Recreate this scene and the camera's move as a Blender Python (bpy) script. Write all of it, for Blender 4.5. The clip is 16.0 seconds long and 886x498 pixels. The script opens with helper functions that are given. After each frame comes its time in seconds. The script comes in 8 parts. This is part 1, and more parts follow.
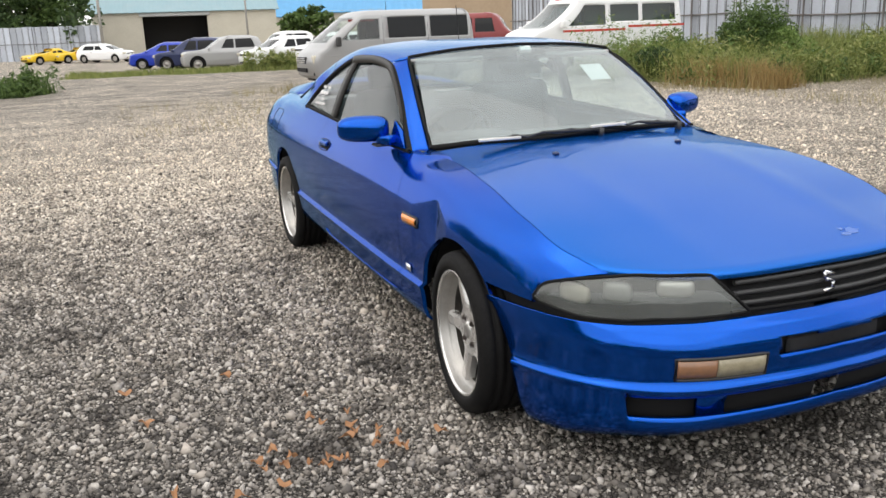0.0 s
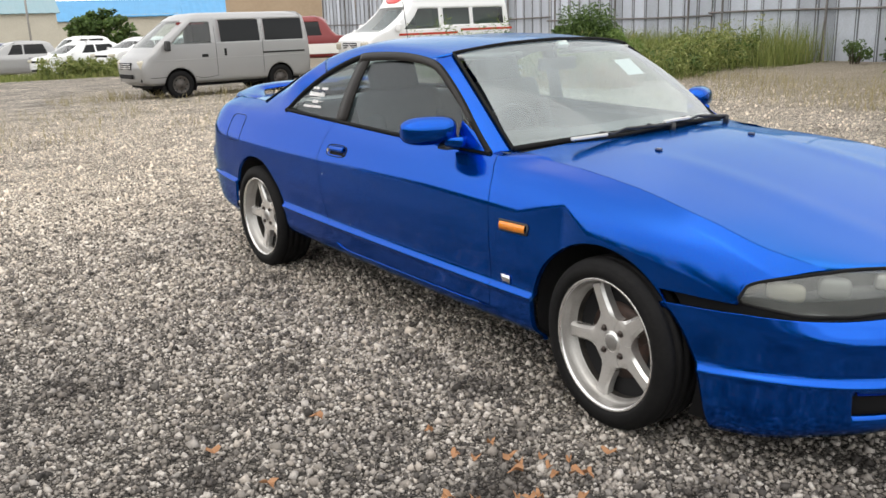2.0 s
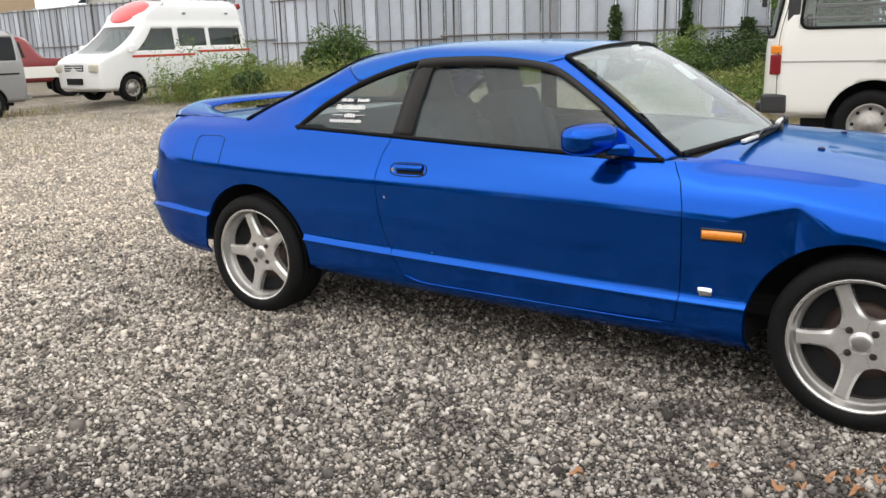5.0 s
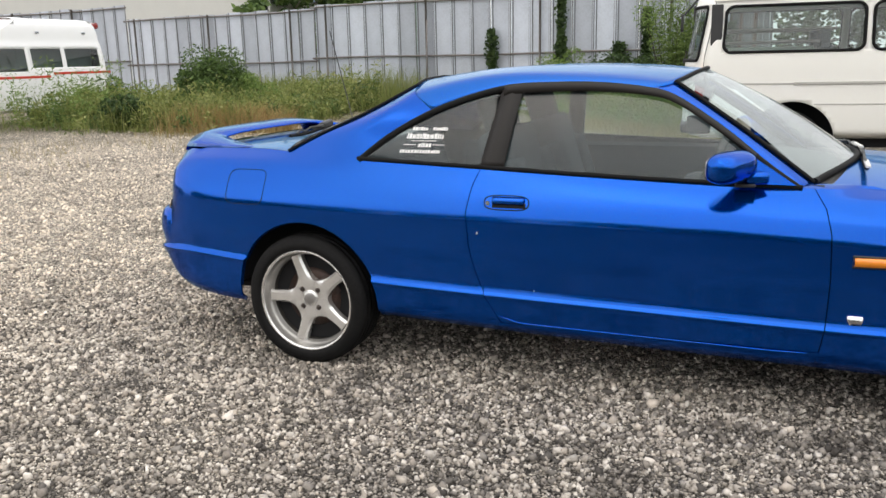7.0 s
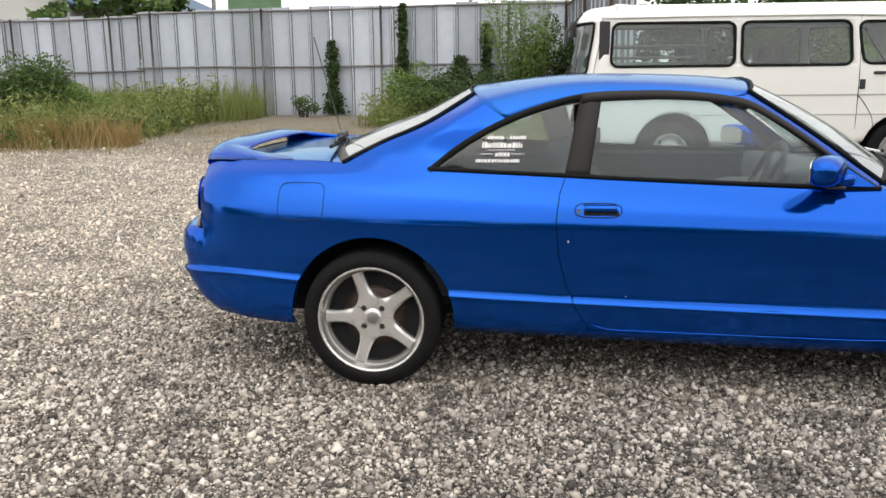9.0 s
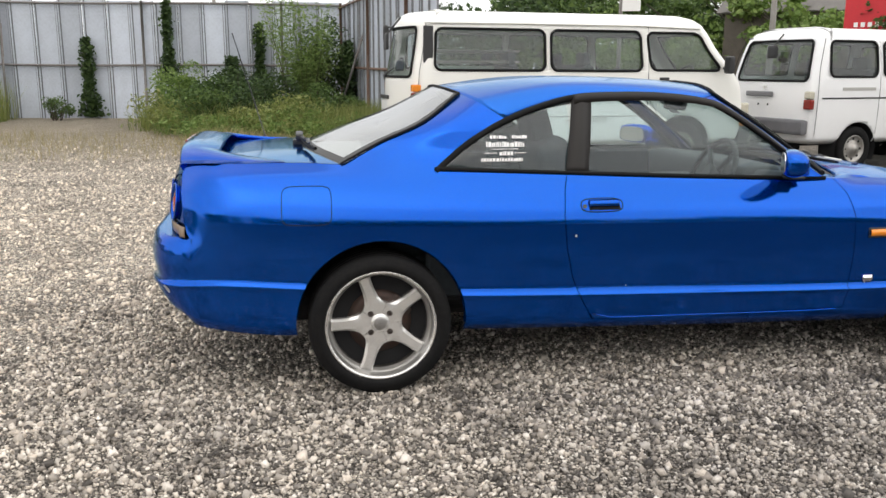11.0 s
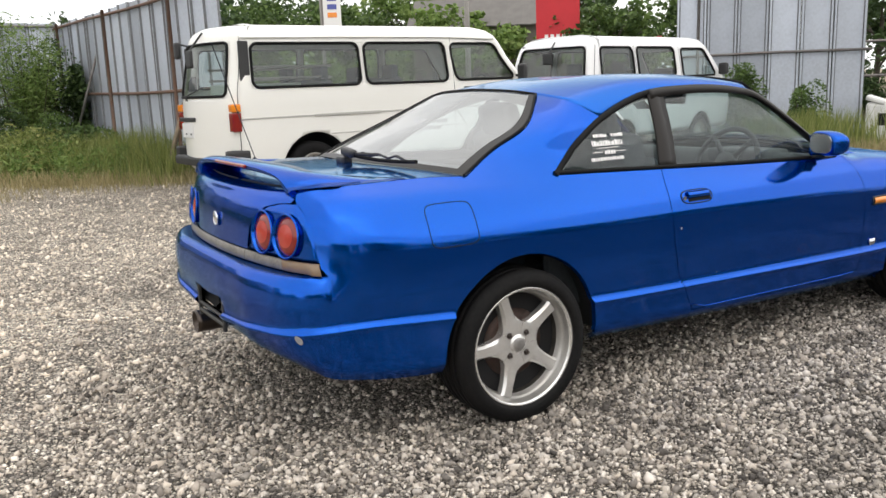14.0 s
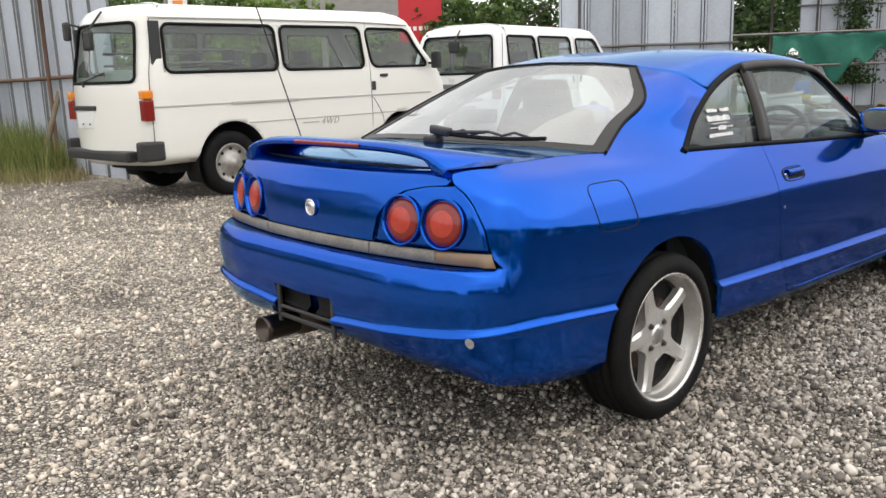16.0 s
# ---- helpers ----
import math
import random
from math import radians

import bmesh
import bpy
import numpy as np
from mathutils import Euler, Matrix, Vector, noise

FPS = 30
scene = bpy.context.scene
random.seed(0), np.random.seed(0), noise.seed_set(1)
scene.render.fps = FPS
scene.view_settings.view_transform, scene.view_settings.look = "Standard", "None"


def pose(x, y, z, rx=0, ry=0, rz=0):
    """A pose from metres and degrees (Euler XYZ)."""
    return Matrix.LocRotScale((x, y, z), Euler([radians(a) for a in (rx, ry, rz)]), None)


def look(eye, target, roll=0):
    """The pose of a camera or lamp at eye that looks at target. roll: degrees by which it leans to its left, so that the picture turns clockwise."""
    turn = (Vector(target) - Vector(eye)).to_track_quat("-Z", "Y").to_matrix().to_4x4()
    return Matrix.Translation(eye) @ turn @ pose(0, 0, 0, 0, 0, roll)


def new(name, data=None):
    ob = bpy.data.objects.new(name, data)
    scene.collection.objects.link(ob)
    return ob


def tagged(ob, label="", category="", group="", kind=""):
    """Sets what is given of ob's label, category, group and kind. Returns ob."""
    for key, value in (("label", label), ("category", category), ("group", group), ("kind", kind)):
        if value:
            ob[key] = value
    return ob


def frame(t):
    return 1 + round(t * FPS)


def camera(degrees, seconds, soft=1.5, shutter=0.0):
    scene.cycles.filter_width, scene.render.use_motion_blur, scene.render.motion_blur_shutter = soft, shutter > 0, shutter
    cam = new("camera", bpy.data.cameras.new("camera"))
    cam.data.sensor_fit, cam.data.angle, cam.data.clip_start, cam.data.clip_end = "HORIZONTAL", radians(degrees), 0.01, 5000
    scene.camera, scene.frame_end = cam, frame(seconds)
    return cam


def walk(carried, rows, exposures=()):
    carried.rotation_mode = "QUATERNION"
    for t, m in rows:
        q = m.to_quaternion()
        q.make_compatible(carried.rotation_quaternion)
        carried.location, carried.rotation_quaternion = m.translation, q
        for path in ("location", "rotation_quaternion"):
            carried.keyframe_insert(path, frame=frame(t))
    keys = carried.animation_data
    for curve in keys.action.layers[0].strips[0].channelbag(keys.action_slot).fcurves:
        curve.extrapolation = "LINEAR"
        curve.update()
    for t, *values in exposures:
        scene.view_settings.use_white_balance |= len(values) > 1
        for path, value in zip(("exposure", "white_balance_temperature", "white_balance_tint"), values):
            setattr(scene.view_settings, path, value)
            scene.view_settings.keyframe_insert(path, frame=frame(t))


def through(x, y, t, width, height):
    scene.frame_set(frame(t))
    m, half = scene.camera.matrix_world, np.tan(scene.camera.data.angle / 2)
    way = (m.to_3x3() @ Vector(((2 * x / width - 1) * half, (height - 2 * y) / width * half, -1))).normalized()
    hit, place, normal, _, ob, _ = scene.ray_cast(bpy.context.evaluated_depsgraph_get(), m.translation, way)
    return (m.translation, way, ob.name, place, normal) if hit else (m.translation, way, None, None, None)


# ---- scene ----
cam = camera(55.5, 16.0)
PATH = [
    (0, (4.018, -1.978, 1.382), (2.23, -1.244, 0.867), -2.0),
    (0.5, (3.797, -2.177, 1.383), (2.052, -1.364, 0.842), -3.4),
    (1, (3.62, -2.44, 1.36), (1.948, -1.472, 0.845), -1.0),
    (1.5, (3.458, -2.688, 1.372), (1.864, -1.621, 0.806), -0.9),
    (2, (3.214, -2.836, 1.368), (1.65, -1.702, 0.849), -2.0),
    (2.5, (3.005, -3.032, 1.365), (1.477, -1.843, 0.866), -1.1),
    (3, (2.784, -3.244, 1.37), (1.387, -1.909, 0.853), -1.3),
    (3.5, (2.484, -3.347, 1.351), (1.162, -1.917, 0.895), -3.0),
    (4, (2.203, -3.478, 1.325), (0.983, -1.968, 0.843), -0.5),
    (4.5, (1.924, -3.678, 1.343), (0.815, -2.089, 0.851), -1.6),
    (5, (1.634, -3.758, 1.319), (0.584, -2.127, 0.834), -1.6),
    (5.2, (1.517, -3.783, 1.324), (0.502, -2.126, 0.852), -1.3),
    (7.3, (0.388, -4.073, 1.368), (-0.249, -2.228, 0.93), -1.2),
    (7.5, (0.254, -4.141, 1.384), (-0.312, -2.271, 0.956), -0.9),
    (8, (-0.006, -4.196, 1.367), (-0.477, -2.294, 0.966), 0.5),
    (8.2, (-0.129, -4.191, 1.35), (-0.563, -2.283, 0.936), 0.3),
    (10.3, (-1.242, -4.202, 1.346), (-1.135, -2.251, 0.919), 0.1),
    (10.5, (-1.377, -4.195, 1.337), (-1.184, -2.246, 0.932), 0.5),
    (11, (-1.679, -4.171, 1.338), (-1.344, -2.245, 0.919), 0.3),
    (11.5, (-1.929, -4.0, 1.315), (-1.505, -2.093, 0.888), 0.1),
    (12, (-2.178, -3.88, 1.304), (-1.642, -1.997, 0.899), 0.2),
    (12.5, (-2.456, -3.811, 1.315), (-1.766, -1.976, 0.917), -1.0),
    (13, (-2.669, -3.597, 1.284), (-1.899, -1.792, 0.894), -1.5),
    (13.5, (-2.919, -3.44, 1.276), (-2.062, -1.67, 0.91), -0.1),
    (14, (-3.192, -3.316, 1.291), (-2.179, -1.635, 0.905), -2.2),
    (14.5, (-3.341, -3.081, 1.257), (-2.288, -1.428, 0.859), -2.1),
    (15, (-3.452, -2.895, 1.252), (-2.308, -1.306, 0.844), -1.9),
    (15.5, (-3.679, -2.673, 1.259), (-2.415, -1.181, 0.843), -1.9),
    (16, (-3.829, -2.416, 1.235), (-2.515, -0.965, 0.824), -1.9),
]
walk(cam, [(t, look(eye, target, roll)) for t, eye, target, roll in PATH])

# ---- light ----
world = bpy.data.worlds.new("overcast_sky")
scene.world = world
world.use_nodes = True
wn, wl = world.node_tree.nodes, world.node_tree.links
sky = wn.new("ShaderNodeTexSky")
sky.sky_type, sky.sun_disc = "NISHITA", False
sky.sun_elevation, sky.sun_rotation = radians(52), radians(200)
sky.air_density, sky.dust_density, sky.ozone_density = 1.0, 6.0, 1.0
cloud = wn.new("ShaderNodeTexNoise")
cloud.inputs["Scale"].default_value, cloud.inputs["Detail"].default_value = 2.2, 5
ramp = wn.new("ShaderNodeValToRGB")
ramp.color_ramp.elements[0].position, ramp.color_ramp.elements[0].color = 0.3, (8.2, 8.3, 8.5, 1)
ramp.color_ramp.elements[1].position, ramp.color_ramp.elements[1].color = 0.7, (12.2, 12.0, 11.7, 1)
wl.new(cloud.outputs["Fac"], ramp.inputs["Fac"])
veil = wn.new("ShaderNodeMixRGB")
veil.inputs["Fac"].default_value = 0.86
wl.new(sky.outputs["Color"], veil.inputs["Color1"])
wl.new(ramp.outputs["Color"], veil.inputs["Color2"])
wl.new(veil.outputs["Color"], wn["Background"].inputs["Color"])
wn["Background"].inputs["Strength"].default_value = 0.16
sun = new("sun", bpy.data.lights.new("sun", "SUN"))
sun.data.energy, sun.data.angle, sun.data.color = 1.0, radians(85), (1.0, 0.95, 0.87)
sun.matrix_world = look((0, 0, 30), (-10, 4, 6))


# ---- materials ----
def material(name, colour=(0.5, 0.5, 0.5), rough=0.5, metal=0.0, coat=0.0, noise=0.0, scale=8.0, bump=0.0, bump_scale=60.0, spec=0.5, tint=None):
    """A principled material; noise: how far the colour strays towards tint, at two scales; bump: fine relief in metres."""
    m = bpy.data.materials.new(name)
    m.use_nodes = True
    n, l = m.node_tree.nodes, m.node_tree.links
    b = n["Principled BSDF"]
    b.inputs["Base Color"].default_value = (*colour, 1)
    b.inputs["Roughness"].default_value, b.inputs["Metallic"].default_value = rough, metal
    b.inputs["Coat Weight"].default_value, b.inputs["Coat Roughness"].default_value = coat, 0.03
    b.inputs["Specular IOR Level"].default_value = spec
    co = n.new("ShaderNodeTexCoord")
    if noise:
        big, small, add = n.new("ShaderNodeTexNoise"), n.new("ShaderNodeTexNoise"), n.new("ShaderNodeMath")
        big.inputs["Scale"].default_value, small.inputs["Scale"].default_value = scale, scale * 9
        big.inputs["Detail"].default_value = small.inputs["Detail"].default_value = 4
        for t in (big, small):
            l.new(co.outputs["Object"], t.inputs["Vector"])
        add.operation = "MULTIPLY"
        l.new(big.outputs["Fac"], add.inputs[0])
        l.new(small.outputs["Fac"], add.inputs[1])
        r = n.new("ShaderNodeMapRange")
        r.inputs["From Min"].default_value, r.inputs["From Max"].default_value = 0.15, 0.36
        r.inputs["To Max"].default_value = noise
        l.new(add.outputs[0], r.inputs["Value"])
        mix = n.new("ShaderNodeMixRGB")
        mix.inputs["Color1"].default_value = (*colour, 1)
        mix.inputs["Color2"].default_value = (*(tint or [c * 0.45 for c in colour]), 1)
        l.new(r.outputs[0], mix.inputs["Fac"])
        l.new(mix.outputs[0], b.inputs["Base Color"])
    if bump:
        t, bp = n.new("ShaderNodeTexNoise"), n.new("ShaderNodeBump")
        t.inputs["Scale"].default_value, t.inputs["Detail"].default_value = bump_scale, 3
        l.new(co.outputs["Object"], t.inputs["Vector"])
        bp.inputs["Distance"].default_value = bump
        l.new(t.outputs["Fac"], bp.inputs["Height"])
        l.new(bp.outputs["Normal"], b.inputs["Normal"])
    return m


def glass(name, tint=(0.75, 0.82, 0.8), gloss=0.02, film=0.0, ior=1.6, dust=(0.62, 0.64, 0.62)):
    """A thin pane: tinted see-through with a gloss that grows at grazing angles; film: how much of it a pale haze
    covers, for dust and painted-in sky reflection.
    """
    m = bpy.data.materials.new(name)
    m.use_nodes = True
    n, l = m.node_tree.nodes, m.node_tree.links
    n.remove(n["Principled BSDF"])
    tr, gl, mx, fr = (n.new("ShaderNode" + k) for k in ("BsdfTransparent", "BsdfGlossy", "MixShader", "LayerWeight"))
    pw, mp = n.new("ShaderNodeMath"), n.new("ShaderNodeMapRange")
    fr.inputs["Blend"].default_value = 0.5
    pw.operation, pw.inputs[1].default_value = "POWER", 5.0
    mp.inputs["To Min"].default_value = ((ior - 1) / (ior + 1)) ** 2
    l.new(fr.outputs["Facing"], pw.inputs[0])
    l.new(pw.outputs[0], mp.inputs["Value"])
    tr.inputs["Color"].default_value = (*tint, 1)
    gl.inputs["Roughness"].default_value = gloss
    see = tr
    if film:
        df, m2, no, mr, co = (n.new("ShaderNode" + k) for k in ("BsdfDiffuse", "MixShader", "TexNoise", "MapRange", "TexCoord"))
        df.inputs["Color"].default_value = (*dust, 1)
        no.inputs["Scale"].default_value, no.inputs["Detail"].default_value = 4, 5
        l.new(co.outputs["Object"], no.inputs["Vector"])
        mr.inputs["From Min"].default_value, mr.inputs["From Max"].default_value = 0.3, 0.7
        mr.inputs["To Min"].default_value, mr.inputs["To Max"].default_value = film * 0.7, film * 1.25
        l.new(no.outputs["Fac"], mr.inputs["Value"])
        l.new(mr.outputs[0], m2.inputs[0])
        l.new(tr.outputs[0], m2.inputs[1])
        l.new(df.outputs[0], m2.inputs[2])
        see = m2
    l.new(mp.outputs[0], mx.inputs[0])
    l.new(see.outputs[0], mx.inputs[1])
    l.new(gl.outputs[0], mx.inputs[2])
    l.new(mx.outputs[0], n["Material Output"].inputs["Surface"])
    return m


def car_paint(name, colour, flake=0.35, rough=0.32):
    """Metallic paint under clear lacquer, with a little dust and very fine orange peel."""
    m = material(name, colour, rough, flake, 1.0)
    n, l = m.node_tree.nodes, m.node_tree.links
    b = n["Principled BSDF"]
    co, dust, fine = n.new("ShaderNodeTexCoord"), n.new("ShaderNodeTexNoise"), n.new("ShaderNodeTexNoise")
    dust.inputs["Scale"].default_value, dust.inputs["Detail"].default_value = 3.0, 6
    fine.inputs["Scale"].default_value = 900
    l.new(co.outputs["Object"], dust.inputs["Vector"])
    l.new(co.outputs["Object"], fine.inputs["Vector"])
    r = n.new("ShaderNodeMapRange")
    r.inputs["From Min"].default_value, r.inputs["From Max"].default_value = 0.45, 0.8
    r.inputs["To Min"].default_value, r.inputs["To Max"].default_value = 0.02, 0.12
    l.new(dust.outputs["Fac"], r.inputs["Value"])
    l.new(r.outputs[0], b.inputs["Coat Roughness"])
    b.inputs["Coat Weight"].default_value = 0.38
    if flake > 0.7:
        b.inputs["Specular Tint"].default_value = (0.07, 0.45, 0.60, 1)
    mix = n.new("ShaderNodeMixRGB")
    mix.inputs["Color1"].default_value = (*[c * 0.8 for c in colour], 1)
    mix.inputs["Color2"].default_value = (*[min(1, c * 1.25) for c in colour], 1)
    l.new(fine.outputs["Fac"], mix.inputs["Fac"])
    l.new(mix.outputs[0], b.inputs["Base Color"])
    return m


paint_blue = car_paint("blue_car_paint", (0.0, 0.076, 0.44), 0.88, 0.15)
paint_bonnet = car_paint("weathered_blue_bonnet_paint", (0.004, 0.115, 0.50), 0.80, 0.26)
paint_faded = car_paint("faded_blue_roof_paint", (0.006, 0.10, 0.45), 0.80, 0.24)
paint_white = car_paint("white_van_paint", (0.84, 0.82, 0.76), 0.0, 0.35)
paint_cream = car_paint("clean_white_paint", (0.82, 0.82, 0.82), 0.0, 0.3)
paint_silver = car_paint("silver_van_paint", (0.36, 0.36, 0.36), 0.5, 0.4)
paint_red = car_paint("faded_red_paint", (0.2, 0.018, 0.018), 0.1, 0.4)
paint_yellow = car_paint("yellow_car_paint", (0.75, 0.5, 0.02), 0.0, 0.35)
paint_navy = car_paint("dark_blue_paint", (0.02, 0.03, 0.09), 0.2, 0.35)
paint_royal = car_paint("royal_blue_paint", (0.01, 0.04, 0.4), 0.2, 0.35)
black_rubber = material("black_rubber", (0.006, 0.006, 0.0065), 0.75, bump=0.0006, bump_scale=120, noise=0.35, tint=(0.017, 0.016, 0.015), spec=0.18)
black_plastic = material("black_plastic_trim", (0.025, 0.025, 0.026), 0.5, noise=0.3, tint=(0.05, 0.05, 0.05))
# near-black: stands in for shade in gaps and openings, also used for black parts
gap_black = material("shadow_gap_lining", (0.006, 0.006, 0.007), 0.9)
smoke = material("smoked_visor", (0.018, 0.016, 0.015), 0.42, spec=0.25)
chrome = material("chrome", (0.75, 0.75, 0.76), 0.14, 1.0)
alloy = material("silver_wheel_alloy", (0.80, 0.79, 0.77), 0.24, 0.70, noise=0.2, scale=14, tint=(0.4, 0.38, 0.35))
rim_dull = material("dulled_rim_dish", (0.46, 0.45, 0.43), 0.38, 0.7, noise=0.35, scale=22, tint=(0.28, 0.26, 0.24))
# dull alloy, its colour darkened for the shade deep inside the rim
alloy_barrel = material("shaded_dull_barrel", (0.06, 0.057, 0.053), 0.5, 0.6, noise=0.5, scale=18, tint=(0.16, 0.14, 0.12))
alloy_lip = material("machined_rim_lip", (0.80, 0.79, 0.77), 0.25, 0.8, noise=0.25, scale=20, tint=(0.4, 0.38, 0.35))
steel_dark = material("brake_disc_steel", (0.05, 0.04, 0.036), 0.5, 0.6, noise=0.5, scale=30, tint=(0.10, 0.045, 0.03))
burnt = material("heat_stained_steel", (0.08, 0.065, 0.055), 0.3, 0.9, noise=0.5, scale=20, tint=(0.1, 0.08, 0.07))
car_glass = glass("car_glass", (0.80, 0.9, 0.92), 0.012, 0.032, 1.65, (0.56, 0.7, 0.74))
# film on the screens: dust, plus pale colour in place of reflected sky
rear_glass = glass("rear_screen_glass", (0.7, 0.78, 0.77), 0.03, 0.20, 2.8, (0.74, 0.76, 0.75))
screen_glass = glass("windscreen_glass", (0.72, 0.83, 0.81), 0.03, 0.22, 2.05, (0.62, 0.72, 0.74))
dark_glass = material("dark_privacy_glass", (0.010, 0.011, 0.012), 0.08, spec=0.25)
tinted_glass = glass("tinted_van_glass", (0.28, 0.34, 0.33), 0.02, 0.03, 1.6)
van_glass = glass("van_glass", (0.78, 0.86, 0.84), 0.02, 0.06, 1.7)
lens_clear = glass("headlamp_cover", (0.80, 0.82, 0.80), 0.1, 0.27, 1.55, (0.33, 0.35, 0.335))
lens_orange = material("orange_lens", (0.85, 0.27, 0.02), 0.22, coat=0.6, noise=0.25, scale=40)
signal_lens = material("faded_orange_lens", (0.30, 0.15, 0.08), 0.25, coat=0.5, noise=0.5, scale=60, tint=(0.2, 0.12, 0.08))
lens_red = material("red_lens", (0.24, 0.016, 0.010), 0.2, coat=0.35, noise=0.4, scale=30, tint=(0.15, 0.010, 0.006))
fog_lens = material("dull_ribbed_fog_lens", (0.36, 0.32, 0.22), 0.25, coat=0.5, noise=0.5, scale=45, tint=(0.2, 0.17, 0.11))
lens_pale = material("clear_ribbed_lens", (0.6, 0.56, 0.45), 0.22, coat=0.6, noise=0.3, scale=30)
lamp_dark = material("lamp_housing", (0.13, 0.135, 0.14), 0.5, noise=0.4, scale=12)
reflector = material("lamp_reflector", (0.80, 0.80, 0.76), 0.32, 0.6)
indicator_cup = material("cream_indicator_cup", (0.50, 0.48, 0.40), 0.4, noise=0.4, scale=30, tint=(0.34, 0.33, 0.28))
lamp_cup = material("dull_lamp_cup", (0.42, 0.43, 0.41), 0.35, 0.5, noise=0.4, scale=25, tint=(0.22, 0.23, 0.22))
grey_strip = material("weathered_grey_strip", (0.23, 0.215, 0.19), 0.55, noise=0.6, scale=14, tint=(0.1, 0.09, 0.075))
seat_cloth = material("grey_seat_cloth", (0.045, 0.053, 0.06), 0.95, bump=0.001, bump_scale=300, noise=0.4, scale=30)
dash_grey = material("dark_grey_dashboard", (0.11, 0.11, 0.11), 0.8, noise=0.3, scale=20)
paper_white = material("white_paper", (0.82, 0.83, 0.83), 0.8)
decal_white = material("white_vinyl", (0.8, 0.8, 0.79), 0.6)


# ---- mesh helpers ----
def mesh_ob(name, verts, faces, mat, parent=None, label="", smooth=True, solid=0.0):
    """One mesh object from vertices and faces; solid: sheet thickness, inwards."""
    me = bpy.data.meshes.new(name)
    me.from_pydata([tuple(map(float, v)) for v in verts], [], [tuple(map(int, f)) for f in faces])
    me.materials.append(mat)
    if smooth:
        me.polygons.foreach_set("use_smooth", [True] * len(me.polygons))
    me.update()
    ob = new(name, me)
    if parent is not None:
        ob.parent = parent
    if solid:
        md = ob.modifiers.new("thickness", "SOLIDIFY")
        md.thickness, md.offset = abs(solid), -1 if solid > 0 else 1
    return tagged(ob, label)


def part(name, bm, mat, parent, label="", smooth=False):
    """Links a bmesh as one mesh object under a thing or a part."""
    me = bpy.data.meshes.new(name)
    bm.to_mesh(me)
    bm.free()
    me.materials.append(mat)
    if smooth:
        me.polygons.foreach_set("use_smooth", [True] * len(me.polygons))
    ob = new(name, me)
    if parent is not None:
        ob.parent = parent
    return tagged(ob, label)


def grid_faces(n, m, wrap=False):
    """Quads of a grid of n rows and m columns, row by row."""
    f = [(i * m + j, i * m + j + 1, (i + 1) * m + j + 1, (i + 1) * m + j) for i in range(n - 1) for j in range(m - 1)]
    if wrap:
        f += [(i * m + m - 1, i * m, (i + 1) * m, (i + 1) * m + m - 1) for i in range(n - 1)]
    return f


def box(bm, c, s, bevel=0.0, rot=None, seg=1):
    """A box of centre c and size s in bm, its edges bevelled."""
    made = bmesh.ops.create_cube(bm, size=1)["verts"]
    bmesh.ops.scale(bm, vec=s, verts=made)
    if bevel:
        edges = list({e for v in made for e in v.link_edges})
        res = bmesh.ops.bevel(bm, geom=edges, offset=bevel, segments=seg, affect="EDGES", profile=0.6)
        made = list({v for f in res["faces"] for v in f.verts} | {v for v in made if v.is_valid})
    m = Matrix.Translation(c) @ (rot.to_4x4() if rot is not None else Matrix())
    bmesh.ops.transform(bm, matrix=m, verts=made)
    return made


def bar(bm, a, b, r, n=8, r2=None):
    """A round bar from a to b."""
    a, b = Vector(a), Vector(b)
    d = b - a
    made = bmesh.ops.create_cone(bm, cap_ends=True, segments=n, radius1=r, radius2=r if r2 is None else r2, depth=d.length)["verts"]
    bmesh.ops.transform(bm, matrix=Matrix.Translation((a + b) / 2) @ d.to_track_quat("Z", "Y").to_matrix().to_4x4(), verts=made)
    return made


def tube(name, pts, r, mat, parent=None, label="", n=8, closed=False, flat=1.0):
    """A tube of radius r along points, squeezed by flat in z."""
    P = [Vector(p) for p in pts]
    V, k = [], len(P)
    for i, p in enumerate(P):
        a, b = (P[(i - 1) % k], P[(i + 1) % k]) if closed else (P[max(i - 1, 0)], P[min(i + 1, k - 1)])
        d = (b - a).normalized()
        side = d.cross(Vector((0, 0, 1)))
        side = side.normalized() if side.length > 1e-4 else Vector((1, 0, 0))
        up = side.cross(d)
        for j in range(n):
            w = 2 * math.pi * j / n
            V.append(p + side * (math.cos(w) * r) + up * (math.sin(w) * r * flat))
    F = [(i * n + j, i * n + (j + 1) % n, (i + 1) % k * n + (j + 1) % n, (i + 1) % k * n + j) for i in range(k if closed else k - 1) for j in range(n)]
    if not closed:
        F += [tuple(range(n)), tuple(reversed(range((k - 1) * n, k * n)))]
    return mesh_ob(name, V, F, mat, parent, label)


def slopes(x, y):
    h = np.diff(x)
    d = np.diff(y, axis=0) / h.reshape(-1, *[1] * (y.ndim - 1))
    m = np.zeros_like(y)
    m[0], m[-1] = d[0], d[-1]
    same = d[:-1] * d[1:] > 0
    with np.errstate(divide="ignore", invalid="ignore"):
        m[1:-1] = np.where(same, 2 * d[:-1] * d[1:] / (d[:-1] + d[1:]), 0)
    return m


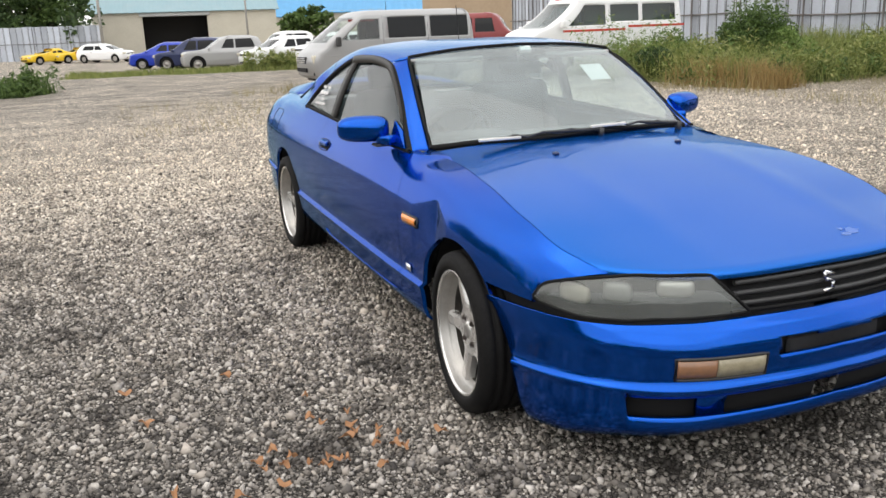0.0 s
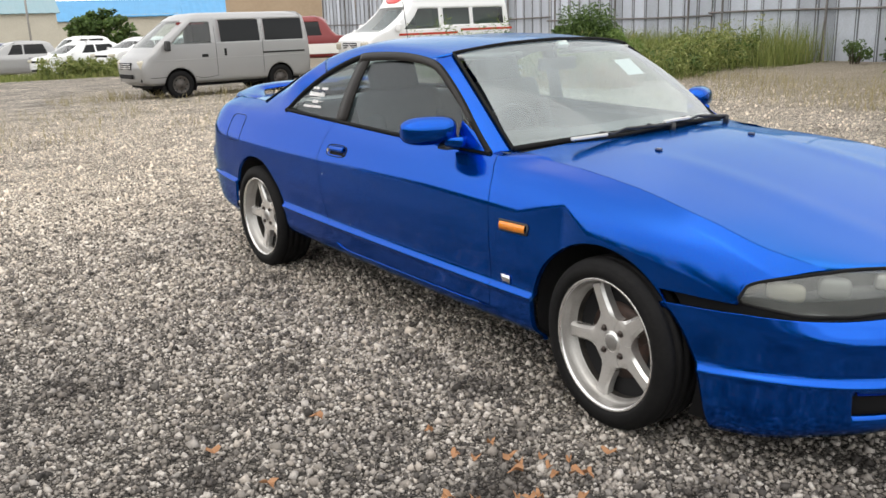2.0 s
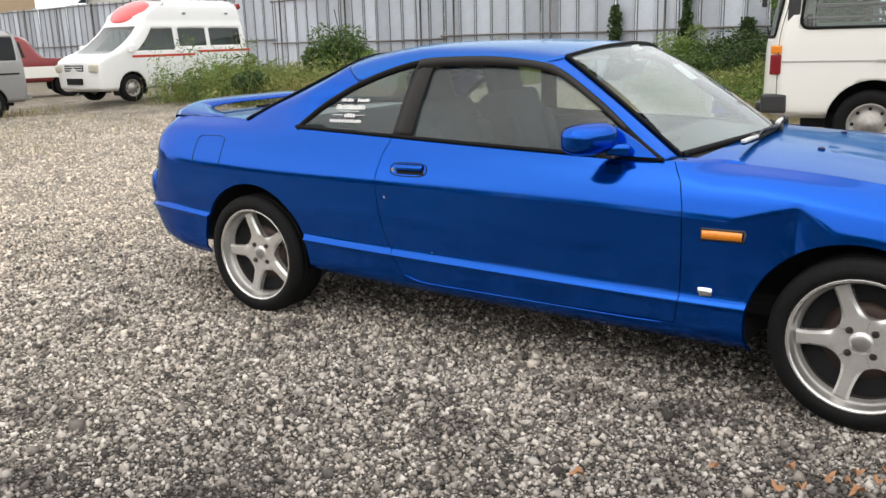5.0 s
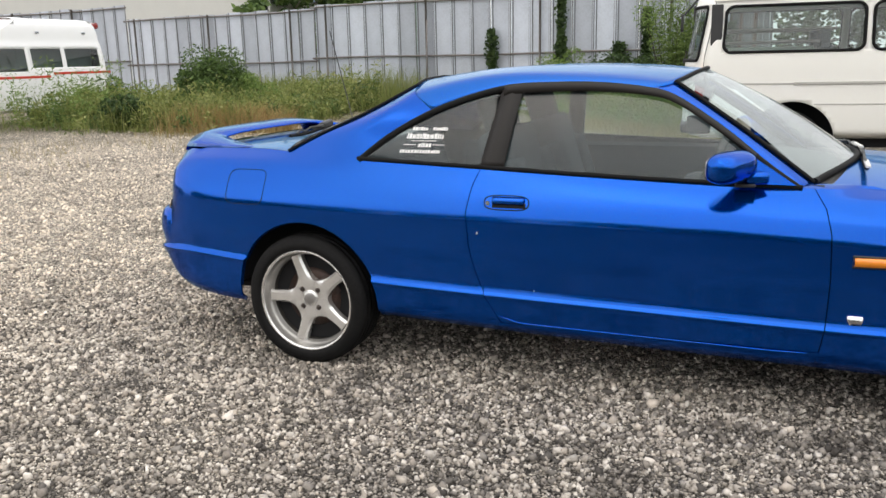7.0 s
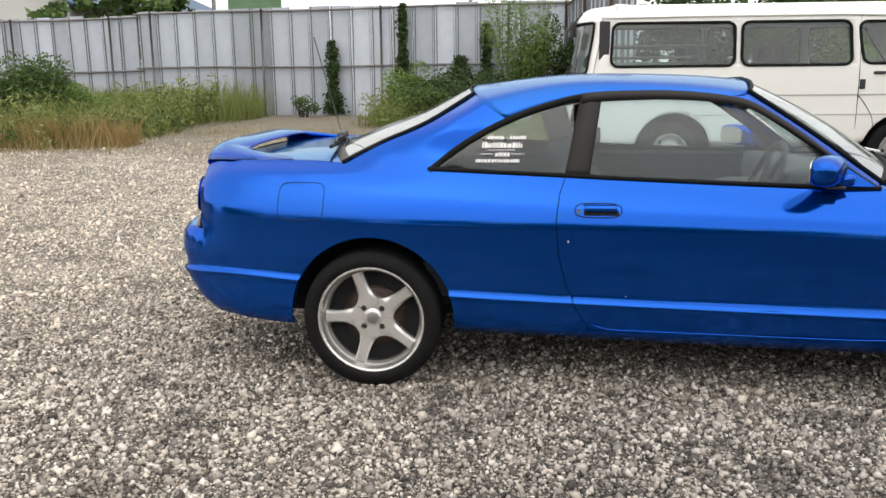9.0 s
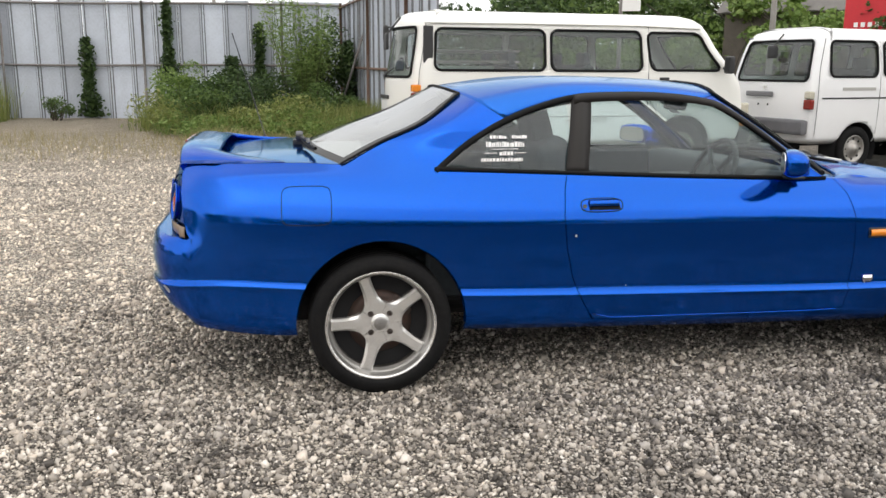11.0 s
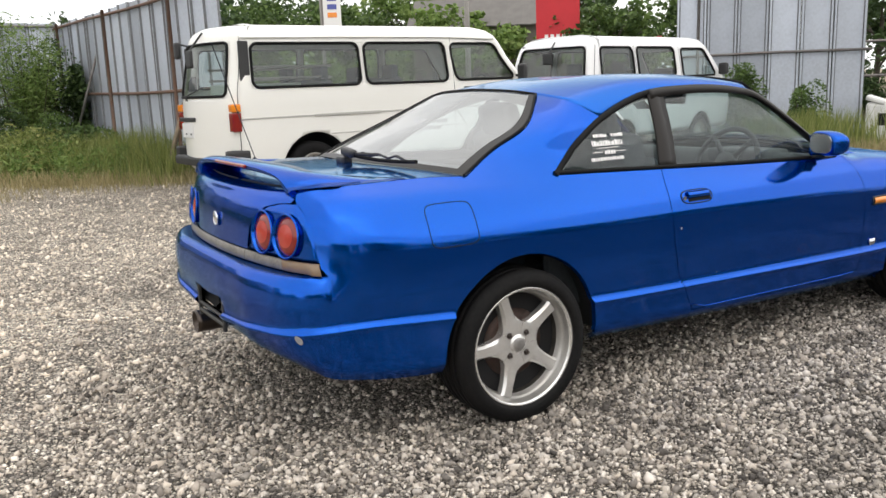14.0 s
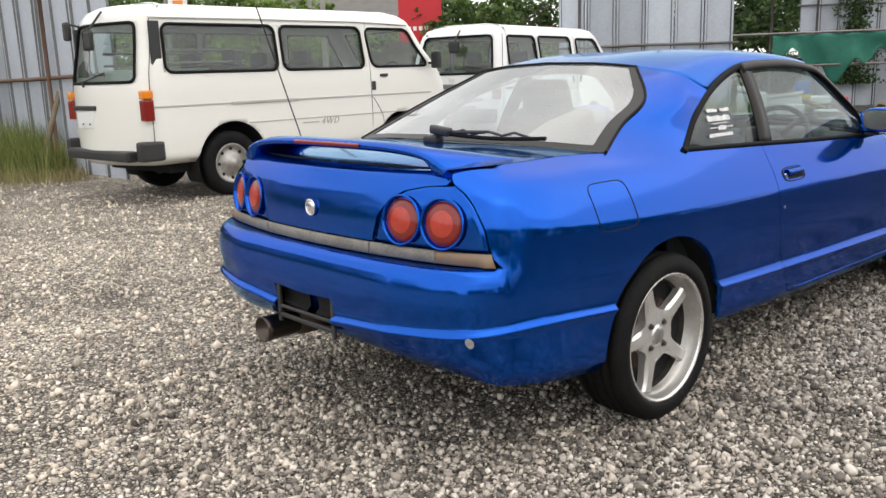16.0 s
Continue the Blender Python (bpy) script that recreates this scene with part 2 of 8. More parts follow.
def curve(x, y, q):
    """A smooth monotone curve through (x, y), read at q."""
    x, y, q = np.asarray(x, float), np.asarray(y, float), np.atleast_1d(np.asarray(q, float))
    m = slopes(x, y)
    i = np.clip(np.searchsorted(x, q) - 1, 0, len(x) - 2)
    h = x[i + 1] - x[i]
    t = (np.clip(q, x[0], x[-1]) - x[i]) / h
    sh = (-1,) + (1,) * (y.ndim - 1)
    t, h = t.reshape(sh), h.reshape(sh)
    return (1 + 2 * t) * (1 - t) ** 2 * y[i] + t * (1 - t) ** 2 * h * m[i] + t * t * (3 - 2 * t) * y[i + 1] + t * t * (t - 1) * h * m[i + 1]


def spline(P, n):
    """n points on a Catmull-Rom curve through P, evenly by length."""
    P = np.asarray(P, float)
    E = np.vstack([2 * P[0] - P[1], P, 2 * P[-1] - P[-2]])
    out = []
    for i in range(len(P) - 1):
        p0, p1, p2, p3 = E[i:i + 4]
        for t in np.linspace(0, 1, 24, endpoint=False):
            out.append(0.5 * (2 * p1 + (p2 - p0) * t + (2 * p0 - 5 * p1 + 4 * p2 - p3) * t * t + (3 * p1 - p0 - 3 * p2 + p3) * t ** 3))
    out = np.array(out + [P[-1]])
    s = np.r_[0, np.cumsum(np.linalg.norm(np.diff(out, axis=0), axis=1))]
    return np.stack([np.interp(np.linspace(0, s[-1], n), s, out[:, k]) for k in range(out.shape[1])], 1)


def mirrored(V):
    return np.asarray(V, float) * (1, -1, 1)


def both(name, V, F, mat, parent, label="", solid=0.0, smooth=True):
    """A part on the left side and its mirror on the right; returns (left, right)."""
    V = np.asarray(V, float)
    return (mesh_ob(name, V, [f[::-1] for f in F], mat, parent, label, smooth, solid), mesh_ob(name, mirrored(V), F, mat, parent, label, smooth, solid))


def weld(V, F):
    """Joins vertices that fall together and drops what is unused."""
    V = np.asarray(V, float)
    _, first, inv = np.unique(np.round(V, 5), axis=0, return_index=True, return_inverse=True)
    inv = inv.ravel()
    out = []
    for f in F:
        g = []
        for i in f:
            if inv[i] not in g:
                g.append(int(inv[i]))
        if len(g) > 2:
            out.append(tuple(g))
    used = np.unique([i for g in out for i in g])
    back = np.full(len(first), -1)
    back[used] = np.arange(len(used))
    return V[first[used]], [tuple(int(back[i]) for i in g) for g in out]

# ---- ground ----
def smooth(a, b, x):
    t = np.clip((np.asarray(x, float) - a) / (b - a), 0, 1)
    return t * t * (3 - 2 * t)


def ground_z(x, y):
    """Height of the yard: level by the cars, a low bank under the fence, falling away towards the far sheds."""
    x, y = np.asarray(x, float), np.asarray(y, float)
    bank = 0.14 * smooth(12.8, 15.6, y) * smooth(-34, -22, x) * (1 - smooth(2.0, 6.0, x))
    dip = -0.0205 * np.clip(-x - 9, 0, 9) * (1 - smooth(8.0, 10.5, y))
    fall = -0.0125 * np.clip(-x - 18, 0, 34)
    return bank + dip + fall


def fast_mesh(name, V, F, mat, parent=None, label="", category="", kind="", smooth_shade=False, mats=None):
    """A large mesh from arrays; F has rows of equal length."""
    V, F = np.asarray(V, np.float32), np.asarray(F, np.int32)
    me = bpy.data.meshes.new(name)
    me.vertices.add(len(V))
    me.vertices.foreach_set("co", V.ravel())
    k = F.shape[1]
    me.loops.add(F.size)
    me.loops.foreach_set("vertex_index", F.ravel())
    me.polygons.add(len(F))
    me.polygons.foreach_set("loop_start", np.arange(0, F.size, k, dtype=np.int32))
    me.polygons.foreach_set("loop_total", np.full(len(F), k, np.int32))
    if smooth_shade:
        me.polygons.foreach_set("use_smooth", np.ones(len(F), bool))
    me.materials.append(mat)
    me.update(calc_edges=True)
    ob = new(name, me)
    if parent is not None:
        ob.parent = parent
    return tagged(ob, label, category, "", kind)


def island_material(name, colours, rough=0.85, zone=False, bump=0.0, bump_scale=200.0, through=0.0, spec=0.4):
    """One material whose colour is picked per loose piece from a list; zone: paler away from the dark patch round the coupe."""
    m = bpy.data.materials.new(name)
    m.use_nodes = True
    n, l = m.node_tree.nodes, m.node_tree.links
    b = n["Principled BSDF"]
    b.inputs["Roughness"].default_value, b.inputs["Specular IOR Level"].default_value = rough, spec
    g, r = n.new("ShaderNodeNewGeometry"), n.new("ShaderNodeValToRGB")
    e = r.color_ramp.elements
    while len(e) < len(colours):
        e.new(0.5)
    for i, c in enumerate(colours):
        e[i].position, e[i].color = i / (len(colours) - 1), (*c, 1)
    l.new(g.outputs["Random Per Island"], r.inputs["Fac"])
    out = r.outputs["Color"]
    if zone:
        out = gravel_zone(n, l, out)
    l.new(out, b.inputs["Base Color"])
    if through:
        b.inputs["Subsurface Weight"].default_value = 0
        b.inputs["Transmission Weight"].default_value = 0
        tl, mx = n.new("ShaderNodeBsdfTranslucent"), n.new("ShaderNodeMixShader")
        l.new(out, tl.inputs["Color"])
        mx.inputs[0].default_value = through
        l.new(b.outputs[0], mx.inputs[1])
        l.new(tl.outputs[0], mx.inputs[2])
        l.new(mx.outputs[0], n["Material Output"].inputs["Surface"])
    if bump:
        t, bp, co = n.new("ShaderNodeTexNoise"), n.new("ShaderNodeBump"), n.new("ShaderNodeTexCoord")
        t.inputs["Scale"].default_value = bump_scale
        l.new(co.outputs["Object"], t.inputs["Vector"])
        bp.inputs["Distance"].default_value = bump
        l.new(t.outputs["Fac"], bp.inputs["Height"])
        l.new(bp.outputs["Normal"], b.inputs["Normal"])
    return m


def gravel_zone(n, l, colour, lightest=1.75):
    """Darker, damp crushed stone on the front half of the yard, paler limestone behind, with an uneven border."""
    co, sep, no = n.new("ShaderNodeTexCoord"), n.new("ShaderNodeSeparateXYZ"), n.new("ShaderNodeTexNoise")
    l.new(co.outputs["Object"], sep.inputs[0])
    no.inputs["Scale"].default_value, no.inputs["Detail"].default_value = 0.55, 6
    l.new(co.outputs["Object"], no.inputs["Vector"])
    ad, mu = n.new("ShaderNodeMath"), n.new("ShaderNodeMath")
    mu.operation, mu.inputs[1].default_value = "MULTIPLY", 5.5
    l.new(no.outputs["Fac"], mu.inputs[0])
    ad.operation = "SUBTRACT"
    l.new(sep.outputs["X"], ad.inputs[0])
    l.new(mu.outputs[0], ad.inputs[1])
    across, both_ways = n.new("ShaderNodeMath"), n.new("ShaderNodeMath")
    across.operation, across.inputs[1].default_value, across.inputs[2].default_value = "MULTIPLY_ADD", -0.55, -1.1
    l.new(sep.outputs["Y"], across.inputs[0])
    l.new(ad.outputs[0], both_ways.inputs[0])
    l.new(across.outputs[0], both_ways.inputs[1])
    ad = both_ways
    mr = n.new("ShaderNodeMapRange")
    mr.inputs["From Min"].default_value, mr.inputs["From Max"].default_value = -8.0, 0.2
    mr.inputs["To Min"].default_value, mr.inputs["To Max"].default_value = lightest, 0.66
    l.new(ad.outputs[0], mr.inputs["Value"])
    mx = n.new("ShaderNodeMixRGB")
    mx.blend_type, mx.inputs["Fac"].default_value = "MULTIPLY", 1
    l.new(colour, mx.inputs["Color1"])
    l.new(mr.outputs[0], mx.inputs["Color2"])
    # patches of dark damp soil between the stones
    dn, dr, mx2 = n.new("ShaderNodeTexNoise"), n.new("ShaderNodeMapRange"), n.new("ShaderNodeMixRGB")
    dn.inputs["Scale"].default_value, dn.inputs["Detail"].default_value = 2.6, 7
    l.new(co.outputs["Object"], dn.inputs["Vector"])
    dr.inputs["From Min"].default_value, dr.inputs["From Max"].default_value = 0.55, 0.65
    dr.inputs["To Max"].default_value = 0.78
    l.new(dn.outputs["Fac"], dr.inputs["Value"])
    # fewer of them on the pale side, whose stone is warmer
    pale, thin = n.new("ShaderNodeMapRange"), n.new("ShaderNodeMath")
    pale.inputs["From Min"].default_value, pale.inputs["From Max"].default_value = 0.75, 1.6
    l.new(mr.outputs[0], pale.inputs["Value"])
    thin.operation = "MULTIPLY"
    keep = n.new("ShaderNodeMath")
    keep.operation, keep.inputs[1].default_value, keep.inputs[2].default_value = "MULTIPLY_ADD", -0.65, 1.0
    l.new(pale.outputs[0], keep.inputs[0])
    l.new(dr.outputs[0], thin.inputs[0])
    l.new(keep.outputs[0], thin.inputs[1])
    l.new(thin.outputs[0], mx2.inputs["Fac"])
    hue = n.new("ShaderNodeMixRGB")
    hue.blend_type, hue.inputs["Fac"].default_value = "MULTIPLY", 1
    warm = n.new("ShaderNodeMixRGB")
    warm.inputs["Color1"].default_value, warm.inputs["Color2"].default_value = (1.025, 1.0, 1.015, 1), (1.06, 1.0, .95, 1)
    l.new(pale.outputs[0], warm.inputs["Fac"])
    l.new(warm.outputs["Color"], hue.inputs["Color2"])
    l.new(mx.outputs["Color"], hue.inputs["Color1"])
    l.new(hue.outputs["Color"], mx2.inputs["Color1"])
    mx2.inputs["Color2"].default_value = (0.036, 0.031, 0.028, 1)
    return mx2.outputs["Color"]


def gravel_ground():
    m = bpy.data.materials.new("crushed_stone_ground")
    m.use_nodes = True
    n, l = m.node_tree.nodes, m.node_tree.links
    b = n["Principled BSDF"]
    b.inputs["Roughness"].default_value, b.inputs["Specular IOR Level"].default_value = 0.92, 0.25
    co = n.new("ShaderNodeTexCoord")
    cols, heights = [], []
    for sc in (52.0, 90.0):
        v, d, r = n.new("ShaderNodeTexVoronoi"), n.new("ShaderNodeTexVoronoi"), n.new("ShaderNodeValToRGB")
        v.inputs["Scale"].default_value = d.inputs["Scale"].default_value = sc
        d.feature = "DISTANCE_TO_EDGE"
        l.new(co.outputs["Object"], v.inputs["Vector"])
        l.new(co.outputs["Object"], d.inputs["Vector"])
        e = r.color_ramp.elements
        e.new(.35), e.new(.6), e.new(.85)
        for i, c in enumerate(((.11, .104, .094), (.25, .236, .212), (.39, .368, .328), (.54, .51, .455), (.68, .65, .59))):
            e[i].color = (*c, 1)
        s = n.new("ShaderNodeSeparateColor")
        l.new(v.outputs["Color"], s.inputs[0])
        l.new(s.outputs[0], r.inputs["Fac"])
        cols.append(r.outputs["Color"])
        mr = n.new("ShaderNodeMapRange")
        mr.inputs["From Max"].default_value = 0.16
        l.new(d.outputs["Distance"], mr.inputs["Value"])
        heights.append(mr.outputs[0])
    mix = n.new("ShaderNodeMixRGB")
    mix.inputs["Fac"].default_value = 0.2
    l.new(cols[0], mix.inputs["Color1"])
    l.new(cols[1], mix.inputs["Color2"])
    crack = n.new("ShaderNodeMixRGB")
    crack.blend_type, crack.inputs["Fac"].default_value = "MULTIPLY", 0.95
    l.new(mix.outputs[0], crack.inputs["Color1"])
    l.new(heights[0], crack.inputs["Color2"])
    # worn wheel tracks and dusty drifts
    dn, dr, drift = n.new("ShaderNodeTexNoise"), n.new("ShaderNodeMapRange"), n.new("ShaderNodeMixRGB")
    dn.inputs["Scale"].default_value, dn.inputs["Detail"].default_value = 0.9, 9
    l.new(co.outputs["Object"], dn.inputs["Vector"])
    dr.inputs["From Min"].default_value, dr.inputs["From Max"].default_value = 0.35, 0.65
    dr.inputs["To Min"].default_value, dr.inputs["To Max"].default_value = 0.72, 1.2
    l.new(dn.outputs["Fac"], dr.inputs["Value"])
    drift.blend_type, drift.inputs["Fac"].default_value = "MULTIPLY", 1
    l.new(crack.outputs[0], drift.inputs["Color1"])
    l.new(dr.outputs[0], drift.inputs["Color2"])
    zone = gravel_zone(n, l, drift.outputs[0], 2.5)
    # dusty soil and thatch further out
    sep, no, ad, mr = n.new("ShaderNodeSeparateXYZ"), n.new("ShaderNodeTexNoise"), n.new("ShaderNodeMath"), n.new("ShaderNodeMapRange")
    l.new(co.outputs["Object"], sep.inputs[0])
    no.inputs["Scale"].default_value, no.inputs["Detail"].default_value = 0.4, 7
    l.new(co.outputs["Object"], no.inputs["Vector"])
    mu = n.new("ShaderNodeMath")
    mu.operation, mu.inputs[1].default_value = "MULTIPLY", 9.0
    l.new(no.outputs["Fac"], mu.inputs[0])
    ad.operation = "ADD"
    l.new(sep.outputs["Y"], ad.inputs[0])
    l.new(mu.outputs[0], ad.inputs[1])
    mr.inputs["From Min"].default_value, mr.inputs["From Max"].default_value, mr.inputs["To Max"].default_value = 11, 17, 0.75
    l.new(ad.outputs[0], mr.inputs["Value"])
    soil = n.new("ShaderNodeMixRGB")
    soil.inputs["Color2"].default_value = (0.46, 0.395, 0.295, 1)
    l.new(mr.outputs[0], soil.inputs["Fac"])
    l.new(zone, soil.inputs["Color1"])
    l.new(soil.outputs[0], b.inputs["Base Color"])
    hs, bp = n.new("ShaderNodeMath"), n.new("ShaderNodeBump")
    l.new(heights[0], hs.inputs[0])
    l.new(heights[1], hs.inputs[1])
    bp.inputs["Distance"].default_value, bp.inputs["Strength"].default_value = 0.022, 1.0
    l.new(hs.outputs[0], bp.inputs["Height"])
    l.new(bp.outputs["Normal"], b.inputs["Normal"])
    return m


g1 = np.r_[-420, -300, -200, -140, np.arange(-100, -40, 6), np.arange(-40, 26, 1.0), np.arange(26, 60, 6), 80, 130, 200, 300, 420]
gx, gy = np.meshgrid(g1, g1, indexing="ij")
ng = len(g1)
gv = np.column_stack([gx.ravel(), gy.ravel(), ground_z(gx, gy).ravel()])
gf = np.array(grid_faces(ng, ng))[:, ::-1]
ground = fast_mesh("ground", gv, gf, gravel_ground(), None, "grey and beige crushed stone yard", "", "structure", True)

# loose stones, thickest where the camera passes
OCT_V = np.array([(1, 0, 0), (-1, 0, 0), (0, 1, 0), (0, -1, 0), (0, 0, 1), (0, 0, -1)], float) * 1.15
OCT_F = np.array([(0, 2, 4), (2, 1, 4), (1, 3, 4), (3, 0, 4), (2, 0, 5), (1, 2, 5), (3, 1, 5), (0, 3, 5)])
rng = np.random.default_rng(7)


CUB_V = np.array([(x, y, z) for x in (-1, 1) for y in (-1, 1) for z in (-1, 1)], float) * .66
CUB_F = np.array([(0, 1, 3), (0, 3, 2), (4, 6, 7), (4, 7, 5), (0, 4, 5), (0, 5, 1), (2, 3, 7), (2, 7, 6), (0, 2, 6), (0, 6, 4), (1, 5, 7), (1, 7, 3)])


def scatter_stones(name, xy, size, label, shard=False, mat=None):
    """Angular stones at xy; shard: the plainest shape."""
    n = len(xy)
    unit_v, unit_f = (OCT_V, OCT_F) if shard else (CUB_V, CUB_F)
    s = size[:, None] * rng.uniform(.65, 1.35, (n, 3)) * (1, 1, .72)
    q = rng.normal(size=(n, 4))
    q /= np.linalg.norm(q, axis=1)[:, None]
    w, x, y, z = q.T
    Rm = np.stack([1 - 2 * (y * y + z * z), 2 * (x * y - w * z), 2 * (x * z + w * y), 2 * (x * y + w * z), 1 - 2 * (x * x + z * z), 2 * (y * z - w * x), 2 * (x * z - w * y), 2 * (y * z + w * x), 1 - 2 * (x * x + y * y)], 1).reshape(n, 3, 3)
    base = unit_v[None] * (1 + rng.uniform(-.36, .3, (n, len(unit_v), 3)))
    P = np.einsum("nij,nvj->nvi", Rm, base * s[:, None])
    P[:, :, 0] += xy[:, :1]
    P[:, :, 1] += xy[:, 1:]
    P[:, :, 2] += (ground_z(xy[:, 0], xy[:, 1]) + size * rng.uniform(.0, .55, n))[:, None]
    F = (unit_f[None] + (np.arange(n) * len(unit_v))[:, None, None]).reshape(-1, 3)
    return fast_mesh(name, P.reshape(-1, 3), F, mat or stone_mat, None, label, "gravel", "stuff")


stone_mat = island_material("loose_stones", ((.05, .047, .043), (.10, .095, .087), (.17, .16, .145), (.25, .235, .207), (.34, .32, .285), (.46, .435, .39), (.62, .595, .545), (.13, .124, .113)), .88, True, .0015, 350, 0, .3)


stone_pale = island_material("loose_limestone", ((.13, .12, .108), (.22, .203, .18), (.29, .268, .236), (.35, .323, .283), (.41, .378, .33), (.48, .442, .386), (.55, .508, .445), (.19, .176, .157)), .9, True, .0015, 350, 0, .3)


def yard_points(n, centre, spread):
    """Points that thin out evenly away from a centre, none under the middle of the coupe or the vans."""
    p = rng.normal(size=(n, 2)) * spread + centre
    p = p[~((abs(p[:, 0]) < 2.1) & (abs(p[:, 1]) < .5))]
    return p[~((p[:, 0] > .9) & (p[:, 1] > 5.6))]


near = np.column_stack([rng.uniform(-5.6, 4.8, 105000), rng.triangular(-4.4, -1.7, .5, 105000)])
near = near[~((abs(near[:, 0]) < 2.1) & (near[:, 1] > -.5))]
edge = np.minimum(near[:, 0] + 5.6, 4.8 - near[:, 0])
near = near[edge > rng.uniform(0, 1.6, len(near))]
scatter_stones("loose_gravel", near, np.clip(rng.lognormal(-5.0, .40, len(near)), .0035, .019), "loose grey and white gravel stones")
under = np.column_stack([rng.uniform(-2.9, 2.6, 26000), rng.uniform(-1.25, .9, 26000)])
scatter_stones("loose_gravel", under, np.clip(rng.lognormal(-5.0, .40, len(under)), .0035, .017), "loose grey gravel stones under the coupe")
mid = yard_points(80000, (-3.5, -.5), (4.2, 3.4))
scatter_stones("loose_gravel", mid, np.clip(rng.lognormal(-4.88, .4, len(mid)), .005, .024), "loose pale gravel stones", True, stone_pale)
far = yard_points(46000, (-6.5, 4.5), (5.0, 3.6))
far = far[far[:, 1] < 13]
scatter_stones("loose_gravel", far, np.clip(rng.lognormal(-4.62, .4, len(far)), .006, .026), "loose pale gravel stones over the open yard", True, stone_pale)
big = np.column_stack([rng.uniform(-4.5, 3.5, 150), rng.uniform(-3.6, -.5, 150)])
scatter_stones("larger_stones", big, rng.uniform(.013, .022, 150), "larger scattered stones")

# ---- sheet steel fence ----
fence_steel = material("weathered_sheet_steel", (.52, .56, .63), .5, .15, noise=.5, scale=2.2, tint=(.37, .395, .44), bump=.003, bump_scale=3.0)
# darker copy of the sheet steel, shade painted on the rib sides
rib_shade = material("shaded_fence_rib", (.2, .21, .225), .6, .3, noise=.5, scale=2.5, tint=(.12, .11, .10), bump=.003, bump_scale=3)
rusty = material("rusty_pipe", (.17, .12, .095), .75, .2, noise=.8, scale=7, tint=(.16, .075, .04))
pipe_grey = material("galvanised_pipe", (.22, .215, .21), .55, .6, noise=.6, scale=5, tint=(.14, .10, .08))
bm = bmesh.new()
PAN = .535
prof = [(0, 0), (.012, .032), (.045, .034), (.058, .004), (.062, 0), (.20, .004), (.33, .0), (.47, .003), (.478, .004), (.49, .034), (.522, .032), (PAN, 0)]
vs = [[bm.verts.new((x, -d, z)) for x, d in prof] for z in (0, 1.0, 2.0, 3.0)]
for i in range(3):
    for j in range(len(prof) - 1):
        bm.faces.new((vs[i][j], vs[i][j + 1], vs[i + 1][j + 1], vs[i + 1][j]))
panel_mesh = bpy.data.meshes.new("panel")
bm.to_mesh(panel_mesh)
bm.free()
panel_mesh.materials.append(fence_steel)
panel_mesh.materials.append(rib_shade)
# rib sides take the shaded copy, flats and rib tops the plain steel
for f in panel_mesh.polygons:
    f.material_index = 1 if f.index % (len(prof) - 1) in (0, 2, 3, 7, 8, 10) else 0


def tint_per_object(m, amount=.3):
    """Lets each object with this material stray a little in brightness."""
    n, l = m.node_tree.nodes, m.node_tree.links
    b = n["Principled BSDF"]
    src = b.inputs["Base Color"].links[0].from_socket
    oi, mr, mx = n.new("ShaderNodeObjectInfo"), n.new("ShaderNodeMapRange"), n.new("ShaderNodeMixRGB")
    mr.inputs["To Min"].default_value, mr.inputs["To Max"].default_value = 1 - amount, 1 + amount * .6
    l.new(oi.outputs["Random"], mr.inputs["Value"])
    mx.blend_type, mx.inputs["Fac"].default_value = "MULTIPLY", 1
    l.new(src, mx.inputs["Color1"])
    l.new(mr.outputs[0], mx.inputs["Color2"])
    l.new(mx.outputs[0], b.inputs["Base Color"])


tint_per_object(fence_steel)


def fence_run(name, a, b, z, label, rails=(1.50, 2.93), rail_mat=None, height=1.0, posts=True):
    """A run of upright steel sheets with two pipe rails, from a to b, face to the yard on the right of a to b."""
    a, b = Vector((*a, 0)), Vector((*b, 0))
    d = b - a
    n = max(1, round(d.length / PAN))
    run = tagged(new(name), label, "", "", "structure")
    ang = math.atan2(d.y, d.x)
    run.matrix_world = pose(a.x, a.y, z, 0, 0, math.degrees(ang))
    s = d.length / (n * PAN)
    for i in range(n):
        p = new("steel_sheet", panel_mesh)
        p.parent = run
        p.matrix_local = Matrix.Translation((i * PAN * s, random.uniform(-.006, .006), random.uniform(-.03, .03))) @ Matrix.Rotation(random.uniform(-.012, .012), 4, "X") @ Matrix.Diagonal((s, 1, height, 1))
    for h in rails:
        tube("rail", [(x, -.075, h + .015 * math.sin(x * .9)) for x in np.linspace(-.1, d.length + .1, max(3, int(d.length)))], .026, rail_mat or pipe_grey, run, n=8)
    if posts:
        for x in np.arange(.4, d.length, 3.2):
            tube("post", [(x, -.11, -.2), (x + .02, -.11, 3.0 * height)], .03, rail_mat or pipe_grey, run, n=8)
    return run


FC = (-.52, 16.6)
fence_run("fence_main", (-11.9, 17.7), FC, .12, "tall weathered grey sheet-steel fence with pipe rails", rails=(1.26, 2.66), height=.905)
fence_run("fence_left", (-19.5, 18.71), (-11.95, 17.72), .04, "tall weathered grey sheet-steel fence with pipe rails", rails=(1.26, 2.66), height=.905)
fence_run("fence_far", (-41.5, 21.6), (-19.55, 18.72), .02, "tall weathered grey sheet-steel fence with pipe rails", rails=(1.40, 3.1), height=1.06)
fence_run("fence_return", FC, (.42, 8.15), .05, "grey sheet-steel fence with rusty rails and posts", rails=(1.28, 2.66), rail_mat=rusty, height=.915)
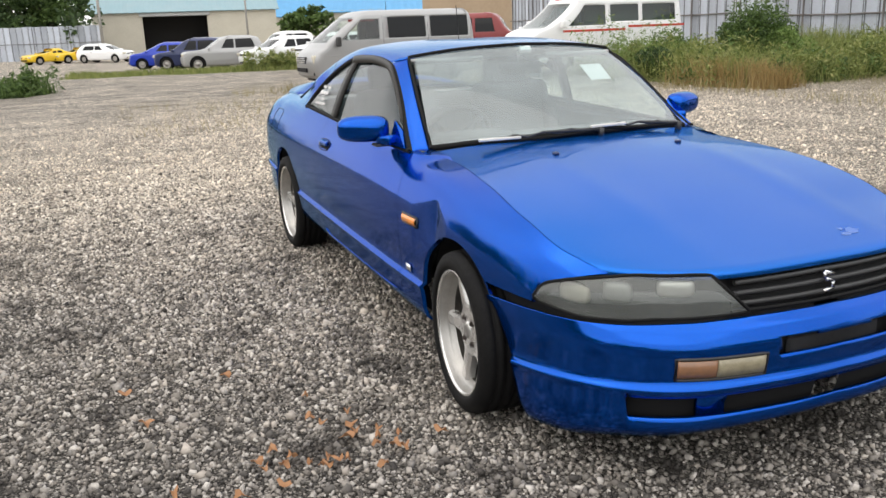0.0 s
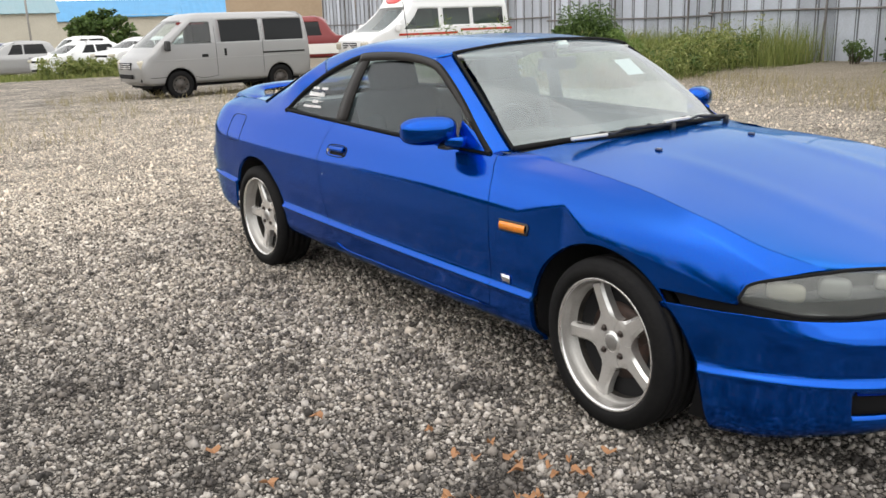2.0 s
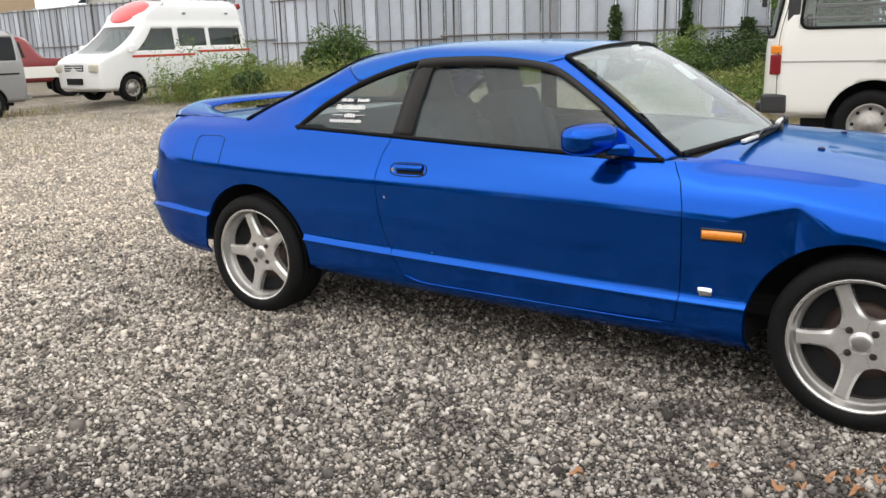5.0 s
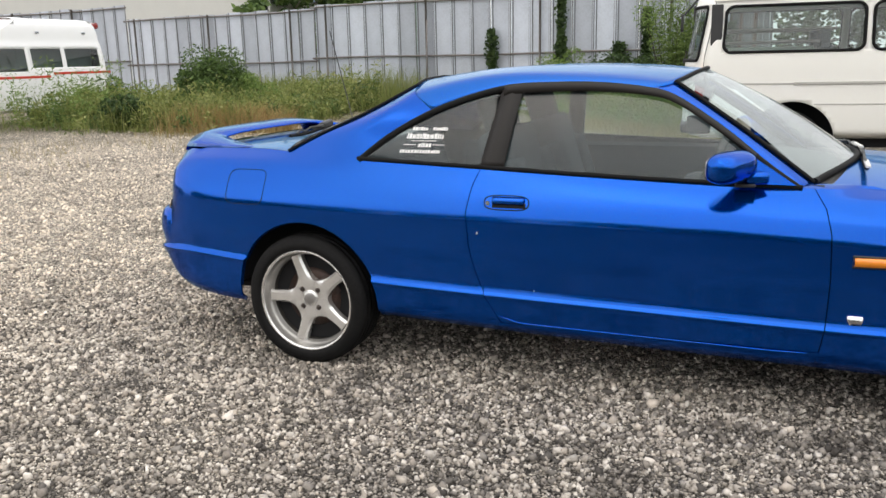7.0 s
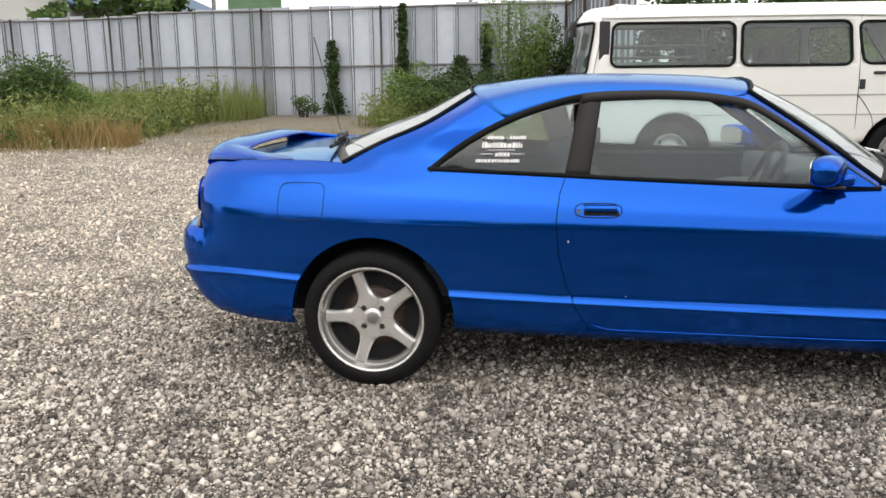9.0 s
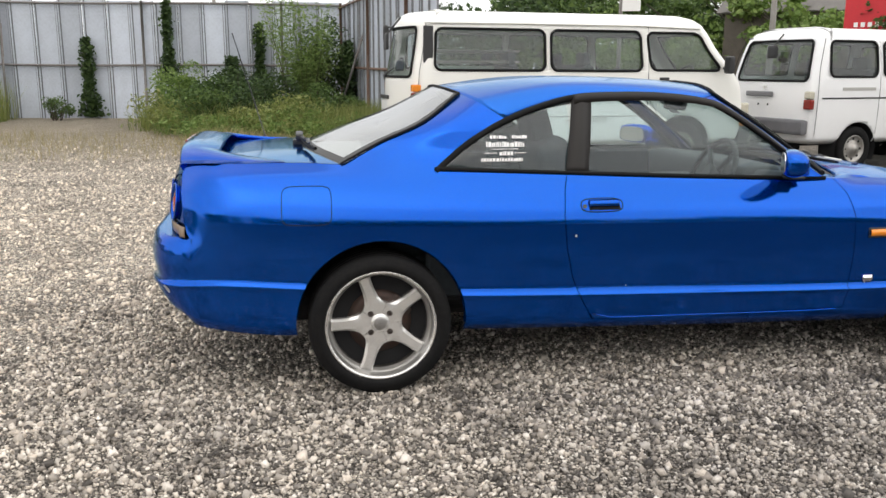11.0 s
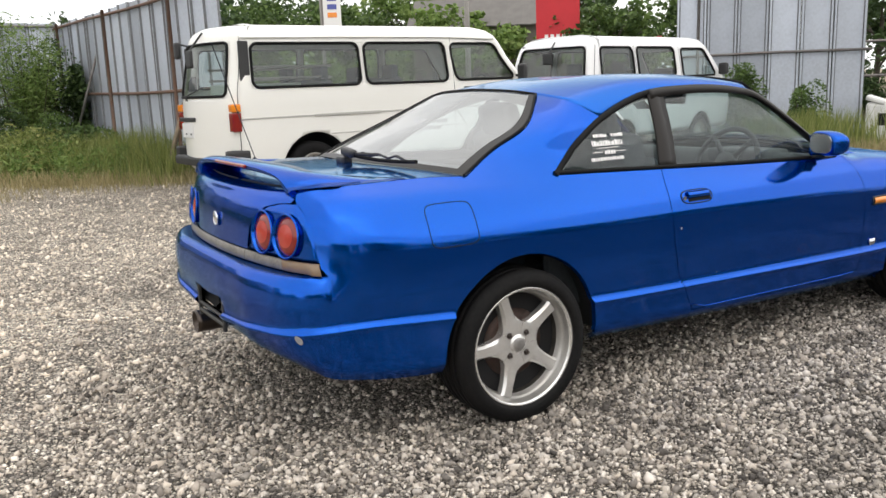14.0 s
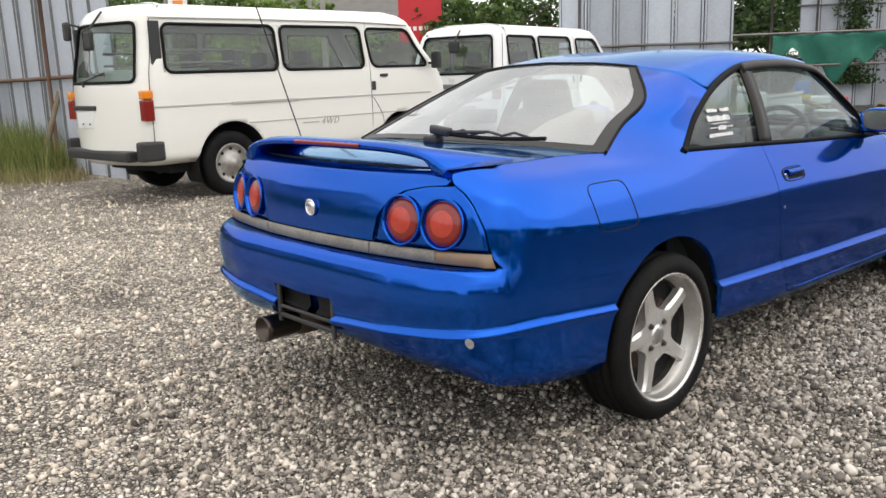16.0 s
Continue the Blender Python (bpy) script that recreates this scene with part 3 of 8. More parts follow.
fence_run("fence_right", (9.76, 8.9), (11.95, 6.3), .0, "clean grey sheet-steel fence section", rails=(1.62, 2.9), height=1.12)
fence_run("fence_far_right", (18.1, 7.86), (26.0, 1.6), .0, "grey sheet fence overgrown with ivy", rails=(1.5, 2.6))

# ---- other vehicles ----
def plain_wheel(parent, x, y, r, w, out, rim_mat, tyre_mat, dish=0.02):
    """A road wheel: tyre with a pressed rim; out: +1 or -1, the way its face looks."""
    rr = r * .62
    prof = [(-w / 2, rr), (-w / 2, r * .9), (-w * .38, r), (w * .38, r), (w / 2, r * .9), (w / 2, rr * 1.06), (w / 2 - .015, rr)]
    V = [(q * math.cos(2 * math.pi * i / 36), yy, q * math.sin(2 * math.pi * i / 36)) for yy, q in prof for i in range(36)]
    t = mesh_ob("wheel", V, grid_faces(len(prof), 36, True), tyre_mat, parent, "black tyre on a steel rim")
    t.matrix_local = pose(x, y, r, 0, 0, 0 if out > 0 else 180)
    prof = [(w / 2 - .012, rr), (w / 2 - .005, rr * .93), (w / 2 - .03, rr * .86), (w / 2 - .045, rr * .62), (w / 2 - .02, rr * .5), (w / 2 - .015, rr * .32), (w / 2 + .012, rr * .28), (w / 2 + .015, .001)]
    V = [(q * math.cos(2 * math.pi * i / 36), yy, q * math.sin(2 * math.pi * i / 36)) for yy, q in prof for i in range(36)]
    rim = mesh_ob("rim", V, grid_faces(len(prof), 36, True), rim_mat, t)
    for i in range(8):
        g = 2 * math.pi * i / 8
        bm = bmesh.new()
        bar(bm, (rr * .74 * math.cos(g), w / 2 - .045, rr * .74 * math.sin(g)), (rr * .74 * math.cos(g), w / 2 - .032, rr * .74 * math.sin(g)), rr * .09, 8)
        part("rim_hole", bm, gap_black, rim)
    return t


def shell(name, label, category, at_pose, W, rows, pivot, side_x, arches, windows, paint, corner=.12, bow=.10, seal=True, solid=.012, group="", rear_bow=.05):
    """A vehicle body as stacked outlines. rows: (height, rear x, front x, half width), bottom to roof; side_x: extra upright lines;
    windows: (part name, face, from, to, low, high, material), face one of side, left, right, rear, front."""
    thing = tagged(new(name), label, category, group)
    R = np.array(rows, float)
    zs = set(R[:, 0])
    for w in windows:
        zs |= {w[4], w[5]}
    zs |= set(np.arange(R[0, 0], R[-1, 0] - .12, .06))
    zs = np.array(sorted(zs))
    zs = zs[np.r_[True, np.diff(zs) > .004]]
    for w in windows:
        for e in (w[4], w[5]):
            zs[np.argmin(abs(zs - e))] = e
    prof = curve(R[:, 0], R[:, 1:], zs)
    xr0, xf0 = R[:, 1].min(), R[:, 2].max()
    sx = set(np.linspace(xr0 + corner, xf0 - bow - corner, 26)) | set(side_x)
    for w in windows:
        if w[1] in ("side", "left", "right"):
            sx |= {w[2], w[3]}
    for cx, cz, r in arches:
        sx |= set(np.linspace(cx - r - .05, cx + r + .05, 22))
    keep = {w[i] for w in windows if w[1] in ("side", "left", "right") for i in (2, 3)}
    sx = [x for x in sorted(sx) if x in keep or all(abs(x - q) > .02 for q in keep)]
    ry = sorted({0, .3, .6, .8, 1} | {w[3] for w in windows if w[1] == "rear"})
    fy = sorted({0, .3, .6, .8, 1} | {w[3] for w in windows if w[1] == "front"})
    nodes = [("R", f) for f in ry] + [("r", a) for a in (22, 45, 68)] + [("S", x) for x in sx] + [("f", a) for a in (68, 45, 22)] + [("F", f) for f in reversed(fy)]
    lo, hi = xr0 + corner, xf0 - bow - corner
    P = np.zeros((len(zs), len(nodes), 3))
    for i, z in enumerate(zs):
        xr, xf, hw = prof[i]
        c = min(corner, hw * .5)
        for j, (k, v) in enumerate(nodes):
            if k == "R":
                p = (xr + rear_bow * v ** 2 * (hw > .3), v * (hw - c))
            elif k == "r":
                p = (xr + rear_bow + c - c * math.cos(math.radians(v)), hw - c + c * math.sin(math.radians(v)))
            elif k == "S":
                a0, a1 = xr + rear_bow + c, xf - bow - c
                x = v
                if v > pivot[1]:
                    x = pivot[1] + (v - pivot[1]) * (a1 - pivot[1]) / (hi - pivot[1])
                elif v < pivot[0]:
                    x = pivot[0] - (pivot[0] - v) * (pivot[0] - a0) / (pivot[0] - lo)
                p = (x, hw)
            elif k == "f":
                p = (xf - bow - c + c * math.cos(math.radians(v)), hw - c + c * math.sin(math.radians(v)))
            else:
                p = (xf - bow * v ** 2, v * (hw - c))
            P[i, j] = (*p, z)
    m = len(nodes)
    S = [v if k == "S" else None for k, v in nodes]

    def in_window(w, j):
        k0, k1 = nodes[j], nodes[j + 1]
        if w[1] in ("side", "left", "right"):
            return k0[0] == k1[0] == "S" and k0[1] >= w[2] - 1e-6 and k1[1] <= w[3] + 1e-6
        q = "R" if w[1] == "rear" else "F"
        return k0[0] == k1[0] == q and max(k0[1], k1[1]) <= w[3] + 1e-6

    def cells(sgn):
        out = []
        for i in range(len(zs) - 1):
            for j in range(m - 1):
                gone = False
                for w in windows:
                    if (w[1] == "left" and sgn < 0) or (w[1] == "right" and sgn > 0):
                        continue
                    if zs[i] >= w[4] - 1e-6 and zs[i + 1] <= w[5] + 1e-6 and in_window(w, j):
                        gone = True
                if not gone:
                    out.append((i * m + j, i * m + j + 1, (i + 1) * m + j + 1, (i + 1) * m + j))
        return out

    V, F = [], []
    for sgn in (1, -1):
        Q = P.copy().reshape(-1, 3)
        C = cells(sgn)
        for cx, cz, r in arches:
            d = np.hypot(Q[:, 0] - cx, Q[:, 2] - cz)
            side = np.array([nodes[j][0] in "Srf" for _ in zs for j in range(m)])
            ins = (d < r) & side
            C = [f for f in C if not all(ins[i] for i in f)]
            touch = {i for f in C for i in f if ins[i]}
            for i in touch:
                s = r / max(d[i], 1e-6)
                Q[i, 0], Q[i, 2] = cx + (Q[i, 0] - cx) * s, cz + (Q[i, 2] - cz) * s
        base = len(V)
        V += list(Q * (1, sgn, 1))
        F += [tuple(base + i for i in (f if sgn < 0 else f[::-1])) for f in C]
    n, top = len(zs) * m, (len(zs) - 1) * m
    F += [(top + j, top + j + 1, n + top + j + 1, n + top + j) for j in range(m - 1)]
    V, F = weld(np.array(V), F)
    bm = bmesh.new()
    bv = [bm.verts.new(v) for v in V]
    for f in F:
        try:
            bm.faces.new([bv[i] for i in f])
        except ValueError:
            pass
    bmesh.ops.recalc_face_normals(bm, faces=bm.faces)
    body = part("body", bm, paint, thing, "", True)
    if sum(f.normal.z * f.area for f in body.data.polygons if f.center.z > zs[-1] - .03) < 0:
        body.data.flip_normals()
    md = body.modifiers.new("thickness", "SOLIDIFY")
    md.thickness, md.offset = solid, -1
    for w in windows:
        rows_i = [i for i, z in enumerate(zs) if w[4] - 1e-6 <= z <= w[5] + 1e-6]
        if w[1] in ("side", "left", "right"):
            cols = [j for j in range(m) if S[j] is not None and w[2] - 1e-6 <= S[j] <= w[3] + 1e-6]
            sides = {"side": (1, -1), "left": (1,), "right": (-1,)}[w[1]]
        else:
            q = "R" if w[1] == "rear" else "F"
            cols = [j for j in range(m) if nodes[j][0] == q and nodes[j][1] <= w[3] + 1e-6]
            sides = (0,)
        for sgn in sides:
            G = P[np.ix_(rows_i, cols)]
            if sgn == 0:
                if w[1] == "front":
                    G = G[:, ::-1]
                G = np.concatenate([mirrored(G[:, :0:-1].reshape(-1, 3)).reshape(len(rows_i), -1, 3), G], 1)
            else:
                G = G * (1, sgn, 1)
            nin = np.array([0, -.012 * sgn, 0]) if sgn else np.array([.012 if w[1] == "rear" else -.012, 0, 0])
            g = mesh_ob(w[0], (G + nin).reshape(-1, 3), grid_faces(G.shape[0], G.shape[1]), w[6], thing, w[7] if len(w) > 7 else "")
            if w[6] is not dark_glass:
                g.visible_shadow = False
            if seal:
                corners = [(G[0, 0], G[0, 1], G[1, 0]), (G[0, -1], G[1, -1], G[0, -2]), (G[-1, -1], G[-1, -2], G[-2, -1]), (G[-1, 0], G[-2, 0], G[-1, 1])]
                inner, outer = [], []
                runs = [G[0, 1:-1], G[1:-1, -1], G[-1, -2:0:-1], G[-2:0:-1, 0]]
                rad = .085 if sgn else .06
                for (c, e1, e2), nxt in zip(corners, runs):
                    d1, d2 = (e1 - c) / np.linalg.norm(e1 - c), (e2 - c) / np.linalg.norm(e2 - c)
                    for a in np.radians(np.linspace(0, 90, 7)):
                        inner.append(c + rad * (d1 * (1 - math.cos(a)) + d2 * (1 - math.sin(a))) if a >= 0 else c)
                        outer.append(c)
                    inner[-7:] = [c + rad * (d2 * (1 - math.sin(a)) + d1 * (1 - math.cos(a))) for a in np.radians(np.linspace(0, 90, 7))]
                    far = [p for p in nxt if min(np.linalg.norm(p - q[0]) for q in corners) > rad * 1.05]
                    inner += far
                    outer += far
                k = len(inner)
                ring = np.array(outer + inner) + np.array([0, .002 * sgn, 0])
                fr = mesh_ob("window_frame", ring, [(i, (i + 1) % k, k + (i + 1) % k, k + i) for i in range(k)], paint, g, "", False)
                tube("window_seal", np.array(inner) - nin * .3, .017, black_rubber, g, closed=True, n=6)
    for cx, cz, r in arches:
        w = np.radians(np.linspace(-25, 205, 30))
        for sgn in (1, -1):
            ring = [np.column_stack([cx + r * 1.02 * np.cos(w), np.full(30, y), cz + r * 1.02 * np.sin(w)]) for y in (sgn * (W / 2 - .02), sgn * (W / 2 - .30))]
            V = np.vstack(ring + [np.array([[cx, sgn * (W / 2 - .30), cz]])])
            mesh_ob("wheel_housing", V, grid_faces(2, 30) + [(30 + i, 31 + i, 60) for i in range(29)], gap_black, thing)
    thing.matrix_world = at_pose
    return thing, body


def boxed(thing, name, c, s, mat, label="", bevel=.01, rot=None):
    bm = bmesh.new()
    box(bm, c, s, bevel, rot, 2)
    return part(name, bm, mat, thing, label)


def bench_seats(thing, xs, W, z, h=.62):
    for x in xs:
        bm = bmesh.new()
        box(bm, (x + .2, 0, z), (.45, W, .14), .04)
        box(bm, (x - .05, 0, z + h / 2), (.13, W, h), .04, Matrix.Rotation(-.12, 3, "Y"))
        s = part("bench_seat", bm, seat_cloth, thing, "grey bench seat")
        for y in (-.45, .45):
            boxed(s, "headrest", (x - .1, y * W / 1.3, z + h + .06), (.1, .26, .17), seat_cloth, bevel=.03)


steel_rim = material("dull_steel_rim", (.42, .41, .39), .45, .6, noise=.5, scale=20, tint=(.2, .16, .12))
dark_rim = material("dark_steel_rim", (.06, .058, .055), .6, .3, noise=.5, scale=20, tint=(.12, .09, .07))
stripe_grey = material("grey_body_stripe", (.42, .41, .38), .5)
stripe_red = material("red_body_stripe", (.55, .04, .02), .45)

# long white van behind the coupe
van_rows = [(.40, -2.410, 2.12, .76), (.48, -2.455, 2.21, .83), (.75, -2.455, 2.25, .845), (1.10, -2.450, 2.21, .845), (1.24, -2.440, 2.14, .84), (1.60, -2.380, 1.84, .80), (1.88, -2.330, 1.64, .755),
            (1.96, -2.280, 1.53, .70), (2.005, -2.190, 1.38, .60), (2.025, -2.060, 1.18, .40)]
R_van = np.array(van_rows)
long_van, lv_body = shell("long_van", "long white passenger van with dusty windows parked on the gravel", "van", pose(1.905, 6.80, 0, 0, 0, 5), 1.69, van_rows, (-2.0, .55), [],
                          [(-1.31, .36, .435), (1.245, .35, .42)],
                          [("side_window", "side", -2.10, -.655, 1.32, 1.80, van_glass, "long sliding side window"), ("side_window", "side", -.575, .655, 1.32, 1.80, van_glass),
                           ("door_window", "side", .80, 1.93, 1.33, 1.79, van_glass), ("rear_window", "rear", 0, .93, 1.24, 1.82, van_glass), ("windscreen", "front", 0, .95, 1.24, 1.80, van_glass)], paint_white, rear_bow=.17)
for x, r in ((-1.33, .345), (1.245, .345)):
    for sgn in (1, -1):
        plain_wheel(long_van, x, sgn * .72, r, .2, sgn, steel_rim, black_rubber)
bench_seats(long_van, (-.9, .1), 1.3, .78)
for y in (-.42, .42):
    boxed(long_van, "front_seat", (.95, y, 1.02), (.16, .5, .62), seat_cloth, "", .05)
boxed(long_van, "dashboard", (1.72, 0, 1.15), (.4, 1.5, .2), dash_grey, "", .05)
tube("steering_wheel", [(1.45 + .1 * math.sin(w), -.40 + .2 * math.cos(w), 1.22 + .17 * math.sin(w)) for w in np.linspace(0, 6.28, 24, endpoint=False)], .014, black_plastic, long_van, closed=True)
for z in (1.42, 1.55):
    tube("roof_rack_bar", [(-2.0, -.55, z), (-.9, -.55, z), (-.85, .55, z), (-2.0, .55, z)], .014, steel_rim, long_van)
boxed(long_van, "cargo_box", (-1.5, .3, 1.12), (.9, .7, .5), material("pale_green_crate", (.45, .55, .48), .7, noise=.3), "pale crate inside the van")
for sgn in (1, -1):
    for z0, z1, mat in ((1.065, 1.155, lens_orange), (.85, 1.062, lens_red)):
        boxed(long_van, "tail_lamp", (-2.262, sgn * .80, (z0 + z1) / 2), (.11, .10, z1 - z0 - .004), mat, "tall tail lamp", .015)
    boxed(long_van, "bumper_end", (-2.26, sgn * .79, .55), (.26, .13, .20), black_plastic, "black bumper corner", .03)
    boxed(long_van, "door_mirror", (1.78, sgn * .98, 1.40), (.08, .14, .22), black_plastic, "black door mirror", .03)
    boxed(long_van, "mirror_arm", (1.80, sgn * .89, 1.36), (.03, .14, .03), black_plastic, "", .008)
    boxed(long_van, "door_handle", (.95, sgn * .845, 1.225), (.13, .03, .035), black_plastic, "", .01)
    boxed(long_van, "slide_latch", (.77, sgn * .848, 1.10), (.06, .02, .11), black_plastic, "", .008)
    boxed(long_van, "body_stripe", (-.2, sgn * .8445, .985), (4.0, .012, .018), stripe_grey, "", .003)
    boxed(long_van, "body_stripe", (.2, sgn * .8445, .765), (2.6, .012, .012), stripe_grey, "", .003)
    boxed(long_van, "side_lettering", (-.25, sgn * .847, .715), (.24, .006, .014), stripe_grey, "faint small lettering", .002)
    cu = bpy.data.curves.new("side_lettering", "FONT")
    cu.body, cu.size, cu.extrude, cu.shear, cu.space_character = "4WD", .105, .002, .35, 1.25
    flat = bpy.data.objects.new("side_lettering", cu)
    word = new("side_lettering", bpy.data.meshes.new_from_object(flat))
    bpy.data.objects.remove(flat)
    word.data.materials.append(stripe_grey)
    word.parent = long_van
    word.matrix_local = pose(-.10 * -sgn, sgn * .849, .685, 90, 0, 0 if sgn < 0 else 180)
    tagged(word, "grey slanted lettering 4WD")
    for nm, pts in (("door_seam", [(.73, .60), (.73, 1.26), (.73, 1.86)]), ("door_seam", [(.73, .98), (.80, .90), (.90, .74), (.93, .60)]), ("tailgate_seam", [(-2.235, .60), (-2.235, 1.2), (-2.185, 1.5), (-2.125, 1.88)])):
        pp = np.array([(x, np.interp(z, R_van[:, 0], R_van[:, 3]) + .0015, z) for x, z in spline(pts, 24)]) * (1, sgn, 1)
        tube(nm, pp, .0045, gap_black, long_van, n=4)
    bm = bmesh.new()
    box(bm, (-.86, sgn * .852, .985), (.9, .014, .03), .004)
    part("slide_rail", bm, stripe_grey, long_van, "grey sliding door rail")
    boxed(long_van, "headlamp", (2.15, sgn * .66, .82), (.16, .3, .2), lens_pale, "", .03)
    boxed(long_van, "marker_lamp", (2.15, sgn * .72, .66), (.14, .22, .08), lens_orange, "", .02)
    boxed(long_van, "vent_panel", (-2.115, sgn * .811, 1.565), (.12, .016, .52), black_plastic, "black vent strip beside the window", .01)
boxed(long_van, "rear_bumper", (-2.40, 0, .50), (.13, 1.36, .11), black_plastic, "black rear bumper", .03)
boxed(long_van, "front_bumper", (2.19, 0, .48), (.18, 1.62, .24), black_plastic, "black front bumper", .05)
boxed(long_van, "tailgate_handle", (-2.45, .15, .985), (.03, .5, .05), black_plastic, "", .012)
boxed(long_van, "plate_area", (-2.452, .15, .86), (.012, .36, .17), paint_cream, "bare number plate area", .004)
for y in (-.05, .10):
    boxed(long_van, "plate_bolt", (-2.462, y + .1, .82), (.01, .018, .018), gap_black, "", .003)
for a, b in (((-2.18, .62, 1.84), (-2.33, .60, 1.87)), ((-2.30, -.15, 1.95), (-2.47, -.15, 1.75))):
    bm = bmesh.new()
    bar(bm, a, b, .012, 6)
    mr = part("rear_mirror_arm", bm, black_plastic, long_van)
boxed(mr, "rear_mirror", (-2.34, .60, 1.79), (.07, .10, .20), black_plastic, "", .03)
boxed(mr, "rear_mirror", (-2.49, -.18, 1.66), (.03, .17, .20), black_plastic, "square rear-view mirror above the tailgate window", .03)
bm = bmesh.new()
bar(bm, (-2.46, .1, 1.20), (-2.46, .12, 1.26), .012, 6)
bar(bm, (-2.455, .12, 1.25), (-2.425, -.32, 1.34), .009, 6)
part("tailgate_wiper", bm, black_plastic, long_van)
tube("rain_gutter", [(x, sgn2 * .775, z) for sgn2 in (-1,) for x, z in ((-2.15, 1.862), (-1, 1.87), (.6, 1.87), (1.45, 1.845))], .012, paint_white, long_van, n=6)
boxed(long_van, "chassis", (0, 0, .36), (4.0, 1.3, .14), gap_black, "", .03)

# shorter white van beside it
sv_rows = [(.38, -2.08, 2.02, .74), (.46, -2.13, 2.10, .80), (.8, -2.14, 2.14, .815), (1.08, -2.12, 2.06, .815), (1.20, -2.10, 1.95, .81), (1.55, -2.02, 1.62, .765), (1.76, -1.95, 1.42, .715), (1.84, -1.89, 1.33, .66), (1.885, -1.78, 1.2, .54), (1.90, -1.6, 1.0, .36)]
cab_van, cb = shell("cab_over_van", "small white cab-over van with a raised red beacon and grey bumpers", "van", pose(6.82, 7.22, 0, 0, 0, 13), 1.63, sv_rows, (-1.8, .5), [],
                    [(-1.25, .30, .36), (1.02, .30, .37)],
                    [("side_window", "side", -1.86, -.98, 1.26, 1.72, van_glass), ("side_window", "side", -.86, .20, 1.26, 1.72, van_glass), ("door_window", "side", .42, 1.70, 1.26, 1.70, van_glass),
                     ("rear_window", "rear", 0, .94, 1.20, 1.73, van_glass, "rear window in a black surround"), ("windscreen", "front", 0, .95, 1.20, 1.70, van_glass)], paint_cream)
for x in (-1.25, 1.02):
    for sgn in (1, -1):
        plain_wheel(cab_van, x, sgn * .70, .30, .18, sgn, steel_rim, black_rubber)
bench_seats(cab_van, (-.75,), 1.2, .75)
for y in (-.40, .40):
    boxed(cab_van, "front_seat", (.62, y, 1.05), (.16, .5, .7), black_plastic, "", .05)
boxed(cab_van, "rear_bumper", (-2.14, 0, .60), (.12, 1.5, .20), material("grey_bumper_plastic", (.16, .16, .17), .6, noise=.3), "grey plastic rear bumper", .04)
for sgn in (1, -1):
    boxed(cab_van, "tail_lamp", (-2.10, sgn * .745, .90), (.08, .12, .13), lens_red, "red and clear tail lamp", .02)
    boxed(cab_van, "tail_lamp_top", (-2.10, sgn * .745, 1.02), (.08, .11, .10), lens_pale, "", .02)
    boxed(cab_van, "door_mirror", (1.52, sgn * .93, 1.36), (.1, .16, .2), black_plastic, "", .04)
    boxed(cab_van, "door_handle", (.50, sgn * .818, 1.06), (.05, .02, .12), black_plastic, "", .008)
    boxed(cab_van, "slide_handle", (.22, sgn * .818, 1.06), (.05, .02, .12), black_plastic, "", .008)
    boxed(cab_van, "slide_rail", (-1.15, sgn * .816, .98), (1.6, .01, .02), black_plastic, "", .003)
    for nm, pts in (("door_seam", [(.36, .50), (.36, 1.2), (.36, 1.74)]), ("door_seam", [(-.92, .50), (-.92, 1.2), (-.92, 1.74)]), ("tailgate_seam", [(-2.02, .50), (-2.02, 1.2), (-1.97, 1.5), (-1.88, 1.76)])):
        R_cab = np.array(sv_rows)
        pp = np.array([(x, np.interp(z, R_cab[:, 0], R_cab[:, 3]) + .0015, z) for x, z in spline(pts, 20)]) * (1, sgn, 1)
        tube(nm, pp, .004, gap_black, cab_van, n=4)
    boxed(cab_van, "side_lettering", (-1.3, sgn * .817, 1.10), (.6, .006, .04), stripe_grey, "", .002)
boxed(cab_van, "tailgate_handle", (-2.155, .1, 1.02), (.03, .5, .07), material("grey_handle", (.2, .2, .21), .6), "", .015)
boxed(cab_van, "tailgate_badge", (-2.15, 0, 1.11), (.01, .07, .045), chrome, "", .004)
for y in (-.08, .1):
    boxed(cab_van, "plate_bolt", (-2.16, y, .88), (.01, .02, .03), gap_black, "", .003)
for a, b in (((-1.93, .55, 1.78), (-2.12, .42, 1.76)), ((-1.95, -.05, 1.82), (-2.10, -.05, 1.66))):
    bm = bmesh.new()
    bar(bm, a, b, .012, 6)
    mr = part("rear_mirror_arm", bm, black_plastic, cab_van)
boxed(mr, "rear_mirror", (-2.12, -.05, 1.58), (.04, .18, .17), black_plastic, "", .03)
bm = bmesh.new()
bar(bm, (1.0, 0, 1.89), (1.0, 0, 1.95), .06, 14, .045)
part("roof_beacon", bm, lens_red, cab_van, "small red roof beacon", True)
boxed(cab_van, "spare_wheel_tray", (-1.7, 0, .40), (.6, .8, .16), gap_black, "", .05)

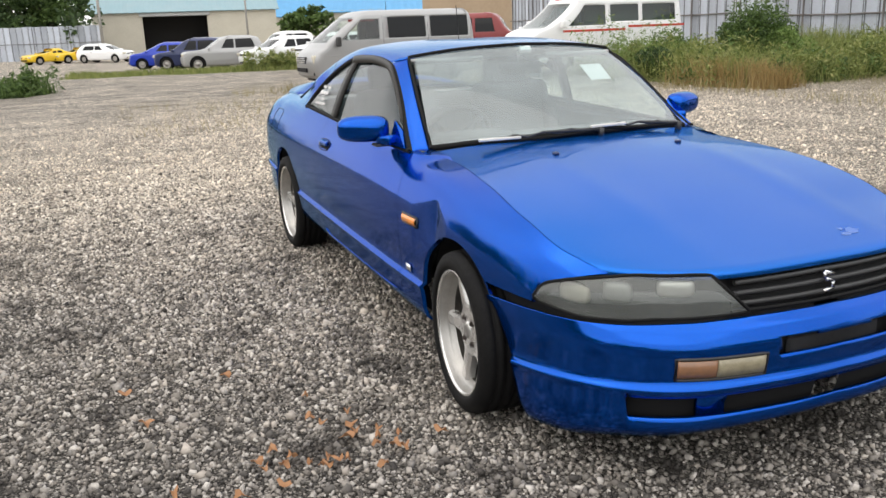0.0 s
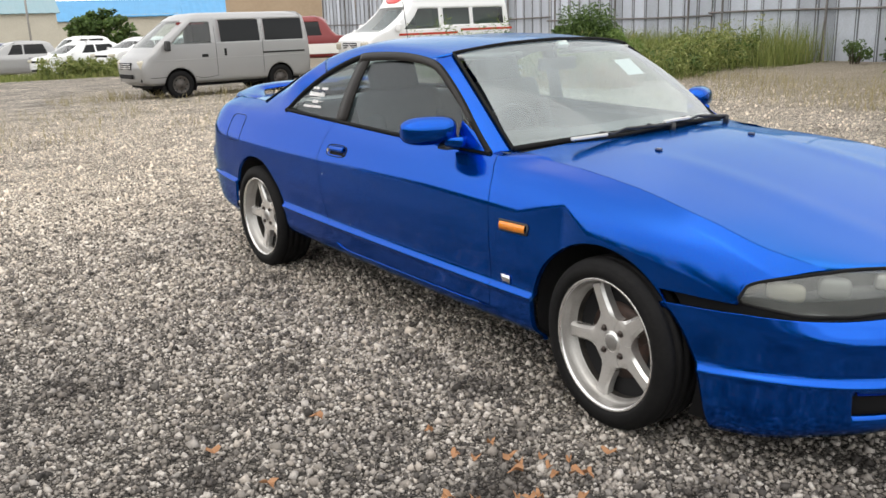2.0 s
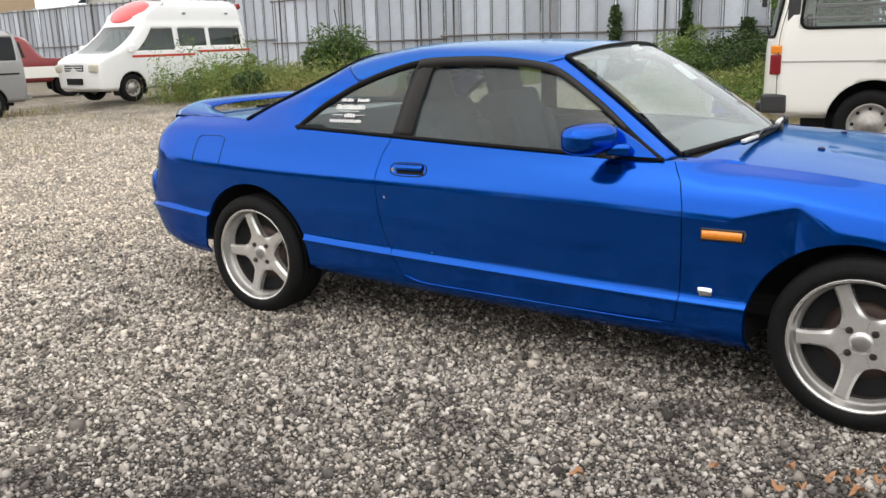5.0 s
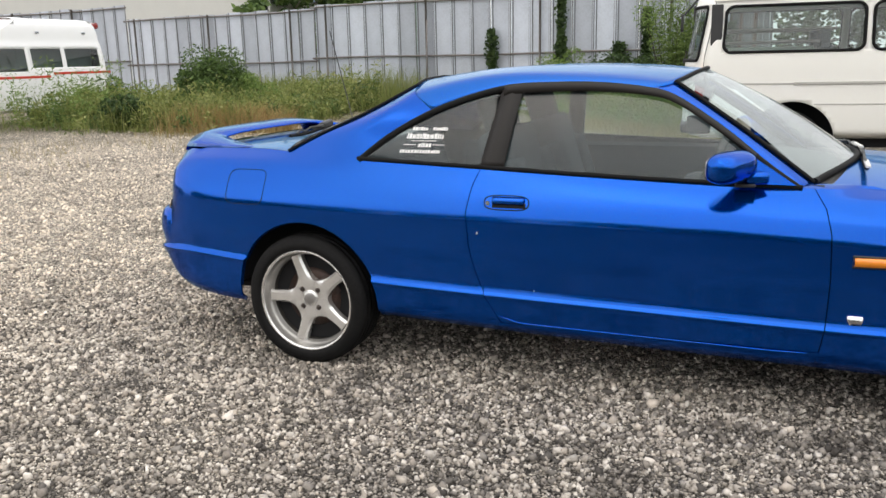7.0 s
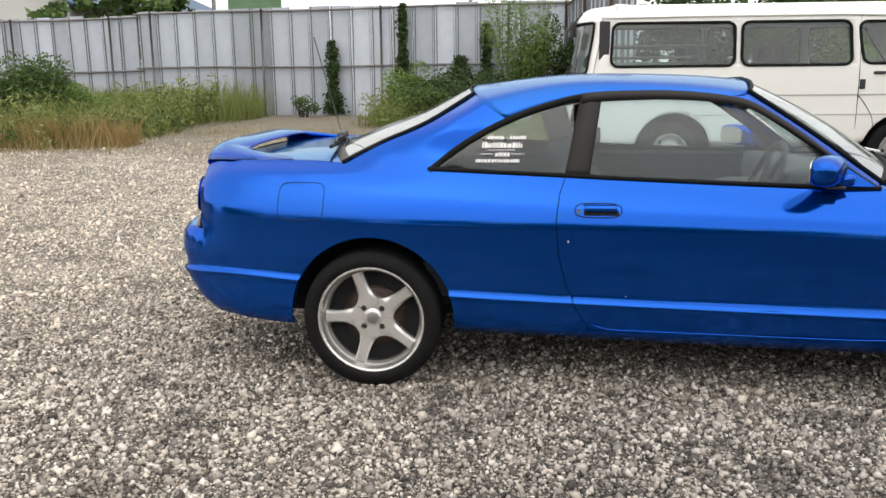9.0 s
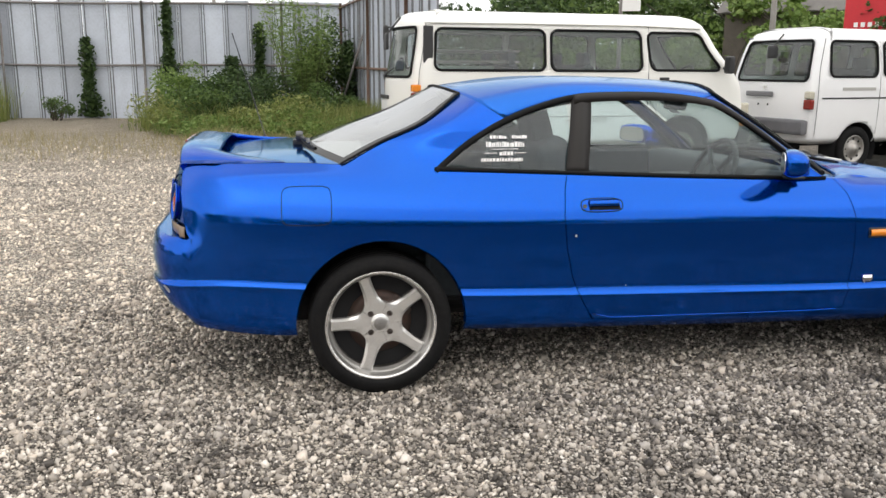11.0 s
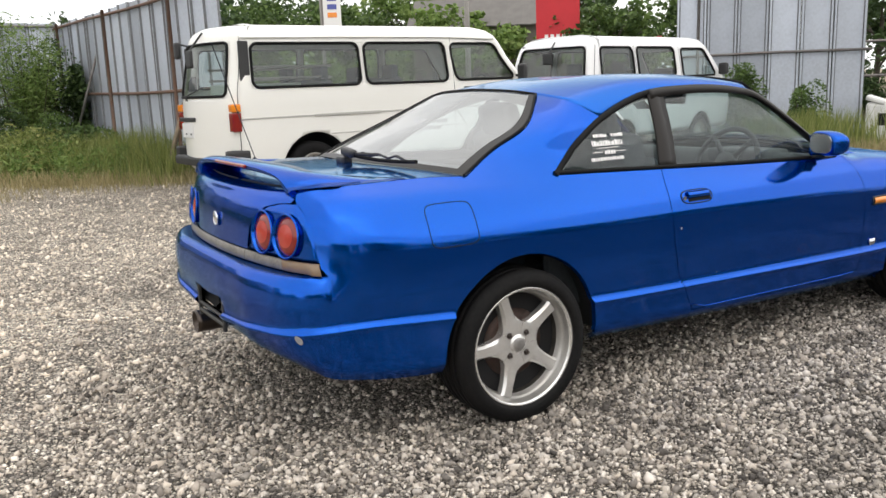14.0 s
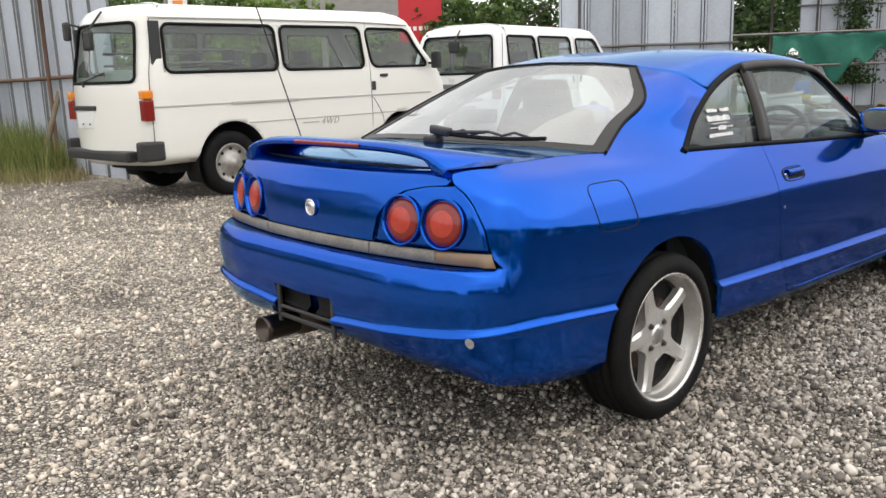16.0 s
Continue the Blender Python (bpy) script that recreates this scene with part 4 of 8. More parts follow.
# silver van further off
sl_rows = [(.34, -2.28, 2.16, .78), (.42, -2.34, 2.30, .83), (.75, -2.345, 2.345, .845), (.98, -2.34, 2.25, .845), (1.10, -2.335, 2.08, .842), (1.22, -2.33, 1.95, .838), (1.60, -2.29, 1.45, .80), (1.86, -2.24, 1.10, .74),
           (1.93, -2.18, .98, .68), (1.965, -2.08, .85, .58), (1.985, -1.95, .6, .38)]
silver_van, sb_ = shell("silver_van", "silver high-roofed van with dark windows and a dented rear corner", "van", pose(-17.92, 5.56, -.185, 0, 0, -87), 1.69, sl_rows, (-2.1, .45), [],
                        [(-1.36, .33, .38), (1.33, .33, .39)],
                        [("side_window", "side", -2.08, -.98, 1.28, 1.80, dark_glass, "black privacy glass"), ("side_window", "side", -.84, .22, 1.28, 1.80, dark_glass), ("door_window", "side", .48, 1.86, 1.26, 1.76, van_glass),
                         ("rear_window", "rear", 0, .9, 1.25, 1.75, dark_glass), ("windscreen", "front", 0, .95, 1.22, 1.80, van_glass)], paint_silver, seal=False)
for x in (-1.36, 1.33):
    for sgn in (1, -1):
        plain_wheel(silver_van, x, sgn * .73, .33, .2, sgn, dark_rim, black_rubber)
for sgn in (1, -1):
    for pts in ([(.36, .50), (.36, 1.1), (.36, 1.84)], [(-.90, .50), (-.90, 1.1), (-.90, 1.84)], [(.36, .50), (.70, .46), (.95, .5)]):
        R_sl = np.array(sl_rows)
        pp = np.array([(x, np.interp(z, R_sl[:, 0], R_sl[:, 3]) + .0015, z) for x, z in spline(pts, 20)]) * (1, sgn, 1)
        tube("door_seam", pp, .005, gap_black, silver_van, n=4)
    boxed(silver_van, "waist_crease", (-.1, sgn * .847, .90), (4.1, .012, .02), paint_silver, "", .006)
    boxed(silver_van, "headlamp", (2.10, sgn * .66, .82), (.30, .26, .22), lens_pale, "large clear headlamp", .05)
    boxed(silver_van, "door_mirror", (1.62, sgn * .96, 1.24), (.1, .2, .24), black_plastic, "", .04)
    boxed(silver_van, "slide_track", (-1.5, sgn * .846, .985), (1.2, .014, .04), gap_black, "black sliding door track", .004)
    boxed(silver_van, "door_handle", (.66, sgn * .846, .98), (.16, .02, .07), gap_black, "", .015)
    boxed(silver_van, "slide_handle", (.12, sgn * .846, 1.04), (.06, .02, .17), gap_black, "", .015)
    boxed(silver_van, "fog_lamp", (2.18, sgn * .62, .50), (.1, .18, .14), gap_black, "", .03)
    boxed(silver_van, "bumper_seam", (1.85, sgn * .84, .52), (.4, .012, .012), gap_black, "", .003)
boxed(silver_van, "grille", (2.31, 0, .80), (.06, .72, .17), black_plastic, "black slatted grille", .02)
for z in (.755, .80, .845):
    boxed(silver_van, "grille_slat", (2.345, 0, z), (.02, .7, .018), chrome, "", .005)
boxed(silver_van, "lower_grille", (2.325, 0, .56), (.04, .8, .10), gap_black, "", .015)
boxed(silver_van, "rear_step", (-2.33, 0, .44), (.16, 1.5, .14), paint_silver, "", .03)
boxed(silver_van, "chassis", (0, 0, .33), (4.0, 1.3, .14), gap_black, "", .03)
boxed(silver_van, "sun_blind", (.9, .70, 1.74), (.7, .02, .06), paint_red, "", .005)

# ambulance-type van with raised roof and red light domes
am_rows = [(.28, -2.36, 2.30, .80), (.36, -2.42, 2.42, .87), (.75, -2.44, 2.44, .89), (.96, -2.43, 2.42, .89), (1.04, -2.43, 2.33, .887), (1.12, -2.42, 2.16, .882), (1.20, -2.41, 1.90, .875), (1.80, -2.36, 1.12, .80), (1.90, -2.34, 1.06, .77),
           (2.02, -2.33, 1.0, .76), (2.20, -2.30, .74, .74), (2.33, -2.26, .45, .70), (2.40, -2.2, .25, .62), (2.43, -2.05, .0, .48)]
ambulance, ab = shell("ambulance", "white emergency ambulance with a red stripe and red roof lamps", "ambulance", pose(-16.7, 11.25, .03, 0, 0, -92), 1.78, am_rows, (-2.1, .2), [],
                      [(-1.45, .33, .38), (1.45, .33, .39)],
                      [("side_window", "side", -2.12, -1.05, 1.28, 1.72, tinted_glass), ("side_window", "side", -.93, -.05, 1.28, 1.72, tinted_glass), ("door_window", "side", .10, 1.62, 1.20, 1.72, tinted_glass),
                       ("windscreen", "front", 0, .94, 1.16, 1.78, van_glass), ("rear_window", "rear", 0, .85, 1.25, 1.7, dark_glass)], paint_cream, seal=False)
for x in (-1.45, 1.45):
    for sgn in (1, -1):
        plain_wheel(ambulance, x, sgn * .76, .33, .2, sgn, steel_rim, black_rubber)
boxed(ambulance, "interior_panel", (-1.1, 0, 1.5), (2.3, .9, .5), material("pale_green_lining", (.4, .5, .45), .8), "", .05)
bm = bmesh.new()
made = bmesh.ops.create_uvsphere(bm, u_segments=24, v_segments=12, radius=1)["verts"]
bmesh.ops.scale(bm, vec=(.46, .66, .135), verts=made)
bmesh.ops.transform(bm, matrix=Matrix.Translation((.70, 0, 2.13)) @ Matrix.Rotation(.62, 4, "Y"), verts=made)
part("roof_lamp", bm, material("red_lamp_dome", (.7, .06, .06), .25, coat=.6), ambulance, "large red roof lamp dome", True)
for sgn in (1, -1):
    boxed(ambulance, "rear_lamp", (-2.24, sgn * .56, 2.28), (.22, .30, .16), lens_red, "", .05, Matrix.Rotation(.25, 3, "Y"))
    boxed(ambulance, "red_stripe", (-1.5, sgn * .884, 1.14), (1.8, .014, .055), stripe_red, "red waist stripe", .003)
    boxed(ambulance, "red_stripe", (.45, sgn * .886, 1.07), (1.9, .014, .055), stripe_red, "", .003)
    boxed(ambulance, "headlamp", (2.26, sgn * .68, .82), (.28, .30, .20), lens_pale, "large clear headlamp", .05)
    boxed(ambulance, "door_mirror", (1.45, sgn * 1.0, 1.26), (.14, .18, .20), paint_cream, "", .05)
    boxed(ambulance, "side_flasher", (-.35, sgn * .75, 2.10), (.12, .05, .06), chrome, "", .01)
    boxed(ambulance, "side_flasher", (-1.75, sgn * .75, 2.10), (.12, .05, .06), chrome, "", .01)
boxed(ambulance, "grille", (2.41, 0, .83), (.05, .74, .15), black_plastic, "black grille", .015)
for z in (.80, .86):
    boxed(ambulance, "grille_slat", (2.44, 0, z), (.02, .72, .02), paint_cream, "", .005)
boxed(ambulance, "lower_grille", (2.43, 0, .52), (.04, .62, .15), gap_black, "", .015)
bm = bmesh.new()
bar(bm, (2.0, -.45, 1.08), (2.0, -.45, 1.22), .05, 12, .04)
part("fender_mirror", bm, paint_cream, ambulance, "", True)


def small_car(name, label, at_pose, L, W, H, paint, nose=.95, tail=.6, hood=.95, deck=None, far_mat=None, group=""):
    """A plain passenger car: bonnet, cabin and tail from a few lengths."""
    a, b = -L / 2, L / 2
    d = deck or hood
    rows = [(.22, a + .12, b - .12, W / 2 - .08), (.32, a + .02, b - .02, W / 2 - .02), (.55, a, b, W / 2), (hood - .16, a + .03, b - .06, W / 2), (hood - .06, a + .05, b - .22, W / 2 - .02),
            (hood, a + .07 if d <= hood + .01 else a + .06, b - nose + .12, W / 2 - .04), (hood + .06, a + (tail * .5 if deck else .10), b - nose - .05, W / 2 - .06),
            (H - .16, a + tail * .8 + (.3 if deck else .14), b - nose - .78, W / 2 - .17), (H - .06, a + tail + (.35 if deck else .26), b - nose - 1.0, W / 2 - .25), (H - .015, a + tail + (.45 if deck else .5), b - nose - 1.25, W / 2 - .36), (H, a + tail + (.6 if deck else .8), b - nose - 1.5, W / 2 - .5)]
    x0, x1 = a + tail + .22, b - nose - .50
    mid = (x0 + x1) / 2
    r = .31 if H < 1.6 else .35
    fa, ra = b - .85, a + .75
    th, bd = shell(name, label, "car", at_pose, W, rows, (mid - .3, mid + .3), [], [(fa, r, r + .05), (ra, r, r + .05)],
                   [("side_window", "side", x0, mid - .04, hood + .06, H - .16, dark_glass), ("side_window", "side", mid + .04, x1, hood + .06, H - .16, dark_glass),
                    ("windscreen", "front", 0, .93, hood + .06, H - .16, far_mat or van_glass), ("rear_window", "rear", 0, .9, hood + .08, H - .16, dark_glass)], paint, corner=.14, bow=.14, seal=False, group=group)
    for x in (fa, ra):
        for s in (1, -1):
            plain_wheel(th, x, s * (W / 2 - .10), r, .18, s, steel_rim, black_rubber)
    for s in (1, -1):
        boxed(th, "headlamp", (b - .18, s * (W / 2 - .26), hood - .22), (.22, .34, .14), lens_pale, "", .04)
        boxed(th, "tail_lamp", (a + .06, s * (W / 2 - .16), hood - .10), (.10, .2, .2), lens_red, "", .03)
        boxed(th, "door_mirror", (b - nose - .35, s * (W / 2 + .06), hood + .06), (.10, .16, .11), paint, "", .04)
        boxed(th, "door_handle", (mid - .25, s * (W / 2 - .005), hood - .12), (.16, .02, .03), black_plastic, "", .008)
    boxed(th, "grille", (b - .05, 0, hood - .25), (.06, W * .45, .10), gap_black, "", .02)
    boxed(th, "bumper_opening", (b - .02, 0, .36), (.05, W * .5, .09), gap_black, "", .02)
    boxed(th, "underbody", (0, 0, .3), (L * .85, W * .75, .12), gap_black, "", .03)
    return th

# ---- the blue coupe ----
# plan outline at the widest height, nose centre to tail centre (half of it), and upright sections (height, inset) along it
OUT = np.array([(2.315, 0), (2.295, 0.25), (2.235, 0.50), (2.10, 0.675), (1.90, 0.775), (1.66, 0.818), (1.35, 0.843), (0.9, 0.845), (0.3, 0.85),
                (-0.4, 0.853), (-1.0, 0.856), (-1.36, 0.858), (-1.70, 0.852), (-2.0, 0.832), (-2.215, 0.735), (-2.297, 0.50), (-2.3095, 0.25), (-2.311, 0)])
SEC_K = np.array([0, 3, 4, 5, 6, 7, 7.35, 8, 10, 11, 12, 13, 13.46, 13.64, 14, 17.0])
SECTIONS = np.array([
    [(.185, .10), (.225, .034), (.346, .0), (.358, -.005), (.373, .012), (.47, .0), (.52, .02), (.548, .06), (.60, .09), (.66, .13)],
    [(.155, .07), (.20, .029), (.329, .0), (.341, -.005), (.356, .012), (.46, .0), (.51, .018), (.54, .045), (.60, .06), (.66, .085)],
    [(.122, .055), (.17, .027), (.316, .0), (.328, -.005), (.343, .011), (.47, .0), (.53, .006), (.60, .025), (.66, .05), (.70, .085)],
    [(.105, .05), (.16, .025), (.298, .0), (.310, -.005), (.325, .01), (.50, .0), (.60, .006), (.67, .025), (.73, .06), (.767, .10)],
    [(.20, .05), (.245, .015), (.36, .0), (.372, -.005), (.386, .01), (.55, .0), (.66, .006), (.73, .03), (.785, .08), (.822, .145)],
    [(.205, .07), (.25, .02), (.358, .002), (.37, -.005), (.384, .012), (.56, .0), (.69, .004), (.76, .03), (.825, .085), (.855, .185)],
    [(.208, .07), (.253, .02), (.36, .002), (.372, -.005), (.386, .012), (.56, .0), (.70, .004), (.765, .03), (.825, .068), (.862, .108)],
    [(.215, .07), (.26, .02), (.368, .002), (.38, -.005), (.394, .012), (.57, .0), (.715, .004), (.78, .031), (.84, .07), (.874, .104)],
    [(.25, .07), (.29, .02), (.403, .002), (.415, -.005), (.429, .012), (.58, .0), (.732, .004), (.80, .033), (.87, .075), (.925, .114)],
    [(.268, .06), (.31, .017), (.43, .002), (.442, -.005), (.456, .012), (.59, .0), (.742, .005), (.815, .038), (.89, .09), (.94, .15)],
    [(.262, .05), (.305, .015), (.458, .002), (.47, -.005), (.484, .012), (.60, .0), (.755, .006), (.83, .042), (.905, .10), (.955, .20)],
    [(.285, .06), (.335, .02), (.478, .002), (.49, -.005), (.504, .012), (.60, .0), (.772, .008), (.84, .04), (.905, .09), (.953, .195)],
    [(.298, .07), (.35, .03), (.474, .002), (.486, -.005), (.50, .012), (.59, .0), (.772, .012), (.84, .042), (.905, .088), (.95, .15)],
    [(.305, .08), (.36, .034), (.472, .002), (.484, -.005), (.498, .012), (.586, .0), (.772, .012), (.84, .028), (.905, .058), (.948, .135)],
    [(.325, .09), (.38, .04), (.468, .002), (.48, -.005), (.494, .012), (.58, .0), (.772, .014), (.84, .05), (.905, .075), (.948, .105)],
    [(.345, .15), (.385, .05), (.418, .002), (.43, -.005), (.444, .012), (.55, .0), (.772, .014), (.84, .055), (.905, .085), (.948, .13)]])
ROWS_U = np.r_[0, .35, .7, 1, 1.33, 1.66, 1.9, 2, 2.5, 3, 3.5, 4, np.arange(4.2, 9.01, .2)]
ARCH_F, ARCH_R = (1.334, .298, .341), (-1.352, .306, .352)


def outline(k):
    E = np.vstack([OUT[1] * (1, -1), OUT, OUT[-2] * (1, -1)])
    k = np.atleast_1d(np.asarray(k, float))
    i = np.clip(k.astype(int), 0, len(OUT) - 2)
    t = (k - i)[:, None]
    p0, p1, p2, p3 = E[i], E[i + 1], E[i + 2], E[i + 3]
    pos = 0.5 * (2 * p1 + (p2 - p0) * t + (2 * p0 - 5 * p1 + 4 * p2 - p3) * t ** 2 + (3 * p1 - p0 - 3 * p2 + p3) * t ** 3)
    tan = 0.5 * ((p2 - p0) + 2 * (2 * p0 - 5 * p1 + 4 * p2 - p3) * t + 3 * (3 * p1 - p0 - 3 * p2 + p3) * t ** 2)
    tan /= np.linalg.norm(tan, axis=1)[:, None]
    return pos, np.stack([-tan[:, 1], tan[:, 0]], 1) * -1  # outward


K_FINE = np.linspace(0, 17, 3401)
X_FINE = outline(K_FINE)[0][:, 0]


def k_at(x):
    return np.interp(-np.asarray(x, float), -X_FINE, K_FINE)


def section(k):
    return curve(SEC_K, SECTIONS, k)


def row_z(k, u):
    S = section(k)[:, :, 0]
    u = np.asarray(u, float)
    i = np.clip(u.astype(int), 0, 8)
    a = np.arange(len(S))
    return S[a, i] * (1 - (u - i)) + S[a, i + 1] * (u - i)


# plan of the tail above the bumper, at lamp height, by the same plan positions
TAIL_K = np.array([12, 12.5, 13, 13.25, 13.5, 13.75, 14, 14.5, 15, 16, 17, 18.0])
TAIL_P = np.array([(-1.698, .837), (-1.857, .829), (-1.997, .814), (-2.067, .792), (-2.118, .748), (-2.151, .690), (-2.175, .620), (-2.194, .535), (-2.209, .445), (-2.233, .22), (-2.240, 0), (-2.233, -.22)])


def tail_skin(k, z, inset):
    """The tail above the bumper: its own plan, leaning forward with height."""
    p = curve(TAIL_K, TAIL_P, k)
    d = curve(TAIL_K, TAIL_P, k + .01) - curve(TAIL_K, TAIL_P, k - .01)
    d /= np.linalg.norm(d, axis=1)[:, None]
    out = np.stack([d[:, 1], -d[:, 0]], 1)
    k13 = np.full_like(k, 13.0)
    side = (side_skin(k13, np.full_like(z, .79), 0.0) - side_skin(k13, z, 0.0))[:, 1]
    rear = np.interp(z, [.60, .66, .70, .79, .85, .88, .91, .93, .955], [-.006, -.005, -.004, 0, .008, .017, .031, .045, .070])
    high = smooth(.84, .955, z)
    w = smooth(0, 1, (k - 13.0) / (.7 + .5 * high))
    rear = rear + .040 * high * np.sin(np.pi * np.clip(k - 13.0, 0, 1))
    p = p - out * (side * (1 - w) + rear * w + inset)[:, None]
    return np.column_stack([p, z])


def skin(k, z, inset=0.0, lower=False):
    """Points of the body side at plan position k and height z; the tail above the bumper has a plan of its own. lower: the bumper itself."""
    k, z = np.atleast_1d(np.asarray(k, float)), np.atleast_1d(np.asarray(z, float))
    P = side_skin(k, z, inset)
    on = (k > 13.0) & (z > .50)
    if on.any():
        rear = smooth(13.40, 13.60, k[on])
        w = smooth(.50, .76, z[on]) * (1 - rear) + smooth(.61, .72, z[on]) * rear
        w = np.maximum(w, smooth(13.62, 13.7, k[on]) * (z[on] > .61))[:, None]
        P[on] = P[on] * (1 - w) + tail_skin(k[on], z[on], inset) * w
    if lower:
        # an upright face that rounds over into the shelf under the lamps, growing out of the wing
        pos, out = outline(k)
        top = np.interp(z, [.58, .615, .64, .657, .667, .673], [.0, .003, .009, .018, .028, .042]) + inset
        grow = (smooth(13.385, 13.66, k) * (z > .585))[:, None]
        P = P * (1 - grow) + np.column_stack([pos - out * top[:, None], z]) * grow
    return P


def side_skin(k, z, inset):
    """The body side as its sections give it."""
    k, z = np.atleast_1d(np.asarray(k, float)), np.atleast_1d(np.asarray(z, float))
    pos, out = outline(k)
    S = section(k)
    Z, I = S[:, :, 0].T, S[:, :, 1].T
    M = np.zeros_like(I)
    h, d = np.diff(Z, axis=0), np.diff(I, axis=0) / np.diff(Z, axis=0)
    M[0], M[-1] = d[0], d[-1]
    with np.errstate(divide="ignore", invalid="ignore"):
        M[1:-1] = np.where(d[:-1] * d[1:] > 0, 2 * d[:-1] * d[1:] / (d[:-1] + d[1:]), 0)
    a = np.arange(len(k))
    cr = .88 * smooth(4.6, 6.2, k) * (1 - smooth(12.2, 13.0, k))

    def depth(zq):
        j = np.clip((Z <= zq).sum(0) - 1, 0, 8)
        hj, t = h[j, a], (np.clip(zq, Z[0], Z[-1]) - Z[j, a]) / h[j, a]
        low, high = M[j, a], M[j + 1, a]
        # the waist crease: nearly a corner between upright side and shoulder
        high = np.where(j == 5, (1 - cr) * M[6] + cr * d[5], high)
        low = np.where(j == 6, (1 - cr) * M[6] + cr * d[6], low)
        return (1 + 2 * t) * (1 - t) ** 2 * I[j, a] + t * (1 - t) ** 2 * hj * low + t * t * (3 - 2 * t) * I[j + 1, a] + t * t * (t - 1) * hj * high

    ins = depth(z)
    # the dent above the front wheel: the side is pushed in to an upright triangle that cuts into the shoulder
    x = pos[:, 0]
    peak = np.clip(1 - np.abs(x - 1.15) / np.where(x > 1.15, .125, .21), 0, 1)
    top = Z[6] + .072 * peak
    ins = ins + np.where(z < top, np.maximum(depth(top) - ins, 0) * smooth(.44, .77, z), 0) * (peak > 0)
    z_true = z
    p = pos - out * (ins + inset)[:, None]
    return np.column_stack([p, z_true])


def fn(v):
    return v if callable(v) else (lambda q: np.full_like(np.asarray(q, float), v))


def panel(xl, xr, zlo=None, zhi=None, nx=40, arch=None, by_k=False, inset=0.0, holes=(), squeeze=None, lower=False, relax=0):
    """A piece of the body side between the front edge xl(z) and the rear edge xr(z), cut by zlo(x), zhi(x) and a wheel arch."""
    xl, xr = fn(xl), fn(xr)
    a, u = np.meshgrid(np.linspace(0, 1, nx), ROWS_U, indexing="ij")
    a, u = a.ravel(), u.ravel()
    z = np.full_like(a, .5)
    settled = z
    for _ in range(9):
        z = (z + settled) / 2
        q = xl(z) + (xr(z) - xl(z)) * a
        k = q if by_k else k_at(q)
        z = settled = row_z(k, u)
        if zlo is not None:
            z = np.maximum(z, fn(zlo)(q))
        if zhi is not None and squeeze:
            full_h = row_z(k, np.full_like(u, 9.0))
            z = np.where(z > squeeze, squeeze + (z - squeeze) * (fn(zhi)(q) - squeeze) / (full_h - squeeze), z)
        elif zhi is not None:
            z = np.minimum(z, fn(zhi)(q))
    F = np.array(grid_faces(nx, len(ROWS_U)))
    F = F[(np.abs(z[F[:, 0]] - z[F[:, 1]]) > 1e-4) | (np.abs(z[F[:, 3]] - z[F[:, 2]]) > 1e-4)]
    F = F[np.ptp(z[F], axis=1) < .12]
    for k0, k1, z0, z1 in holes:
        c, cz = k[F].mean(1), z[F].mean(1)
        F = F[~((c > k0) & (c < k1) & (cz > z0) & (cz < z1))]
    if arch:
        cx, cz, r = arch
        x = outline(k)[0][:, 0]
        dx, dz = x - cx, z - cz
        rad = np.hypot(dx, dz)
        inside = rad < r
        F = F[~inside[F].all(1)]
        touch = np.zeros(len(k), bool)
        touch[F.ravel()] = True
        mv = inside & touch
        s = r / np.maximum(rad[mv], 1e-6)
        x2, z2 = cx + dx[mv] * s, cz + dz[mv] * s
        k[mv], z[mv] = k_at(x2), z2
    P = skin(k, z, inset, lower)
    if relax:
        # even out the sheet along the car behind the wheel arch
        G = P.reshape(nx, len(ROWS_U), 3)
        free = ((k > 12.3) & (np.hypot(outline(k)[0][:, 0] - arch[0], z - arch[1]) > arch[2] + .03)).reshape(nx, -1)[1:-1, :, None]
        for _ in range(relax):
            G[1:-1] += np.where(free, .5 * ((G[:-2] + G[2:]) / 2 - G[1:-1]), 0)
    return weld(P, F)


def whole(V, F):
    """A half and its mirror image as one welded sheet."""
    n = len(V)
    return weld(np.vstack([V, mirrored(V)]), [f[::-1] for f in F] + [tuple(i + n for i in f) for f in F])


def coons(c0, c1, d0, d1):
    """A patch with sides c0 (v=0), c1 (v=1) of n points and d0 (u=0), d1 (u=1) of m points."""
    n, m = len(c0), len(d0)
    u, v = np.linspace(0, 1, n)[:, None, None], np.linspace(0, 1, m)[None, :, None]
    S = (1 - v) * c0[:, None] + v * c1[:, None] + (1 - u) * d0[None] + u * d1[None]
    S -= (1 - u) * (1 - v) * c0[0] + u * (1 - v) * c0[-1] + (1 - u) * v * c1[0] + u * v * c1[-1]
    return S.reshape(-1, 3), grid_faces(n, m)


def full(half):
    """A half curve that ends on the centre line, made whole: left end to right end."""
    return np.vstack([half, mirrored(half[:-1])[::-1]])


car = tagged(new("sports_coupe"), "metallic blue two-door sports coupe parked on the gravel", "car")
GAP = 0.0018

